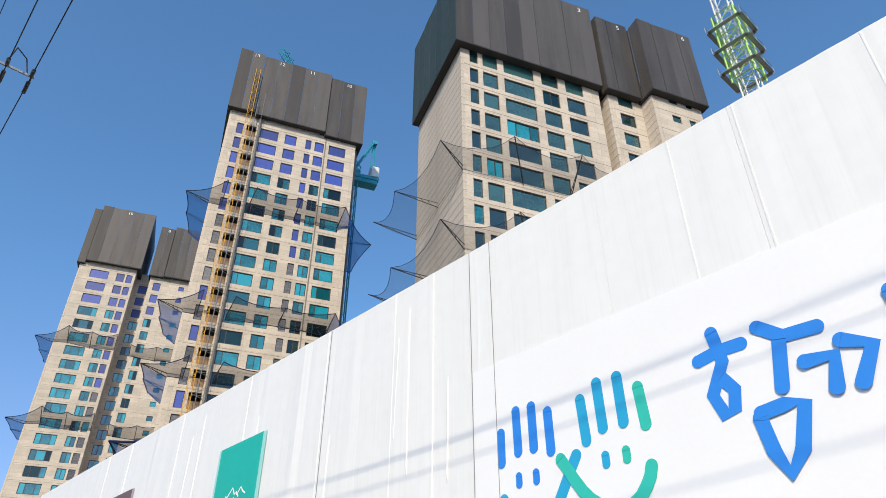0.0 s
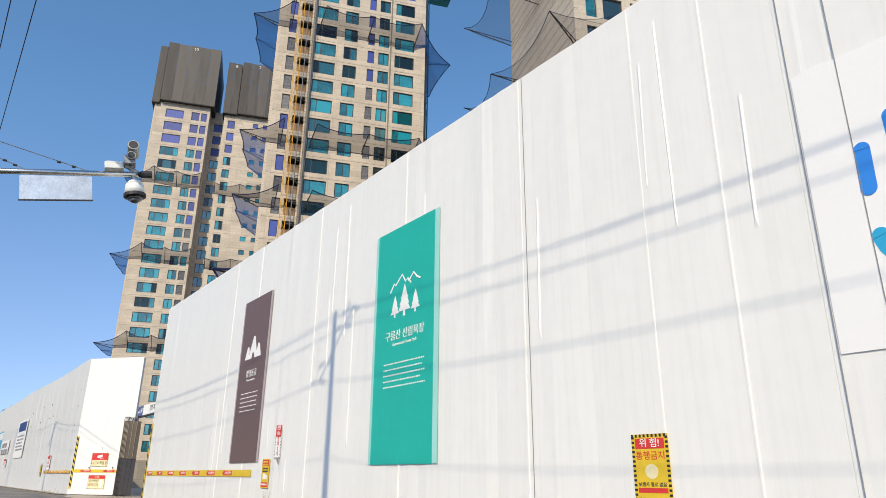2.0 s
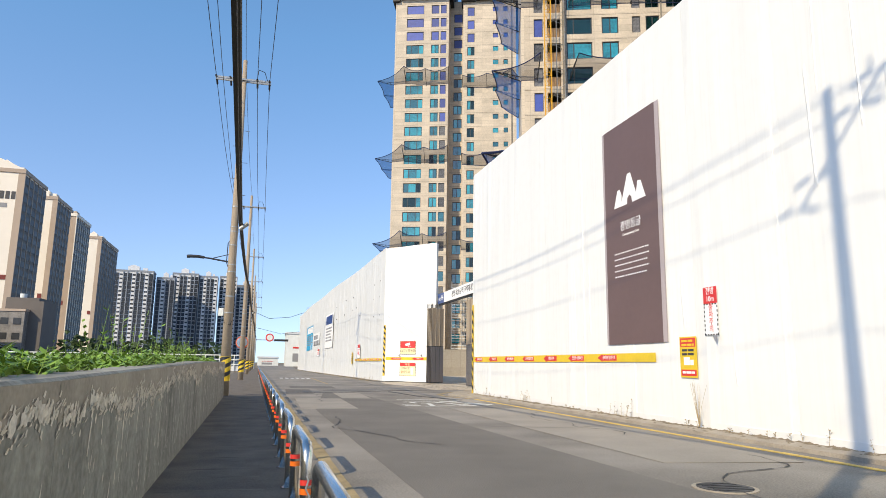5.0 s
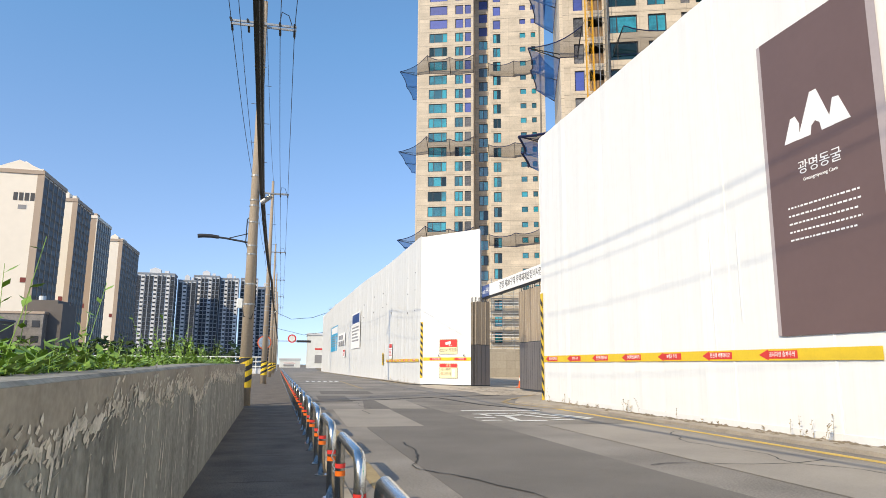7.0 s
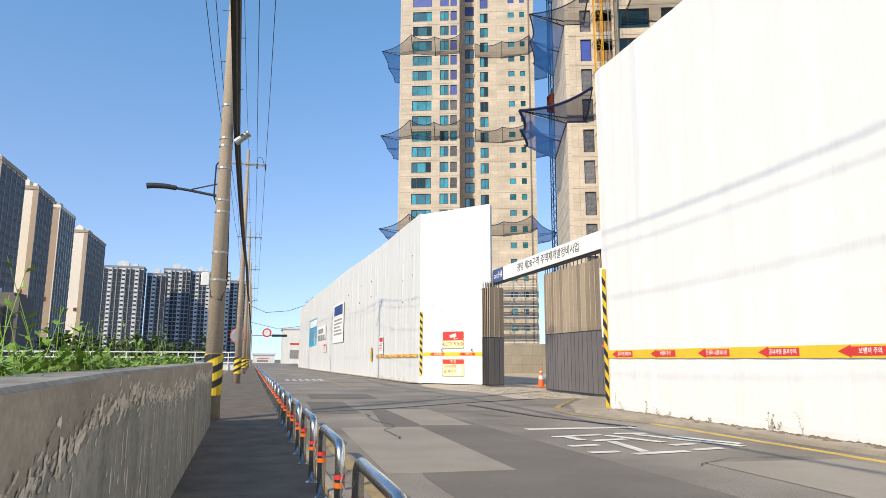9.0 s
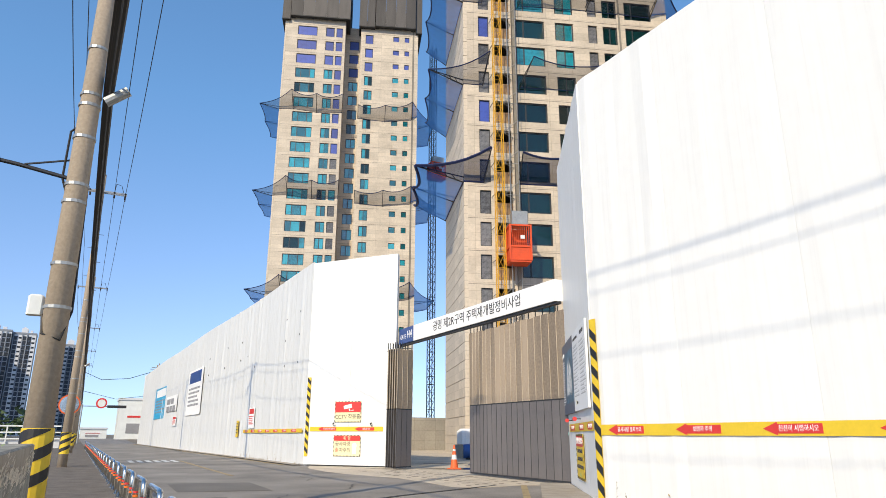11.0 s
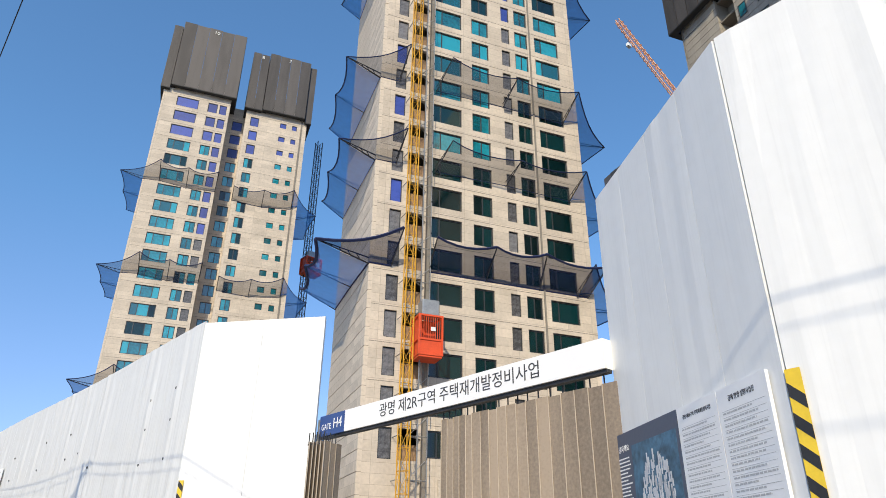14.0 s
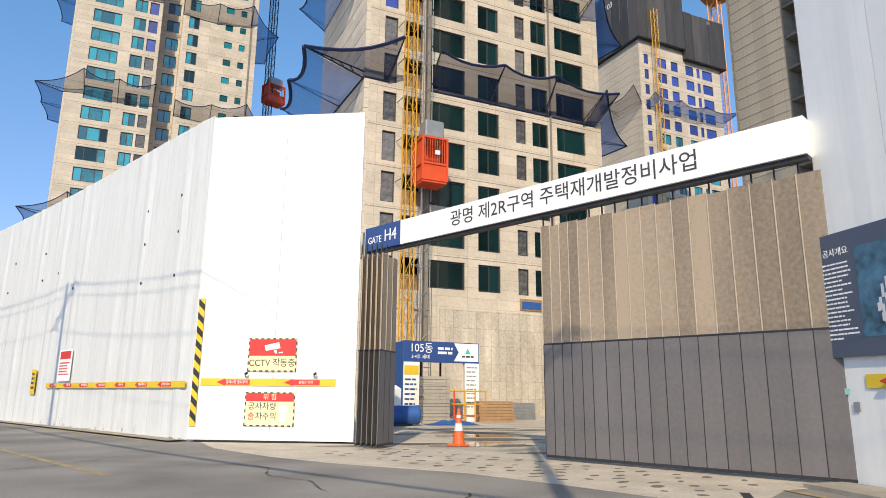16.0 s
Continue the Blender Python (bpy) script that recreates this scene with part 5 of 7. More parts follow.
def style2(i, j):
    if i == 1:
        return None
    if i in (0, 4):
        return "blue" if j > 16 or (i == 4 and j > 14) or (j in (7, 10, 12) and i == 0) else "grey"
    # lower rows get dark glass, without the sky reflection tinted into the teal
    return "blue" if j > 19 else "dark" if j < 9 or (i > 4 and j < 12) or (i * 3 + j * 5) % 7 == 0 else "glass"


facade(tw, -5.45, 14.9, 0, 0, 79.5, cols2, rows2, style2)
side_wall(tw, 0.0, 12.0, -5.8, 79.5, 1.487, 0.35)
side_wall(tw, 0.4, 12.0, 14.55, 79.5, 1.487, 0.35)
shell(tw, -5.45, 14.9, 0, 12.0, 79.5, rows2)
part("pilaster", Geo().box(9.78, -0.06, 0, 9.95, 0, 78), SLAB, tw)
part("pilaster", Geo().box(-1.15, -0.5, 4.5, -0.9, 0, 78), SLAB, tw)
part("corner_strip", Geo().box(14.9, 1.2, 0, 15.5, 3.4, 79), SLAB, tw)
gate_me = Geo().box(-2.85, 0.02, -2.25, -1.35, 0.08, -1.15).mesh("landing_gate")
for top in rows2:
    part("landing_gate", gate_me, WOOD, tw, "brown plywood landing gate", m=pose(0, 0, top))
screen(tw, -6.3, -2.2, -0.9, 12.7, 78.4, 91.7, 2.05, numbers=((-3.6, "13"),))
screen(tw, -2.1, 9.4, -1.0, 12.7, 78.0, 91.2, 2.3, numbers=((0.7, "12"), (6.0, "11")))
screen(tw, 9.5, 15.9, -0.7, 12.7, 77.6, 90.9, 2.1, numbers=((12.6, "10"),))
for L2, rim in ((23.3, 2.2), (33.0, 2.0), (41.9, 2.4), (59.7, 2.9)):
    big = L2 < 25
    out, thick = (10.2, 2.2) if big else (9.1, 1.0)
    net(local(B2, [(-5.8, 0.1, L2), (-5.8, 5.9, L2 + 0.2), (-5.8, 11.9, L2 + 0.2)]), local(B2, [(-out, -0.1, L2 + 1.2), (-out + 0.3, 5.8, L2 + 1.4), (-out + 1.0, 12.1, L2 + 1.8)]), "blue catch net on brackets along the tower's end wall", 0.5, heavy=thick)
    net(local(B2, [(-0.4, 0, L2), (6.5, 0, L2 + 0.1), (13.1, 0, L2 - 0.1)] if not big else [(-0.8, 0, L2), (4.3, 0, L2), (9.4, 0, L2), (14.2, 0, L2)]), local(B2, [(0.4, -2.3, L2 + rim), (7.0, -2.4, L2 + rim - 0.5), (13.8, -2.3, L2 + rim)] if not big else [(-0.9, -2.3, L2 + 2.1), (4.3, -2.4, L2 + 2.1), (9.0, -2.4, L2 + 2.3), (15.0, -2.4, L2 + 2.1)]), "thin dark catch net slung across the tower front", 0.18, NET_DARK if big else NET_GREY, heavy=1.8 if big else 1.0)
    net(local(B2, [(-5.8, 0.0, L2), (-4.0, -0.05, L2)]), local(B2, [(-out, -0.1, L2 + 1.2), (-3.7, -2.3, L2 + rim + 0.2)]), "dark catch net round the tower corner", 0.3, NET_DARK if big else NET_GREY, heavy=thick)
    net(local(B2, [(13.1, 0.0, L2 - 0.1), (14.9, 3, L2), (14.9, 11.9, L2)]), local(B2, [(13.8, -2.3, L2 + rim), (19.2, 1.8, L2 - 0.2), (18.6, 12, L2 + 0.3)]), "blue catch net on brackets along the far end wall", 0.4)
mast("hoist_mast", T2 @ pose(-2.9, -1.5, 0), 87, HOIST_YELLOW, "yellow lattice hoist mast tied to the tower", "hoist", 0.7)
ties = thing("hoist_tie_frames", T2, "dark steel tie frames between hoist and tower", "tie frames")
for k in range(27):
    z = 4.0 + 2.973 * k
    part("tie", Geo().tube([(-2.6, -1.2, z), (-1.2, 0, z)], 0.05, 4).tube([(-3.2, -1.2, z), (-3.3, 0, z)], 0.04, 4).tube([(-2.5, -1.0, z), (-1.0, -1.0, z)], 0.04, 4).tube([(-1.0, -1.0, z - 1.4), (-1.0, -1.0, z + 1.4)], 0.035, 4).tube([(-2.4, -0.6, z), (-1.0, -0.6, z + 1.4)], 0.03, 4), GALV, ties)


def hoist_cage(m, label):
    cg = thing("hoist_cage", m, label, "hoist cage")
    w, d, h = 1.5, 1.3, 2.6
    fr = Geo()
    for x in (0, w):
        for y in (0, d):
            fr.box(x - 0.06, y - 0.06, 0, x + 0.06, y + 0.06, h)
    for z in (0.06, 1.0, h - 0.06):
        for y in (0, d):
            fr.box(0, y - 0.05, z - 0.06, w, y + 0.05, z + 0.06)
        for x in (0, w):
            fr.box(x - 0.05, 0, z - 0.06, x + 0.05, d, z + 0.06)
    part("frame", fr, HOIST_RED, cg)
    part("floor", Geo().box(0, 0, -0.12, w, d, 0), HOIST_RED, cg)
    part("side_sheet", Geo().box(0.05, 0.02, 0.05, 0.08, d - 0.05, h - 0.1), HOIST_RED, cg)
    part("front_mesh", Geo().box(0.06, 0.01, 0.06, w - 0.06, 0.03, 1.0), HOIST_RED, cg)
    bars_g = Geo()
    for i in range(1, 10):
        bars_g.box(w * i / 10 - 0.02, 0.0, 1.0, w * i / 10 + 0.02, 0.03, h - 0.1)
    part("front_bars", bars_g, HOIST_RED, cg)
    part("back_sheet", Geo().box(0.05, d - 0.04, 0.05, w - 0.05, d - 0.01, h - 0.1), HOIST_RED, cg)
    part("label_plate", Geo().box(0.75, -0.05, 1.55, 1.05, -0.02, 1.8), CRANE_WHITE, cg, "small white plate")
    part("motor_box", Geo().chamfered(0.25, 0.2, h, w - 0.1, d - 0.2, h + 1.1, 0.05), GALV, cg, "grey motor box")
    return cg


hoist_cage(T2 @ pose(-2.35, -2.6, 15.5) @ Matrix.Scale(1.2, 4), "orange-red hoist cage with grey motor box on the mast")
lead = Geo().tube([(-1.95, -1.6, 2), (-1.95, -1.6, 80)], 0.05, 5)
solid("hoist_cable_duct", lead, GALV, "pale vertical cable duct beside the mast", "duct", m=T2)

# tower farther along the road
B1 = (26.75, 141.65)
T1 = pose(*B1, 0, 0, 0, -20)
tw = thing("tower_block", T1, "twin-winged raw concrete tower with dark screens", "building", "apartment towers under construction")
rows1 = [66.7 - 2.965 * k for k in range(20, -1, -1)] + [66.7 + 2.965 * k for k in (1, 2, 3)]
n1 = 20
blue1 = lambda i, j: "blue" if j > n1 else ("blue" if i == 2 and j > 14 else "grey" if i == 2 and j % 4 else "glass")
facade(tw, -4.75, 6.1, 0, 0, 78.5, [(-2.72, 0.88, 1.95), (2.46, 4.06, 1.95), (4.4, 5.6, 1.95)], rows1, blue1)
side_wall(tw, 0, 14, -5.1, 78.5, 1.4825, 0.35)
side_wall(tw, 0.4, 5, 5.75, 78.5, 1.4825, 0.35)
shell(tw, -4.75, 6.1, 0, 14, 78.5, rows1)
facade(tw, 6.1, 9.0, 4.0, 0, 78.5, [(6.9, 8.7, 1.95)], rows1, lambda i, j: "blue" if j > n1 else "glass")
facade(tw, 9.35, 20.0, 1.4, 0, 78.5, [(9.9, 11.4, 1.95), (15.2, 16.35, 1.05), (17.4, 18.3, 1.05)], rows1, lambda i, j: "blue" if j > n1 else "glass")
side_wall(tw, 1.4, 5, 9.0, 78.5, 1.4825, 0.35)
side_wall(tw, 1.8, 14, 19.65, 78.5, 1.4825, 0.35)
shell(tw, 9.35, 20.0, 1.4, 14, 78.5, rows1)
part("pilaster", Geo().box(18.95, 1.28, 0, 19.2, 1.4, 78), SLAB, tw)
screen(tw, -5.7, -4.2, -0.6, 14.6, 76.6, 90.4, 1.5)
screen(tw, -4.1, 6.9, -1.0, 14.6, 77.2, 91.4, 2.2, numbers=((1.6, "10"),))
screen(tw, 8.6, 11.6, 0.6, 14.6, 77.0, 89.8, 1.5, numbers=((10.4, "8"),))
screen(tw, 11.7, 19.4, 0.4, 14.6, 77.2, 90.3, 1.95, numbers=((15.4, "7"),))
screen(tw, 19.5, 20.7, 0.9, 14.6, 76.6, 89.6, 1.2)
for L1 in (24.0, 41.5, 58.1):
    net(local(B1, [(-5.1, 13.5, L1), (-5.1, 6.5, L1), (-5.1, 0, L1)]), local(B1, [(-8.2, 13.6, L1 + 0.6), (-8.4, 6.5, L1 + 0.5), (-8.5, -0.3, L1 + 0.7)]), "blue catch net round the far tower's end", 0.3)
    net(local(B1, [(-5.1, 0, L1), (-2.6, 0, L1 + 0.2), (1.6, 0, L1 - 0.3), (6.1, 0, L1)]), local(B1, [(-8.5, -0.3, L1 + 0.7), (-2.8, -2.3, L1 + 2.9), (1.6, -2.3, L1 + 2.3), (6.3, -2.3, L1 + 2.6)]), "thin grey catch net across the far tower front", 0.35, NET_GREY)
    net(local(B1, [(9.0, 1.4, L1 - 0.2), (14, 1.4, L1 - 0.6), (19.0, 1.4, L1)]), local(B1, [(9.0, -0.8, L1 + 1.4), (14, -0.9, L1 + 1.6), (19.0, -0.8, L1 + 2.7)]), "thin grey catch net across the far wing", 0.35, NET_GREY)
    net(local(B1, [(19.0, 1.4, L1), (20, 5, L1), (20, 13.5, L1)]), local(B1, [(19.0, -0.8, L1 + 2.7), (23.6, 2.5, L1 + 0.2), (23.4, 13.5, L1 + 0.6)]), "blue catch net on the far wing's end wall", 0.4)
mast("hoist_mast", Matrix.Translation((54.0, 145.5, 0)), 82, DARK_STEEL, "dark lattice hoist mast beside the far tower", "hoist", 1.05, 1.5, 0.09)
hoist_cage(Matrix.Translation((53.0, 143.6, 51.0)) @ Matrix.Diagonal((2.1, 1.6, 1.25, 1)), "red hoist cage high on the dark mast")

# tower at the start of the walk
B3 = (32.0, 33.9)
T3 = pose(*B3, 0, 0, 0, -20)
tw = thing("tower_block", T3, "stepped raw concrete tower close behind the hoarding", "building", "apartment towers under construction")
rows3 = [53.05 - 2.83 * k for k in range(17, -1, -1)] + [55.88]
glassy = lambda i, j: "glass" if (i * 5 + j * 3) % 11 == 0 else "veil"
facade(tw, -0.65, 15.3, 0, 0, 57, [(0.0, 0.91, 2.0), (1.43, 3.1, 2.0), (3.8, 7.3, 2.0), (8.2, 10.2, 2.0), (11.1, 13.3, 2.0)], rows3, glassy)
side_wall(tw, 0, 12.3, -1.0, 57, 0.94, 0.35)
side_wall(tw, 0.4, 6, 14.95, 57, 0.94, 0.35)
shell(tw, -0.65, 15.3, 0, 12.3, 57, rows3)
facade(tw, 15.3, 16.3, 2.5, 0, 57, [(15.45, 16.1, 1.9)], rows3, glassy)
facade(tw, 16.65, 20.7, -0.2, 0, 57, [(17.6, 19.5, 1.7)], rows3, glassy)
side_wall(tw, -0.2, 6, 16.3, 57, 0.94, 0.35)
shell(tw, 16.65, 20.7, -0.2, 12.3, 57, rows3)
facade(tw, 21.05, 27.4, -2.0, 0, 58, [(23.0, 24.2, 1.0), (25.3, 26.2, 1.0)], rows3, glassy)
side_wall(tw, -2.0, 6, 20.7, 58, 0.94, 0.35)
side_wall(tw, -1.6, 12, 27.05, 58, 0.94, 0.35)
shell(tw, 21.05, 27.4, -2.0, 12.3, 58, rows3)
screen(tw, -1.8, 15.4, -0.8, 12.4, 55.7, 68.4, 1.92, left=SCREEN_GREEN, numbers=((13.9, "3"),))
screen(tw, 15.9, 20.2, -1.0, 12.4, 55.5, 67.3, 1.5, numbers=((18.9, "5"),))
screen(tw, 20.4, 27.9, -2.8, 12.4, 55.4, 66.9, 1.75, numbers=((26.8, "6"),))
for L3 in (31.2, 39.6):
    net(local(B3, [(-1, 12, L3), (-1, 6, L3), (-1, 0, L3)]), local(B3, [(-5.6, 12.4, L3 + 1.2), (-5.4, 6, L3 + 0.6), (-3.6, -1.2, L3 + 1.5)]), "thin grey catch net on the blank end wall", 0.9, NET_PALE)
    net(local(B3, [(-1, 0, L3), (5, 0, L3), (10, 0, L3), (15, 0, L3)]), local(B3, [(-3.6, -1.2, L3 + 1.5), (3.0, -2.6, L3 + 3.0), (10, -2.6, L3 + 3.0), (15.5, -2.6, L3 + 3.0)]), "thin grey catch net slung across the tower front", 0.8, NET_PALE)

# towers deeper in the site
T4 = pose(52.15, 54.45, 0, 0, 0, -20)
tw = thing("tower_block", T4, "concrete tower with black screens seen over the hoarding", "building", "apartment towers under construction")
rows4 = [54.6 - 2.9 * k for k in range(17, -1, -1)] + [57.4]
facade(tw, 0.8, 18, 0.8, 0, 59, [(3.0, 4.6, 1.9), (7.0, 9.0, 1.9), (12, 14, 1.9)], rows4, glassy)
side_wall(tw, 0.8, 7.0, 0.45, 59, 0.97, 0.35, GREY_WALL)
side_wall(tw, 7.0, 9.6, 2.6, 59, 0.97, 0.35, GREY_WALL)
side_wall(tw, 9.6, 15.0, 0.8, 59, 0.97, 0.35, GREY_WALL)
part("notch_wall", Geo().box(0.85, 6.7, 0, 2.6, 7.0, 59).box(1.15, 9.6, 0, 2.6, 9.9, 59), GREY_WALL, tw)
shell(tw, 0.8, 18, 0.8, 15, 59, rows4)
for top in rows4:
    for y in (3.0, 5.4):
        window(tw, 0.40, y + 1.2, top - 1.9, 1.0, 1.6, "glass", rng, -90)
screen(tw, -0.6, 19, -0.4, 7.6, 58.0, 68.3, 1.9)
screen(tw, -0.3, 14, 9.0, 15.9, 58.4, 71.0, 1.9)
for y, text, zt in ((1.8, "20", 67.4), (12.5, "19", 70.1)):
    lettering("number", text, 1.1, CRANE_WHITE, tw, pose(-0.7, y, zt, 0, 0, -90), 0.01)
lettering("number", "21", 1.1, CRANE_WHITE, tw, pose(4.0, -0.52, 67.4), 0.01)
net(local((52.15, 54.45), [(0.8, 0.8, 52), (6, 0.8, 52), (12, 0.8, 52)]), local((52.15, 54.45), [(-2, -2.5, 53.5), (6, -3.0, 54), (12, -3, 54)]), "dark catch net below the black screens", 0.8, NET_GREY)
T5 = pose(101.6, 98.8, 0, 0, 0, -20)
tw = thing("tower_block", T5, "distant concrete tower with blue film in the upper windows", "building", "apartment towers under construction")
rows5 = [62.0 - 2.95 * k for k in range(19, -1, -1)]
facade(tw, -0.6, 19.0, 0, 0, 66, [(0.2, 1.2, 1.9), (3.2, 5.5, 1.9), (6.6, 8.3, 1.9), (10.2, 12.2, 1.9), (13.0, 13.8, 1.9), (14.4, 17.0, 1.9)], rows5, lambda i, j: "blue" if j > 14 or i == 0 and j % 3 else "glass")
side_wall(tw, 0, 12.5, -0.95, 66, 1.475, 0.35)
side_wall(tw, 0.4, 12.5, 18.65, 66, 1.475, 0.35)
shell(tw, -0.6, 19, 0, 12.5, 66, rows5)
screen(tw, -1.6, 9.6, -0.9, 13, 64.8, 77.6, 2.2, numbers=((5.0, "12"),))
screen(tw, 9.7, 20.0, -0.9, 13, 63.0, 72.6, 2.0, numbers=((16.0, "11"),))
lettering("number", "103", 1.6, CRANE_WHITE, tw, pose(-1.75, 6.5, 74.5, 0, 0, -90), 0.01)
mast("hoist_mast", T5 @ pose(1.9, -1.4, 0), 71, HOIST_YELLOW, "yellow lattice hoist mast on the distant tower", "hoist", 0.8, 1.5, 0.07)
net(local((101.6, 98.8), [(-0.9, 12, 52), (-0.9, 6, 52), (-0.9, 0, 52)]), local((101.6, 98.8), [(-5, 12, 54), (-5, 6, 53.4), (-4.4, -2, 54)]), "dark catch net on the distant tower's end", 0.8, NET_GREY)
net(local((101.6, 98.8), [(0, 0, 52), (6, 0, 52), (12, 0, 52), (19, 0, 52)]), local((101.6, 98.8), [(0, -2.5, 53.4), (6, -2.6, 53), (12, -2.6, 53), (21, -2.4, 54)]), "blue catch net across the distant tower front", 0.7)


# ---- cranes ----
def boom(name, a, b, size, mat, label, category, n=14, leg=0.07):
    """A straight lattice boom from a to b."""
    a, b = Vector(a), Vector(b)
    way = (b - a).normalized()
    side = way.cross((0, 0, 1)).normalized() * size / 2
    up = side.cross(way).normalized() * size / 2
    bm = thing(name, Matrix.Translation(a), label, category)
    legs = [side + up, -side + up, -side - up, side - up]
    for o in legs:
        part("chord", Geo().tube([o, (b - a) + o * 0.6], leg, 5), mat, bm)
    g = Geo()
    for i in range(n):
        p, q = (b - a) * (i / n), (b - a) * ((i + 1) / n)
        for o, o2 in zip(legs, legs[1:] + legs[:1]):
            g.tube([p + o, q + o2 * (1 - 0.4 * (i + 1) / n)], leg * 0.5, 4)
            g.tube([p + o, p + o2], leg * 0.5, 4)
    part("lacing", g, mat, bm)
    return bm


cr = mast("tower_crane", Matrix.Translation((67.2, 19.6, 0)), 90, CRANE_WHITE, "white lattice tower crane mast with lime climbing frame", "crane", 2.0, 2.6, 0.12)
g = Geo()
for x in (-1.5, 1.5):
    for y in (-1.5, 1.5):
        g.tube([(x, y, 64.5), (x, y, 77)], 0.14, 5)
for z in range(65, 78, 2):
    for a, b in (((-1.5, -1.5), (1.5, -1.5)), ((1.5, -1.5), (1.5, 1.5)), ((1.5, 1.5), (-1.5, 1.5)), ((-1.5, 1.5), (-1.5, -1.5))):
        g.tube([(*a, z), (*b, z)], 0.1, 4).tube([(*a, z), (*b, min(z + 2, 77))], 0.08, 4)
part("climbing_frame", g, CRANE_GREEN, cr, "lime green climbing frame")
for z in (66, 70, 74):
    pl = Geo()
    for a in (-2.2, 2.2):
        pl.box(-2.2, a - 0.3, z, 2.2, a + 0.3, z + 0.08).box(a - 0.3, -2.2, z, a + 0.3, 2.2, z + 0.08)
        for q in (-2.4, 0, 2.4):
            pl.tube([(q, a * 1.1, z), (q, a * 1.1, z + 1.1)], 0.04, 4)
        pl.tube([(-2.4, a * 1.1, z + 1.1), (2.4, a * 1.1, z + 1.1)], 0.04, 4)
    part("platform", pl, GALV, cr)
cr = thing("luffing_crane", T2 @ pose(18.6, 13, 80.9) @ Matrix.Scale(1.12, 4), "teal luffing crane head beside the tower", "crane")
part("machine_deck", Geo().chamfered(-1.8, -1.0, 0, 3.4, 1.0, 0.7, 0.08).box(-1.6, -0.9, -0.8, 3.2, 0.9, 0), CRANE_TEAL, cr)
part("cab", Geo().chamfered(1.9, -1.1, 0.7, 3.4, 0.9, 2.9, 0.12), CRANE_WHITE, cr, "white operator cab")
part("counterweight", Geo().box(-1.7, -0.8, 0.7, 0.2, 0.8, 1.6), CRANE_TEAL, cr)
g = Geo().tube([(-1.4, -0.6, 0.7), (2.2, -0.6, 8.5)], 0.16, 5).tube([(-1.4, 0.6, 0.7), (2.2, 0.6, 8.5)], 0.16, 5).tube([(2.0, 0, 2.5), (2.2, 0, 8.6)], 0.1, 5).tube([(2.9, 0, 2.8), (2.4, 0, 8.6)], 0.1, 5)
for k in range(7):
    g.tube([(-1.4 + 0.51 * k, -0.6, 0.7 + 1.11 * k), (-1.4 + 0.51 * (k + 1), 0.6, 0.7 + 1.11 * (k + 1))], 0.07, 4)
part("a_frame", g, CRANE_TEAL, cr)
part("sheave_head", Geo().box(1.9, -0.7, 8.3, 2.8, 0.7, 8.9), CRANE_TEAL, cr)
mast("crane_mast", T2 @ pose(17.8, 13.2, 0), 81.5, CRANE_TEAL, "teal lattice crane mast beside the tower", "crane", 1.4, 2.2, 0.11)
boom("crane_jib", T2 @ Vector((18.2, 13, 83)), T2 @ Vector((0.4, 10, 106)), 1.5, CRANE_TEAL, "teal crane jib rising behind the screens", "crane", 18, 0.09)
boom("crane_jib", (127.2, 94.9, 85), (117.5, 110.8, 131), 1.6, CRANE_ORANGE, "orange crane jib beyond the site", "crane", 26, 0.12)
cr = mast("tower_crane", Matrix.Translation((127.6, 95.2, 0)), 84, CRANE_ORANGE, "orange crane mast behind the distant tower", "crane", 2.0, 2.6, 0.16)
part("head", Geo().chamfered(-2.5, -2.0, 83.2, 2.5, 2.0, 85, 0.2).box(-3.2, -0.4, 85, 3.2, 0.4, 86), CRANE_ORANGE, cr)
hook = thing("crane_hook", Matrix.Translation((116.5, 108, 119.5)), "white crane hook block hanging in the sky", "crane hook")
part("block", Geo().chamfered(-0.7, -0.4, 0, 0.7, 0.4, 1.0, 0.12), CRANE_WHITE, hook)
part("rope", Geo().tube([(0, 0, 1.0), (0.8, 2.2, 11.0)], 0.05, 4), DARK_STEEL, hook)

# ---- poles and cables along the footway ----
PX1 = -1.55                     # the pole that carries the camera arm


def pole_x(y):
    return float(np.interp(y, [-45, -12, 16.3, 45.3, 71, 205], [-0.4, -1.0, PX1, -2.38, -2.5, -3.2]))


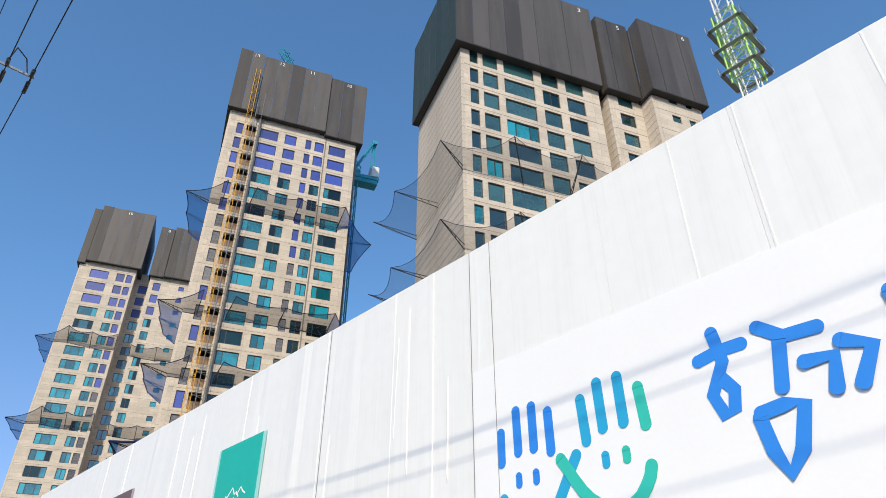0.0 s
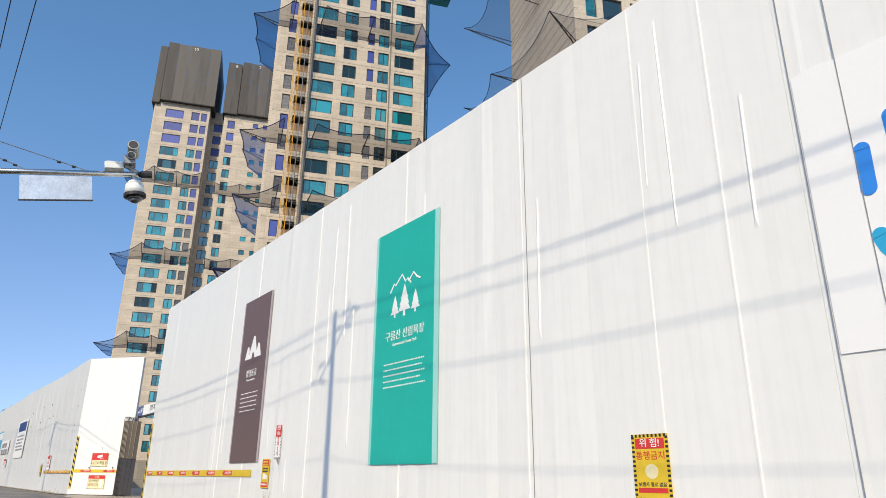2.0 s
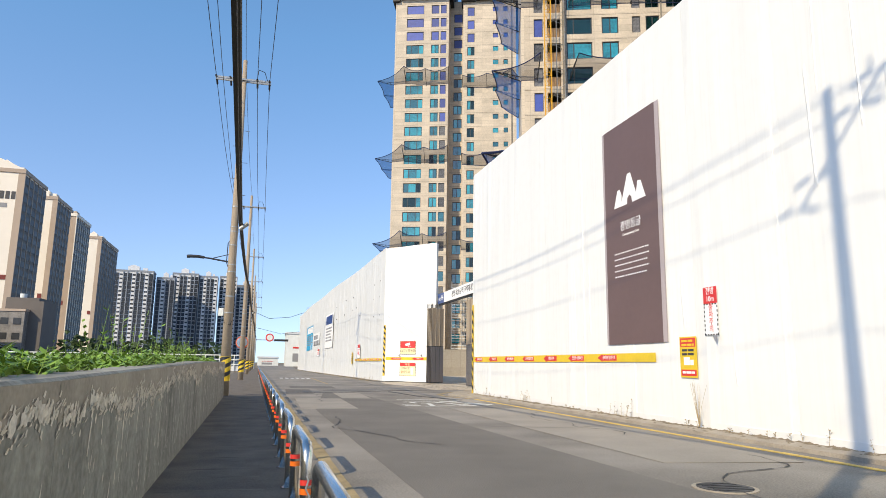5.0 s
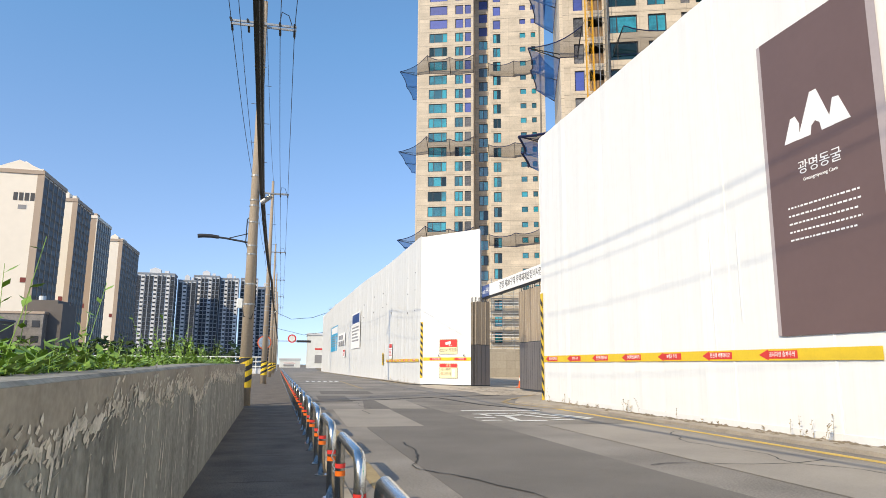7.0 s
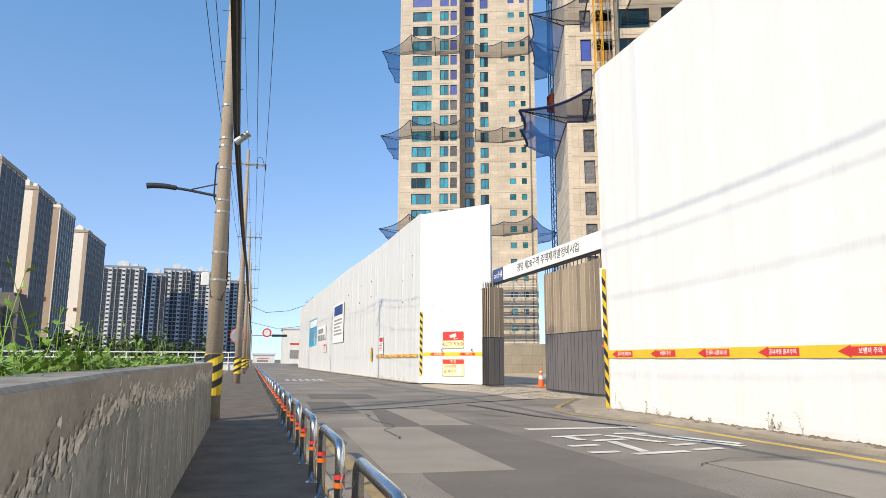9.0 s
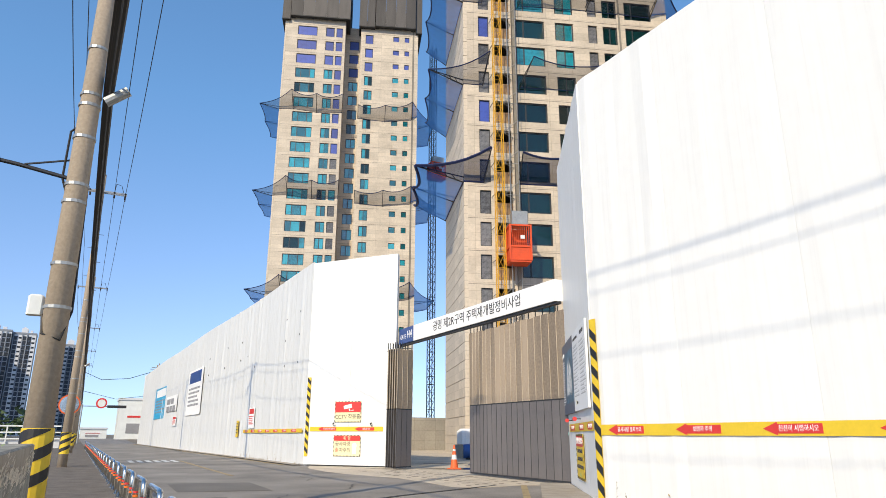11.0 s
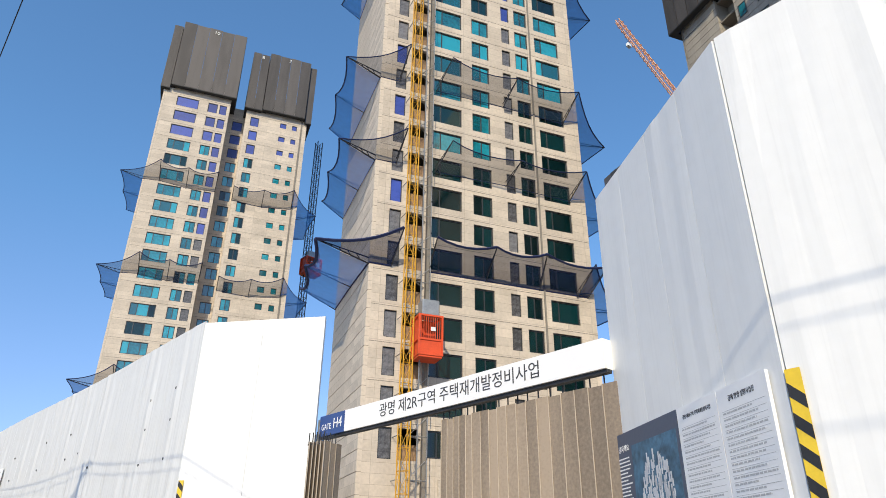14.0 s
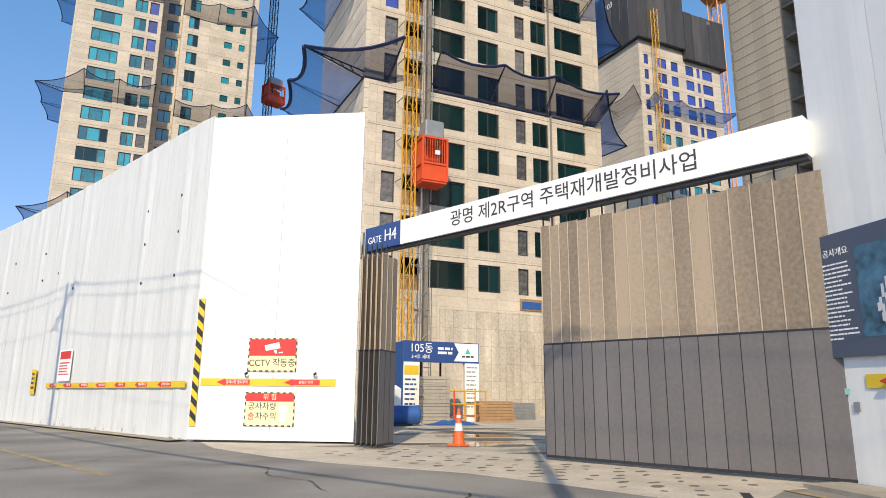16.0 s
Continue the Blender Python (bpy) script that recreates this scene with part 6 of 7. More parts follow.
POLES = [-12, 16.3, 45.3, 71, 98, 124, 150, 176]
for i, y in enumerate(POLES):
    x = pole_x(y)
    up = thing("utility_pole", pose(x, y, -0.05), "weathered concrete utility pole with cross-arm and cables" if i != 1 else "weathered concrete utility pole carrying a camera arm and a horn", "utility pole", "poles along the footway")
    H = 14.85
    part("shaft", Geo().tube([(0, 0, 0), (-0.01, 0.04 + 0.05 * (i == 1), H * 0.5), (-0.03, 0.1 + 0.05 * (i == 1), H)], 0.215, 18, 0.09), POLE, up, smooth=True)
    band = part("warning_band", Geo().tube([(0, 0.005, 0.6), (0, 0.01, 1.6)], 0.222, 18, closed=False), YELLOW, up, "yellow and black warning band")
    for k in range(4):
        g, n, r = Geo(), 18, 0.2265
        rise = lambda a: 0.3 + 0.36 * k + 0.62 * a / (2 * math.pi)
        hold = lambda z: max(0.61, min(1.59, z))
        for j in range(n):
            a0, a1 = 2 * math.pi * j / n, 2 * math.pi * (j + 1) / n
            if hold(rise(a1)) < hold(rise(a0) + 0.17):
                g.add([(r * math.cos(q), 0.007 + r * math.sin(q), hold(rise(q) + e)) for q, e in ((a0, 0), (a1, 0), (a1, 0.17), (a0, 0.17))], [(0, 1, 2, 3)])
        part("stripe", g, BLACK, band)
    for z in (13.85,):
        arm = part("cross_arm", Geo().box(-1.25, -0.06, z, 1.15, -0.02, z + 0.06) if i == 1 else Geo().box(-1.25, -0.06, z, 1.15, -0.01, z + 0.08).box(-1.25, 0.19, z, 1.15, 0.24, z + 0.08), GALV, up)
        for ax in (-1.2, -0.6, 0.55, 1.08):
            part("insulator", Geo().tube([(ax, 0.2, z + 0.04), (ax, 0.55, z - 0.06)], 0.045, 8).tube([(ax, -0.02, z + 0.04), (ax, -0.4, z - 0.06)], 0.045, 7), DARK_STEEL, arm)
        part("jumper", Geo().tube([(1.08, -0.4, z - 0.06), (1.1, -0.1, z - 0.3), (1.1, 0.2, z - 0.3), (1.08, 0.55, z - 0.06)], 0.016, 5).tube([(0.55, -0.4, z - 0.06), (0.6, -0.3, z + 0.45), (0.85, 0, z + 0.5), (1.0, 0.1, z + 0.1)], 0.016, 5), RUBBER, arm)
    for z in (3.4, 4.1, 5.15, 5.45, 6.3, 6.9, 7.1, 8.0):
        part("clamp_band", Geo().tube([(-0.002 * z, 0.006 * z, z), (-0.002 * z, 0.006 * z, z + 0.05)], 0.222 - 0.0078 * z + 0.006, 14), GALV, up)
    for k in range(6):
        part("step_bolt", Geo().tube([(0.12, 0.2 + 0.03 * k, 8.6 + 0.75 * k), (0.34 * (-1) ** k, 0.2 + 0.03 * k, 8.6 + 0.75 * k)], 0.012, 4), GALV, up)
    if i in (1, 2, 4):
        part("junction_box", Geo().chamfered(-0.42, 0.0, 3.3, -0.2, 0.2, 3.62, 0.03), CRANE_WHITE, up, "small white junction box")
        part("conduit", Geo().tube([(-0.2, 0.0, 3.3), (-0.16, -0.12, 3.0), (0.1, -0.2, 2.9), (0.2, 0.1, 3.4), (0.12, 0.12, 6.5)], 0.02, 5), RUBBER, up)
        part("cable_loop", Geo().tube([(0.1, 0.2, 6.9), (-0.22, 0.0, 6.4), (-0.24, 0.1, 5.6), (-0.1, 0.1, 5.2)], 0.02, 5), RUBBER, up)
        part("splice_case", Geo().tube([(0.22, 0.0, 7.05), (0.55, -0.1, 7.3)], 0.09, 10), GALV, up)
    if i == 2:
        lm = part("lamp_arm", Geo().tube([(-0.1, 0.1, 5.6), (-0.9, 0.1, 5.72), (-1.2, 0.1, 5.75)], 0.035, 7).tube([(-0.1, 0.1, 5.95), (-0.8, 0.1, 5.74)], 0.018, 5), DARK_STEEL, up)
        part("lamp_head", Geo().tube([(-1.15, 0.1, 5.75), (-1.4, 0.1, 5.78), (-1.7, 0.1, 5.78), (-1.85, 0.1, 5.76)], 0.06, 10, 0.075), DARK_STEEL, lm)
    if i == 1:
        horn = part("horn_speaker", Geo().tube([(0.08, -0.05, 3.42), (0.14, -0.06, 3.42), (0.22, -0.08, 3.41), (0.31, -0.1, 3.4)], 0.05, 16, 0.17, closed=False), DARK_STEEL, up, "dark horn loudspeaker", smooth=True)
        part("horn_bracket", Geo().tube([(0.0, 0.0, 3.25), (0.3, -0.1, 3.25)], 0.02, 6), GALV, horn)
        cam_arm = part("camera_arm", Geo().tube([(0.05, 0, 0), (1.4, 0, 0.0), (2.7, 0, 0.0)], 0.036, 10), STEEL, up, "polished steel camera arm", pose(0, 0, 4.9, 0, 0, -11.1) @ pose(0, 0, 0, 0, -10, 0), smooth=True)
        part("arm_brace", Geo().tube([(0.12, 0, -0.42), (0.5, 0, -0.24), (0.95, 0, -0.03)], 0.03, 8), STEEL, cam_arm)
        part("arm_cap", Geo().tube([(2.68, 0, 0), (2.82, 0, 0)], 0.05, 10), DARK_STEEL, cam_arm)
        dome = part("dome_housing", Geo().tube([(2.6, 0, -0.1), (2.6, 0, -0.15)], 0.07, 18, 0.11).tube([(2.6, 0, -0.15), (2.6, 0, -0.29)], 0.11, 18, 0.13), CRANE_WHITE, cam_arm, "white dome camera housing", smooth=True)
        part("dome_collar", Geo().tube([(2.6, 0, -0.285), (2.6, 0, -0.325)], 0.138, 18), DARK_STEEL, dome)
        part("dome_glass", Geo().tube([(2.6, 0, -0.325), (2.6, 0, -0.37)], 0.1, 16, 0.085).tube([(2.6, 0, -0.37), (2.6, 0, -0.405)], 0.085, 16, 0.03), DOME_GLASS, dome, smooth=True)
        part("dome_stem", Geo().tube([(2.6, 0, 0.0), (2.6, 0, -0.11)], 0.03, 8), GALV, cam_arm)
        part("control_box", Geo().chamfered(2.25, -0.05, 0.07, 2.48, 0.09, 0.17, 0.012), CRANE_WHITE, cam_arm, "small white control box")
        eye = part("fixed_camera", Geo().box(2.48, -0.1, 0.12, 2.62, 0.08, 0.24), GALV, cam_arm, "grey box camera with a round lens")
        part("lens_tube", Geo().tube([(2.6, -0.16, 0.36), (2.6, 0.08, 0.31)], 0.072, 14).tube([(2.57, -0.14, 0.22), (2.57, -0.02, 0.22)], 0.055, 12), GALV, eye)
        part("lens", Geo().tube([(2.6, -0.166, 0.361), (2.6, -0.15, 0.358)], 0.058, 14).tube([(2.57, -0.15, 0.22), (2.57, -0.135, 0.22)], 0.042, 12), DARK_STEEL, eye)
        part("camera_bracket", Geo().tube([(2.5, 0, 0.12), (2.65, 0, 0.02)], 0.03, 8).tube([(2.56, 0, 0.0), (2.6, 0, 0.33)], 0.022, 6), GALV, cam_arm)
        brd = part("hanging_plate", Geo().prism([(1.3, -0.37), (2.1, -0.37), (2.1, -0.05), (1.3, -0.05)], -0.008, 0.008), PLATE_GLOSS, cam_arm, "shiny white plate hung below the arm")
        part("plate_rim", Geo().box(1.29, -0.012, -0.385, 2.11, 0.012, -0.37), DARK_STEEL, brd)
        for at in (1.36, 2.06):
            part("stay_wire", Geo().tube([(at, 0, 0.03), (0.0, 0, 0.75 + 0.06 * (at > 2))], 0.006, 4), GALV, cam_arm)
            for q in (0.08, 0.16):
                part("wire_bead", Geo().tube([(at * (1 - q) - 0.02, 0, 0.03 + 0.75 * q), (at * (1 - q) + 0.02, 0, 0.02 + 0.75 * q)], 0.016, 8), DARK_STEEL, cam_arm)


def cable(name, x, z, r, sag, label, y_off=0.0, dx=0.0, mat=None):
    ln = thing(name, pose(0, 0, 0), label, "cable", "cables along the footway")
    ends = [-45] + POLES + [205]
    for a, b in zip(ends, ends[1:]):
        xa, xb = (x + pole_x(q) + dx for q in (a, b))
        part("span", Geo().tube([(xa + (xb - xa) * i / 12, a + y_off + (b - a) * i / 12, z - sag * 4 * (i / 12) * (1 - i / 12)) for i in range(13)], r, 5), mat or RUBBER, ln)


for x in (-1.2, 0.55, 1.08):
    cable("power_line", x, 13.8, 0.014, 0.6, "thin black power line strung between the poles")
cable("power_line", 0.0, 14.75, 0.01, 0.6, "thin earth wire along the pole tops")
cable("power_line", -0.5, 11.0, 0.01, 0.6, "thin low-voltage wire along the poles")
for k, (dx, dz, r) in enumerate(((0, 0, 0.045), (0.07, -0.06, 0.035), (-0.05, 0.09, 0.03), (0.04, 0.13, 0.02))):
    cable("telecom_cable", 0.22 + dx, 7.3 + dz, r, 0.45 + 0.03 * k, "thick black telecom cable bundled along the poles", 0.15)

# ---- inside the gate ----
def cone_at(m):
    cn = thing("traffic_cone", m, "orange traffic cone with white bands at the gate", "traffic cone")
    part("base", Geo().chamfered(-0.24, -0.24, 0, 0.24, 0.24, 0.05, 0.02), CONE_ORANGE, cn)
    zs = [(0.05, 0.18), (0.42, 0.13), (0.42, 0.13), (0.62, 0.1), (0.62, 0.1), (0.78, 0.075), (0.86, 0.065), (1.04, 0.035)]
    for (z0, r0), (z1, r1), mt, nm in ((zs[0], zs[1], CONE_ORANGE, "lower_cone"), (zs[2], zs[3], CRANE_WHITE, "white_band"), (zs[4], zs[5], CONE_ORANGE, "middle_cone"), (zs[5], zs[6], CRANE_WHITE, "white_band"), (zs[6], zs[7], CONE_ORANGE, "tip")):
        part(nm, Geo().tube([(0, 0, z0), (0, 0, z1)], r0, 20, r1), mt, cn, smooth=False)


cone_at(pose(13.2, 61.0, 0.006))
K = pose(23.3, 74.6, 0.0, 0, 0, -20)
ks = thing("site_entrance", K, "navy and white tower entrance portal with block number", "portal")
part("header", Geo().box(0.0, 0, 3.2, 4.65, 0.25, 4.35), NAVY, ks)
part("header_arrow", Geo().prism([(3.05, 3.3), (4.6, 3.3), (4.6, 4.3), (3.05, 4.3), (3.35, 3.8)], -0.012, -0.002), PRINT_WHITE, ks, "white arrow field")
part("side_post", Geo().box(0, 0, 0, 0.95, 0.25, 3.2), PRINT_WHITE, ks)
part("side_post", Geo().box(3.75, 0, 0, 4.65, 0.25, 3.2), PRINT_WHITE, ks)
part("roof", Geo().box(0, 0.25, 4.2, 4.65, 3.2, 4.32), NAVY, ks)
part("side_cloth", Geo().box(-0.05, 0.0, 0.9, -0.002, 3.1, 4.3), TARP, ks)
part("back_frame", Geo().box(1.0, 3.0, 0, 1.1, 3.1, 4.2).box(3.6, 3.0, 0, 3.7, 3.1, 4.2).box(2.3, 3.0, 0, 2.4, 3.1, 4.2).box(1.0, 3.0, 2.0, 3.7, 3.1, 2.1), DARK_STEEL, ks)
lettering("block_number", "105동", 0.62, PRINT_WHITE, ks, pose(1.05, -0.005, 3.95), squeeze=0.95)
lettering("note", "3·4호 세대", 0.26, PRINT_WHITE, ks, pose(1.0, -0.005, 3.48))
bars(ks, 2.05, 4.05, 0.95, 2, 0.24, 0.14, PRINT_WHITE, -0.001, 0.1, seed=41)
part("emblem", Geo().prism([(3.75, 3.72), (4.1, 3.72), (3.92, 4.05)], -0.018, -0.012), GREEN_LOGO, ks)
bars(ks, 3.55, 3.62, 0.8, 1, 0.2, 0.1, INK, -0.012, 0.1, seed=42)
bars(ks, 3.85, 3.0, 0.7, 10, 0.24, 0.07, GREY_INK, -0.001, 0.3, seed=43)
part("notice", Geo().box(0.05, -0.01, 2.5, 0.9, -0.002, 3.0), YELLOW, ks)
bars(ks, 0.1, 2.3, 0.7, 7, 0.26, 0.1, NAVY, -0.001, 0.2, seed=44)


def stack(m, w, d, n, h, mat, label, name="board_stack", piece="board"):
    st = thing(name, m, label, "material stack")
    r = random.Random(n)
    for i in range(n):
        a, b = r.uniform(-0.03, 0.03), r.uniform(-0.03, 0.03)
        part(piece, Geo().box(a, b, i * h + 0.004, w + a, d + b, (i + 1) * h - 0.012), mat, st)


stack(Matrix.Translation((22.9, 72.6, 0.006)) @ pose(0, 0, 0, 0, 0, -34), 1.4, 1.2, 14, 0.17, GREY_WALL, "tall stack of grey scaffold boards")
stack(Matrix.Translation((26.9, 72.3, 0.006)) @ pose(0, 0, 0, 0, 0, -34), 2.0, 1.4, 7, 0.16, WOOD, "stack of brown timber and bricks", "timber_stack", "timber")
stack(Matrix.Translation((29.5, 74.0, 0.006)) @ pose(0, 0, 0, 0, 0, -20), 3.4, 0.4, 6, 0.17, GALV, "low stack of grey panels by the tower")
rl = thing("safety_rail", Matrix.Translation((25.0, 73.2, 0.006)) @ pose(0, 0, 0, 0, 0, -25), "orange and yellow safety rail by the entrance", "rail")
for i in range(5):
    part("post", Geo().tube([(0.62 * i, 0, 0), (0.62 * i, 0, 1.7)], 0.05, 6), HOIST_YELLOW if i > 1 else HOIST_RED, rl)
for z in (0.35, 0.95, 1.65):
    part("bar", Geo().tube([(0, 0, z), (2.5, 0, z)], 0.045, 6), HOIST_YELLOW if z > 0.5 else HOIST_RED, rl)
bag = thing("bulk_bag", Matrix.Translation((20.4, 73.0, 0.9)), "white bulk bag on a pallet", "bag")
part("sack", Geo().chamfered(0, 0, 0, 1.5, 1.1, 1.0, 0.18), PRINT_WHITE, bag)
part("pallet", Geo().box(-0.05, -0.05, -0.9, 1.55, 1.15, -0.02), GREY_WALL, bag)
tank = thing("blue_tank", Matrix.Translation((19.6, 71.6, 0.006)), "blue plastic tank lying by the stacks", "tank")
part("body", Geo().tube([(0, 0, 0.5), (0.1, -0.05, 0.5), (1.3, -0.6, 0.5), (1.4, -0.65, 0.5)], 0.42, 14, 0.46), TARP, tank, smooth=True)
part("foot", Geo().box(0.1, -0.5, 0, 1.2, -0.1, 0.12), DARK_STEEL, tank)
tp = Geo()
r = random.Random(9)
n = 9
hz = [[0.02 + 0.28 * r.random() * math.sin(math.pi * i / n) * math.sin(math.pi * j / n) for j in range(n + 1)] for i in range(n + 1)]
tp.add([(2.6 * i / n, 1.3 * j / n, hz[i][j]) for i in range(n + 1) for j in range(n + 1)], [(i * (n + 1) + j, (i + 1) * (n + 1) + j, (i + 1) * (n + 1) + j + 1, i * (n + 1) + j + 1) for i in range(n) for j in range(n)])
solid("tarpaulin", tp, TARP, "crumpled blue tarpaulin on the site ground", "tarpaulin", m=Matrix.Translation((21.6, 70.8, 0.01)) @ pose(0, 0, 0, 0, 0, -30))
PUDDLE = material("puddle_water", (0.03, 0.028, 0.022), 0.04, vary=0.1, bump=0.0, spec=0.8)
for o in ([(12.3, 61.3), (13.6, 60.2), (14.6, 60.5), (15.5, 60.9), (14.9, 61.8), (13.9, 61.5), (13.0, 62.0)], [(15.5, 64.2), (17.5, 62.6), (19.0, 63.0), (17.8, 64.6), (16.4, 65.2)]):
    sheet("puddle", o, 0.011, PUDDLE, "shallow muddy puddle on the site ground", "puddle", thick=0.003)
MUD = material("damp_mud", (0.14, 0.115, 0.085), 0.6, vary=0.4, big=1.5, small=12, bump=0.5)
rm = random.Random(61)
for cx, cy, rx, ry in ((12.6, 62.3, 1.3, 0.5), (14.0, 60.3, 1.6, 0.6), (16.2, 62.0, 2.2, 0.8), (18.6, 65.2, 2.4, 0.7), (13.2, 57.8, 1.2, 0.35), (15.4, 66.5, 1.6, 0.6), (20.6, 67.5, 2.6, 0.8), (17.6, 59.3, 1.8, 0.5), (22.5, 65.0, 2.2, 0.6), (10.4, 62.9, 0.9, 0.3)):
    o = []
    for k in range(16):
        f = rm.uniform(0.6, 1.15)
        u, v = math.cos(k * 0.3927) * rx * f, math.sin(k * 0.3927) * ry * f
        o.append((cx + u * 0.85 + v * 0.5, cy - u * 0.5 + v * 0.85))
    sheet("mud_patch", o, 0.0135 if cx < 11.6 else 0.0095, MUD, "damp brown mud patch on the site ground", "mud", thick=0.002)
base = thing("tower_podium", T2, "bare concrete base storey wall of the tower", "wall")
part("podium_wall", Geo().box(0.2, -0.06, 0, 14.9, -0.005, 7.3), PODIUM, base)
part("opening_board", Geo().box(6.7, -0.09, 7.55, 8.6, -0.01, 8.4), WOOD, base, "brown board with a blue sheet")
part("blue_sheet", Geo().box(6.85, -0.11, 7.65, 8.5, -0.09, 8.2), TARP, base)
sc = thing("scaffold", T1 @ pose(7.5, -2.4, 0), "grey tube scaffold with board decks before the far tower", "scaffold")
for i in range(7):
    for j in (0, 1.3):
        part("standard", Geo().tube([(2.0 * i, j, 0), (2.0 * i, j, 17)], 0.06, 5), GALV, sc)
for k in range(9):
    z = 1.9 * k
    part("deck", Geo().box(0, 0.1, z, 12.0, 1.2, z + 0.08), WOOD if k % 4 == 1 else GALV, sc)
    for up in (0.0, 0.55, 1.1):
        part("ledger", Geo().tube([(0, 0, z + up), (12.0, 0, z + up)], 0.05, 4), CRANE_WHITE if up else GALV, sc)
    for i in range(0, 6, 2):
        part("brace", Geo().tube([(2.0 * i + 2 * (k % 2), 0, z), (2.0 * i + 2 * ((k + 1) % 2), 0, z + 1.9)], 0.045, 4), GALV, sc)
for x, w, h, mt, lb in ((12.3, 2.6, 1.5, BRICK_RED, "stack of reddish brick pallets"), (15.2, 3.0, 1.2, PRINT_WHITE, "pale wrapped pallets of building material")):
    st = thing("pallet_stack", T1 @ pose(x - 1.5, -22.0 - (x > 14) * 2.0, 0.02), lb, "material stack")
    for i in range(2):
        for j in range(3):
            part("bundle", Geo().chamfered(w * i / 2 + 0.03, 0.6 * j, 0.12, w * (i + 1) / 2 - 0.03, 0.6 * j + 0.55, h + 0.15 * ((i + j) % 2), 0.05), mt, st)
    part("pallet", Geo().box(0, 0, 0, w, 1.8, 0.11), WOOD, st)
solid("site_wall", Geo().box(18, 96, 0, 40, 96.3, 3.2), GREY_WALL, "low concrete retaining wall inside the site", "wall", kind="structure")

# ---- apartments and distance ----
def apartment(m, w, d, h, mats, label, storeys, bays, side_bays, roof=True):
    """A finished block: end wall with a stripe, balcony front with window rows, roof houses."""
    ap = thing("apartment_block", m, label, "building", "finished apartment blocks")
    part("wall", Geo().box(0, 0, 0, w, d, h), mats[0], ap)
    pitch = h / (storeys + 0.6)
    for b in range(bays):
        wide = b % 3 != 1
        a0, a1 = w * (b + (0.05 if wide else 0.16)) / bays, w * (b + (0.95 if wide else 0.84)) / bays
        g, low = Geo(), 0.25 if wide else 1.1
        for s in range(storeys):
            g.box(a0, -0.3 if wide else -0.06, 0.6 + pitch * s + low, a1, -0.004, 0.6 + pitch * s + (2.7 if wide else 2.2))
        tagged(part("glazing", g, APT_GLASS, ap), kind="stuff")
        if wide:
            part("pier", Geo().box(w * b / bays - 0.3, -0.5, 0, w * b / bays + 0.3, -0.002, h), mats[1], ap)
    # dark sheet over the side turned from the sun: its shade as colour
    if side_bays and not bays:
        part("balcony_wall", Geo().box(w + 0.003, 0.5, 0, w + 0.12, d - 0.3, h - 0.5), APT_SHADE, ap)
    for b in range(side_bays):
        a0, a1 = d * (b + 0.1) / side_bays, d * (b + 0.9) / side_bays
        g = Geo()
        for s in range(storeys):
            g.box(w + 0.004, a0, 0.6 + pitch * s + 0.7, w + 0.2, a1, 0.6 + pitch * s + 2.3)
        tagged(part("glazing", g, APT_GLASS, ap), kind="stuff")
        part("pier", Geo().box(w, d * b / side_bays - 0.16, 0, w + 0.28, d * b / side_bays + 0.16, h), mats[1], ap)
    part("roof_edge", Geo().box(-0.3, -0.3, h, w + 0.3, d + 0.3, h + 1.1), mats[1], ap)
    if roof:
        part("roof_house", Geo().box(w * 0.7, d * 0.3, h + 1.1, w * 0.82, d * 0.5, h + 3.2).prism([(w * 0.3, h + 1.1), (w * 0.6, h + 1.1), (w * 0.6, h + 4.0), (w * 0.45, h + 5.2), (w * 0.3, h + 4.0)], d * 0.3, d * 0.6), mats[0], ap)
    return ap


CREAM = (APT_WALL, APT_TAN)
GREYS = (APT_GREY, APT_PIER)
ap = apartment(pose(-80.9, 220.0, 0, 0, 0, 0.5), 12.5, 20, 52.6, CREAM, "cream end-wall apartment block with a dark balcony side", 20, 0, 5)
part("gable", Geo().prism([(0, 53.7), (12.5, 53.7), (6.2, 56.4)], -0.2, 0.2), APT_WALL, ap)
for x in (5.6, 7.0, 8.4, 9.8):
    part("name_bar", Geo().box(x, -0.1, 45, x + 1.0, -0.01, 47.2), INK, ap)
part("number_bar", Geo().box(7.0, -0.1, 42.6, 9.0, -0.01, 43.8), GREY_INK, ap)
part("corner_stripe", Geo().box(11.0, -0.12, 0, 12.5, -0.01, 52.6), APT_TAN, ap)
part("red_block", Geo().box(9.6, -0.14, 22.5, 11.0, -0.02, 23.8), BRICK_RED, ap)
for x, y, w, d, h, mats, lb in ((-79.3, 254.0, 10.0, 17, 53.0, CREAM, "cream apartment block second in the row"), (-79.2, 280.2, 9.3, 21, 53.0, (APT_TAN, APT_WALL), "tan apartment block third in the row"), (-82.7, 330.5, 10.4, 36, 53.4, CREAM, "cream apartment block fourth in the row")):
    ap = apartment(pose(x, y, 0, 0, 0, 0.5), w, d, h, mats, lb, 19, 0, 5 if d < 20 else 7)
    part("corner_stripe", Geo().box(w - 1.3, -0.12, 0, w, -0.01, h), APT_TAN, ap)
    part("red_block", Geo().box(w - 2.6, -0.16, 20.5, w - 1.4, -0.13, 22.0), BRICK_RED, ap)
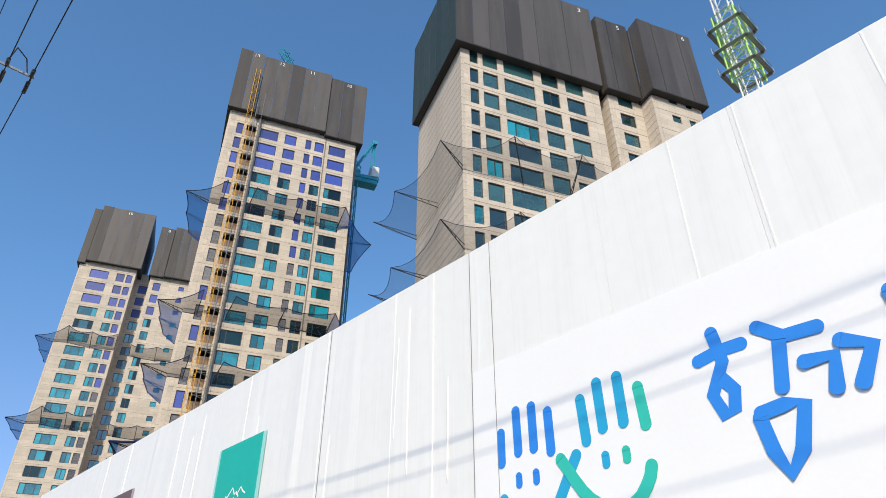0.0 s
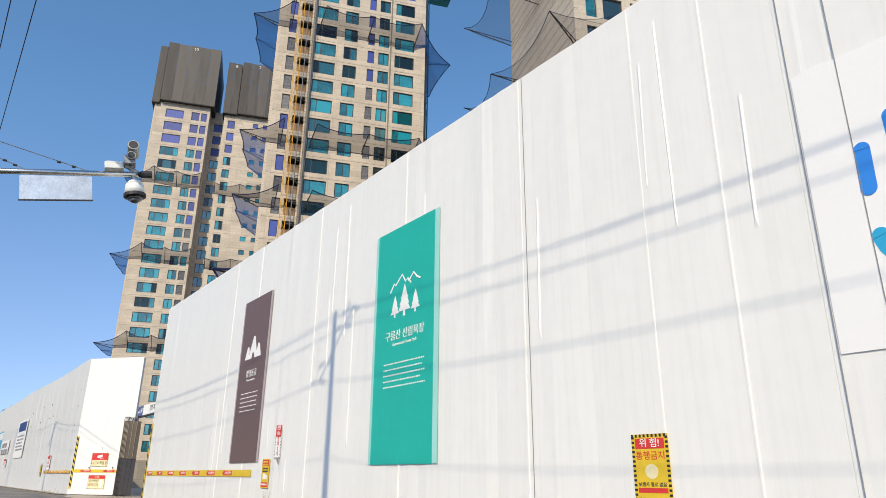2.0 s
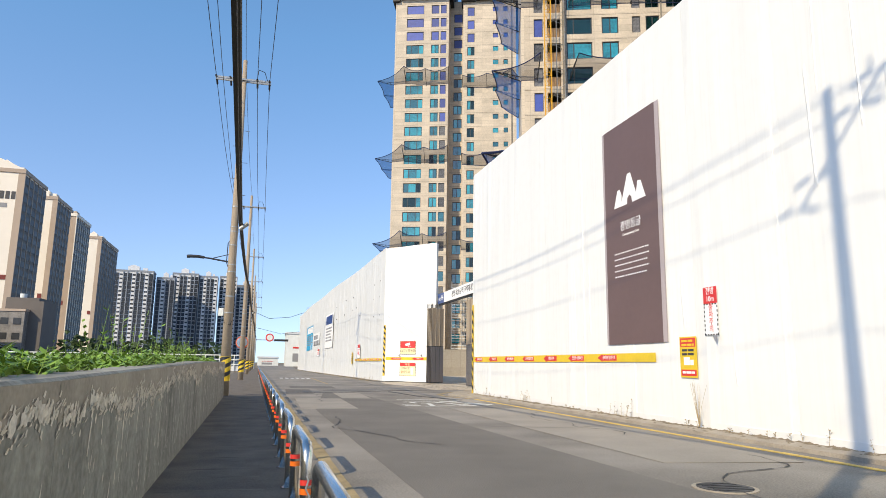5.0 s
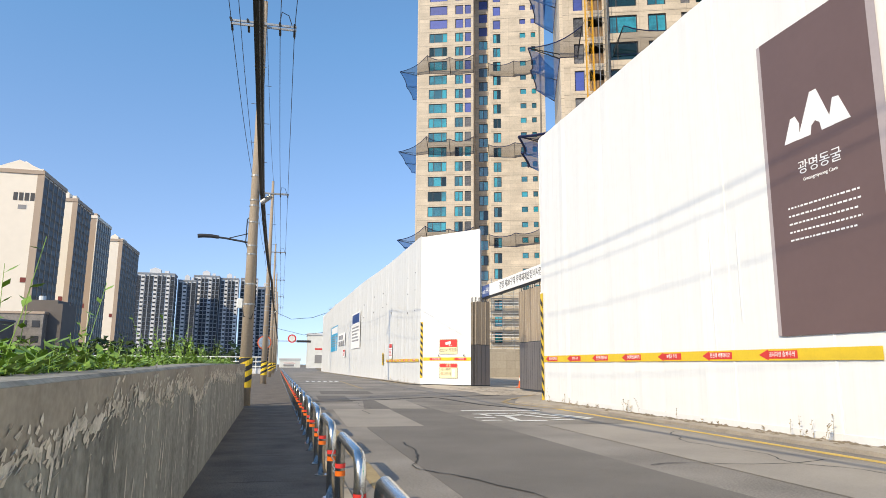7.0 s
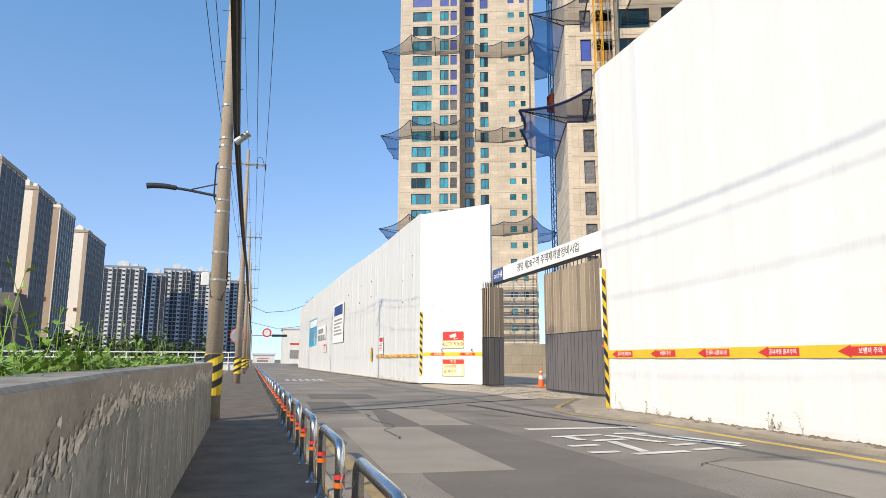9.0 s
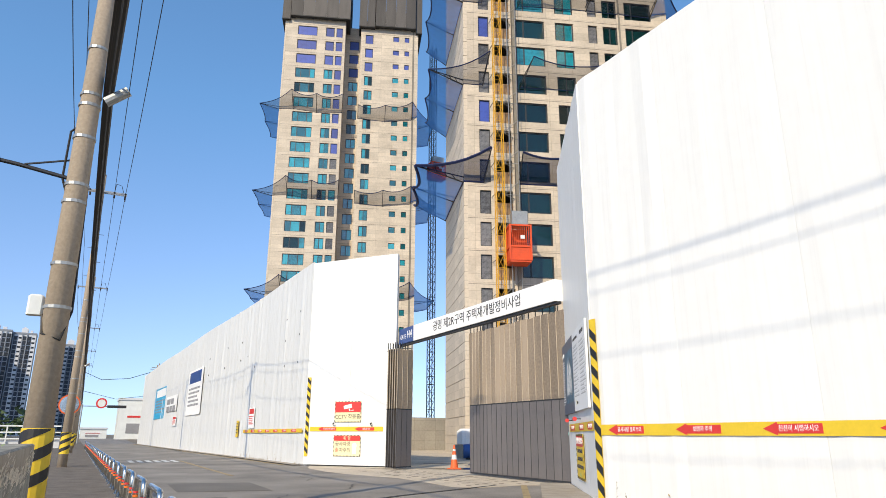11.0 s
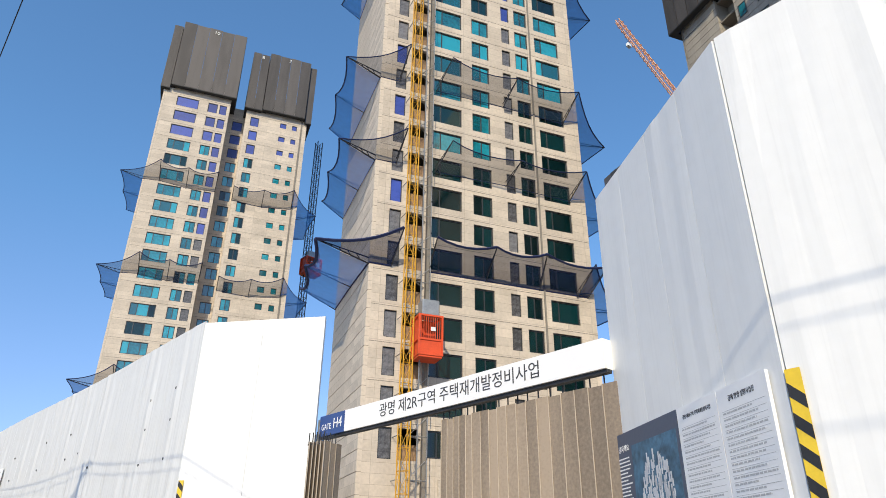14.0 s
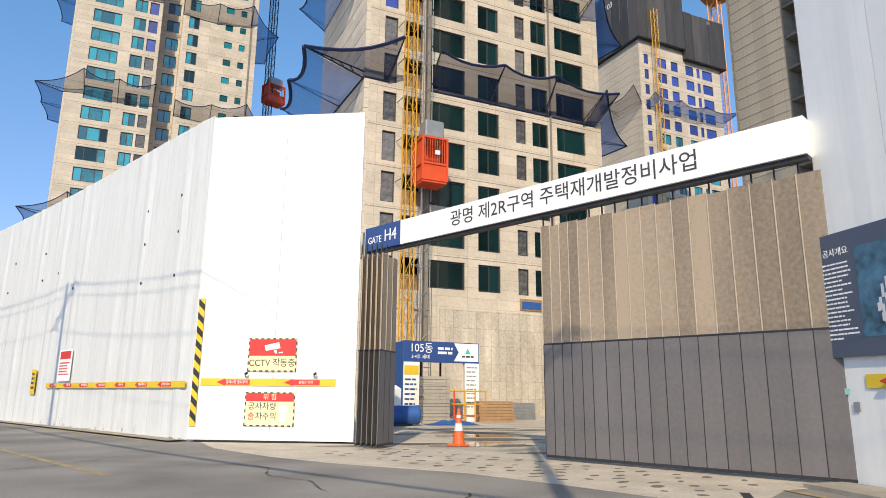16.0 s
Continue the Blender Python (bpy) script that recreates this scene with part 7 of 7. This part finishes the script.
for x, y, w, h, n in ((-97, 484, 23, 58.5, 9), (-72.5, 492, 11, 55.5, 4), (-66, 516, 17, 62, 7), (-48, 519, 12, 61, 5), (-35.5, 540, 12, 64, 5), (-24, 560, 14, 60, 5), (-120, 500, 22, 57, 8)):
    apartment(pose(x, y, 0, 0, 0, 2), w, 14, h, GREYS, "pale grey slab apartment block with dark window rows", 21, n, 4)
low = thing("low_building", pose(-61.5, 178, 0, 0, 0, -4), "pale stained low building in front of the apartments", "building")
part("wall", Geo().box(0, 0, 0, 10.6, 10, 11.4), STAINED, low)
part("roof", Geo().box(-0.2, -0.2, 11.4, 10.8, 10.2, 11.9), APT_TAN, low)
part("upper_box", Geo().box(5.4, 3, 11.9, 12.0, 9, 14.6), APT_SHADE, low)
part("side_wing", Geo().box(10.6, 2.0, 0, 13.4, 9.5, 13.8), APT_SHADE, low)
part("tank", Geo().tube([(8.0, 5, 14.6), (8.0, 5, 15.6)], 0.7, 12), CRANE_WHITE, low)
for z in (2.4, 5.4, 8.6):
    for k in range(4):
        part("window", Geo().box(1.0 + 2.5 * k, -0.08, z, 2.5 + 2.5 * k, -0.005, z + 1.4), APT_GLASS, low)
low = thing("low_building", pose(-66.5, 165, 0, 0, 0, -4), "dark low building with window rows", "building")
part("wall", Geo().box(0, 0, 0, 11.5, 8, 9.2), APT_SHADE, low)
part("roof", Geo().box(-0.2, -0.2, 9.2, 11.7, 8.2, 9.6), SLATE, low)
for z in (2.6, 5.8):
    for k in range(4):
        part("window", Geo().box(0.8 + 2.7 * k, -0.08, z, 2.4 + 2.7 * k, -0.005, z + 1.4), APT_GREY, low)


def tree_belt(name, x0, x1, y, h, n, label, seed):
    """A far row of trees: trunks under uneven crowns of many leaf clumps."""
    r, g = random.Random(seed), Geo()
    for _ in range(n):
        cx, cy, ht = r.uniform(x0, x1), y + r.uniform(-5, 5), h * r.uniform(0.5, 1.0)
        for _ in range(26):
            a, b = r.uniform(0, 6.28), r.random()
            p = Vector((cx + math.cos(a) * ht * 0.45 * b, cy + math.sin(a) * ht * 0.45 * b, ht * r.uniform(0.25, 1.0) * (1 - 0.3 * b)))
            s = ht * r.uniform(0.06, 0.16)
            q = [p + Vector((r.uniform(-1, 1), r.uniform(-1, 1), r.uniform(-0.8, 0.8))) * s for _ in range(5)]
            g.add([q[0], q[1], q[2], q[3], q[4]], [(0, 1, 2), (0, 2, 3), (0, 3, 4), (1, 2, 4), (1, 3, 4)])
    return solid(name, g, TREE, label, "trees", kind="stuff")


tree_belt("tree_belt", -140, -10, 205, 9, 110, "dark far row of trees below the apartments", 12)
tree_belt("tree_belt", -70, -12, 150, 4.5, 50, "low far bushes along the open ground", 13)
gr = thing("guard_rail", pose(0, 0, 0), "white bridge railing across the open ground", "railing")
for i in range(46):
    part("post", Geo().box(-95 + 2 * i, 118, 0, -94.88 + 2 * i, 118.12, 2.3), CRANE_WHITE, gr)
for z in (0.9, 1.55, 2.2):
    part("rail", Geo().box(-95, 117.98, z, -4, 118.06, z + 0.14), CRANE_WHITE, gr)
solid("parapet", Geo().box(-95, 118.2, 0, -4, 118.6, 0.8), APT_GREY, "pale low parapet under the railing", "parapet", kind="structure")
for x, y, w, d, h, lb in ((6.5, 255, 12, 14, 11.2, "white hall at the end of the road"), (-3, 290, 8, 12, 3, "low white shed far down the road"), (17, 250, 14, 12, 13, "white site building behind the hoarding end")):
    hb = thing("far_building", pose(x, y, 0), lb, "building")
    part("wall", Geo().box(0, 0, 0, w, d, h), CRANE_WHITE, hb)
    part("roof", Geo().box(-0.3, -0.3, h, w + 0.3, d + 0.3, h + 0.6), APT_GREY, hb)
    part("poster", Geo().box(w * 0.2, -0.08, h * 0.15, w * 0.7, -0.005, h * 0.4), GREY_INK, hb)
    part("poster", Geo().box(w * 0.2, -0.08, h * 0.55, w * 0.75, -0.005, h * 0.6), RED, hb)
sn = thing("road_sign", pose(1.2, 160, 0), "round red-rimmed sign on a gantry arm", "road sign")
part("arm", Geo().tube([(-3.8, 0, 0), (-3.8, 0, 6.2)], 0.12, 8).tube([(-3.8, 0, 5.9), (0.6, 0, 5.9)], 0.08, 6), GALV, sn)
part("disc", Geo().tube([(-1.0, -0.15, 6.4), (-1.0, -0.1, 6.4)], 0.85, 20), RED, sn)
part("disc_field", Geo().tube([(-1.0, -0.18, 6.4), (-1.0, -0.15, 6.4)], 0.6, 20), CRANE_WHITE, sn)
part("plate", Geo().box(-0.1, -0.1, 5.65, 2.8, -0.04, 6.1), BLACK, sn)
for y in (188, 192):
    fp = thing("utility_pole", pose(10.6, y, 0), "far utility pole with equipment above the hoarding", "utility pole")
    part("shaft", Geo().tube([(0, 0, 0), (0, 0, 16)], 0.2, 8, 0.12), POLE, fp)
    part("cross_arm", Geo().box(-1.4, -0.06, 15.0, 1.4, 0.06, 15.15).box(-1.4, -0.06, 13.8, 1.4, 0.06, 13.95), GALV, fp)
    part("transformer", Geo().tube([(0.5, 0, 12.6), (0.5, 0, 13.7)], 0.35, 10), GALV, fp)
g = Geo().tube([(-3, 176, 12.6), (0, 180, 11.6), (5, 185, 12.4), (10.6, 188, 14.6)], 0.05, 4).tube([(-3, 176, 9.2), (3, 184, 8.2), (10.6, 192, 9.6)], 0.04, 4)
solid("span_cable", g, RUBBER, "cables spanning the road far off", "cable")
mir = thing("road_mirror", pose(-2.6, 72.6, 0), "orange-rimmed traffic mirror behind a pole", "mirror")
part("post", Geo().tube([(0, 0, 0), (0, 0, 2.6)], 0.04, 8), CONE_ORANGE, mir)
part("rim", Geo().tube([(0, -0.02, 2.9), (0, 0.05, 2.9)], 0.5, 20), CONE_ORANGE, mir)
part("glass", Geo().tube([(0, -0.04, 2.9), (0, -0.021, 2.9)], 0.43, 20), STEEL, mir)
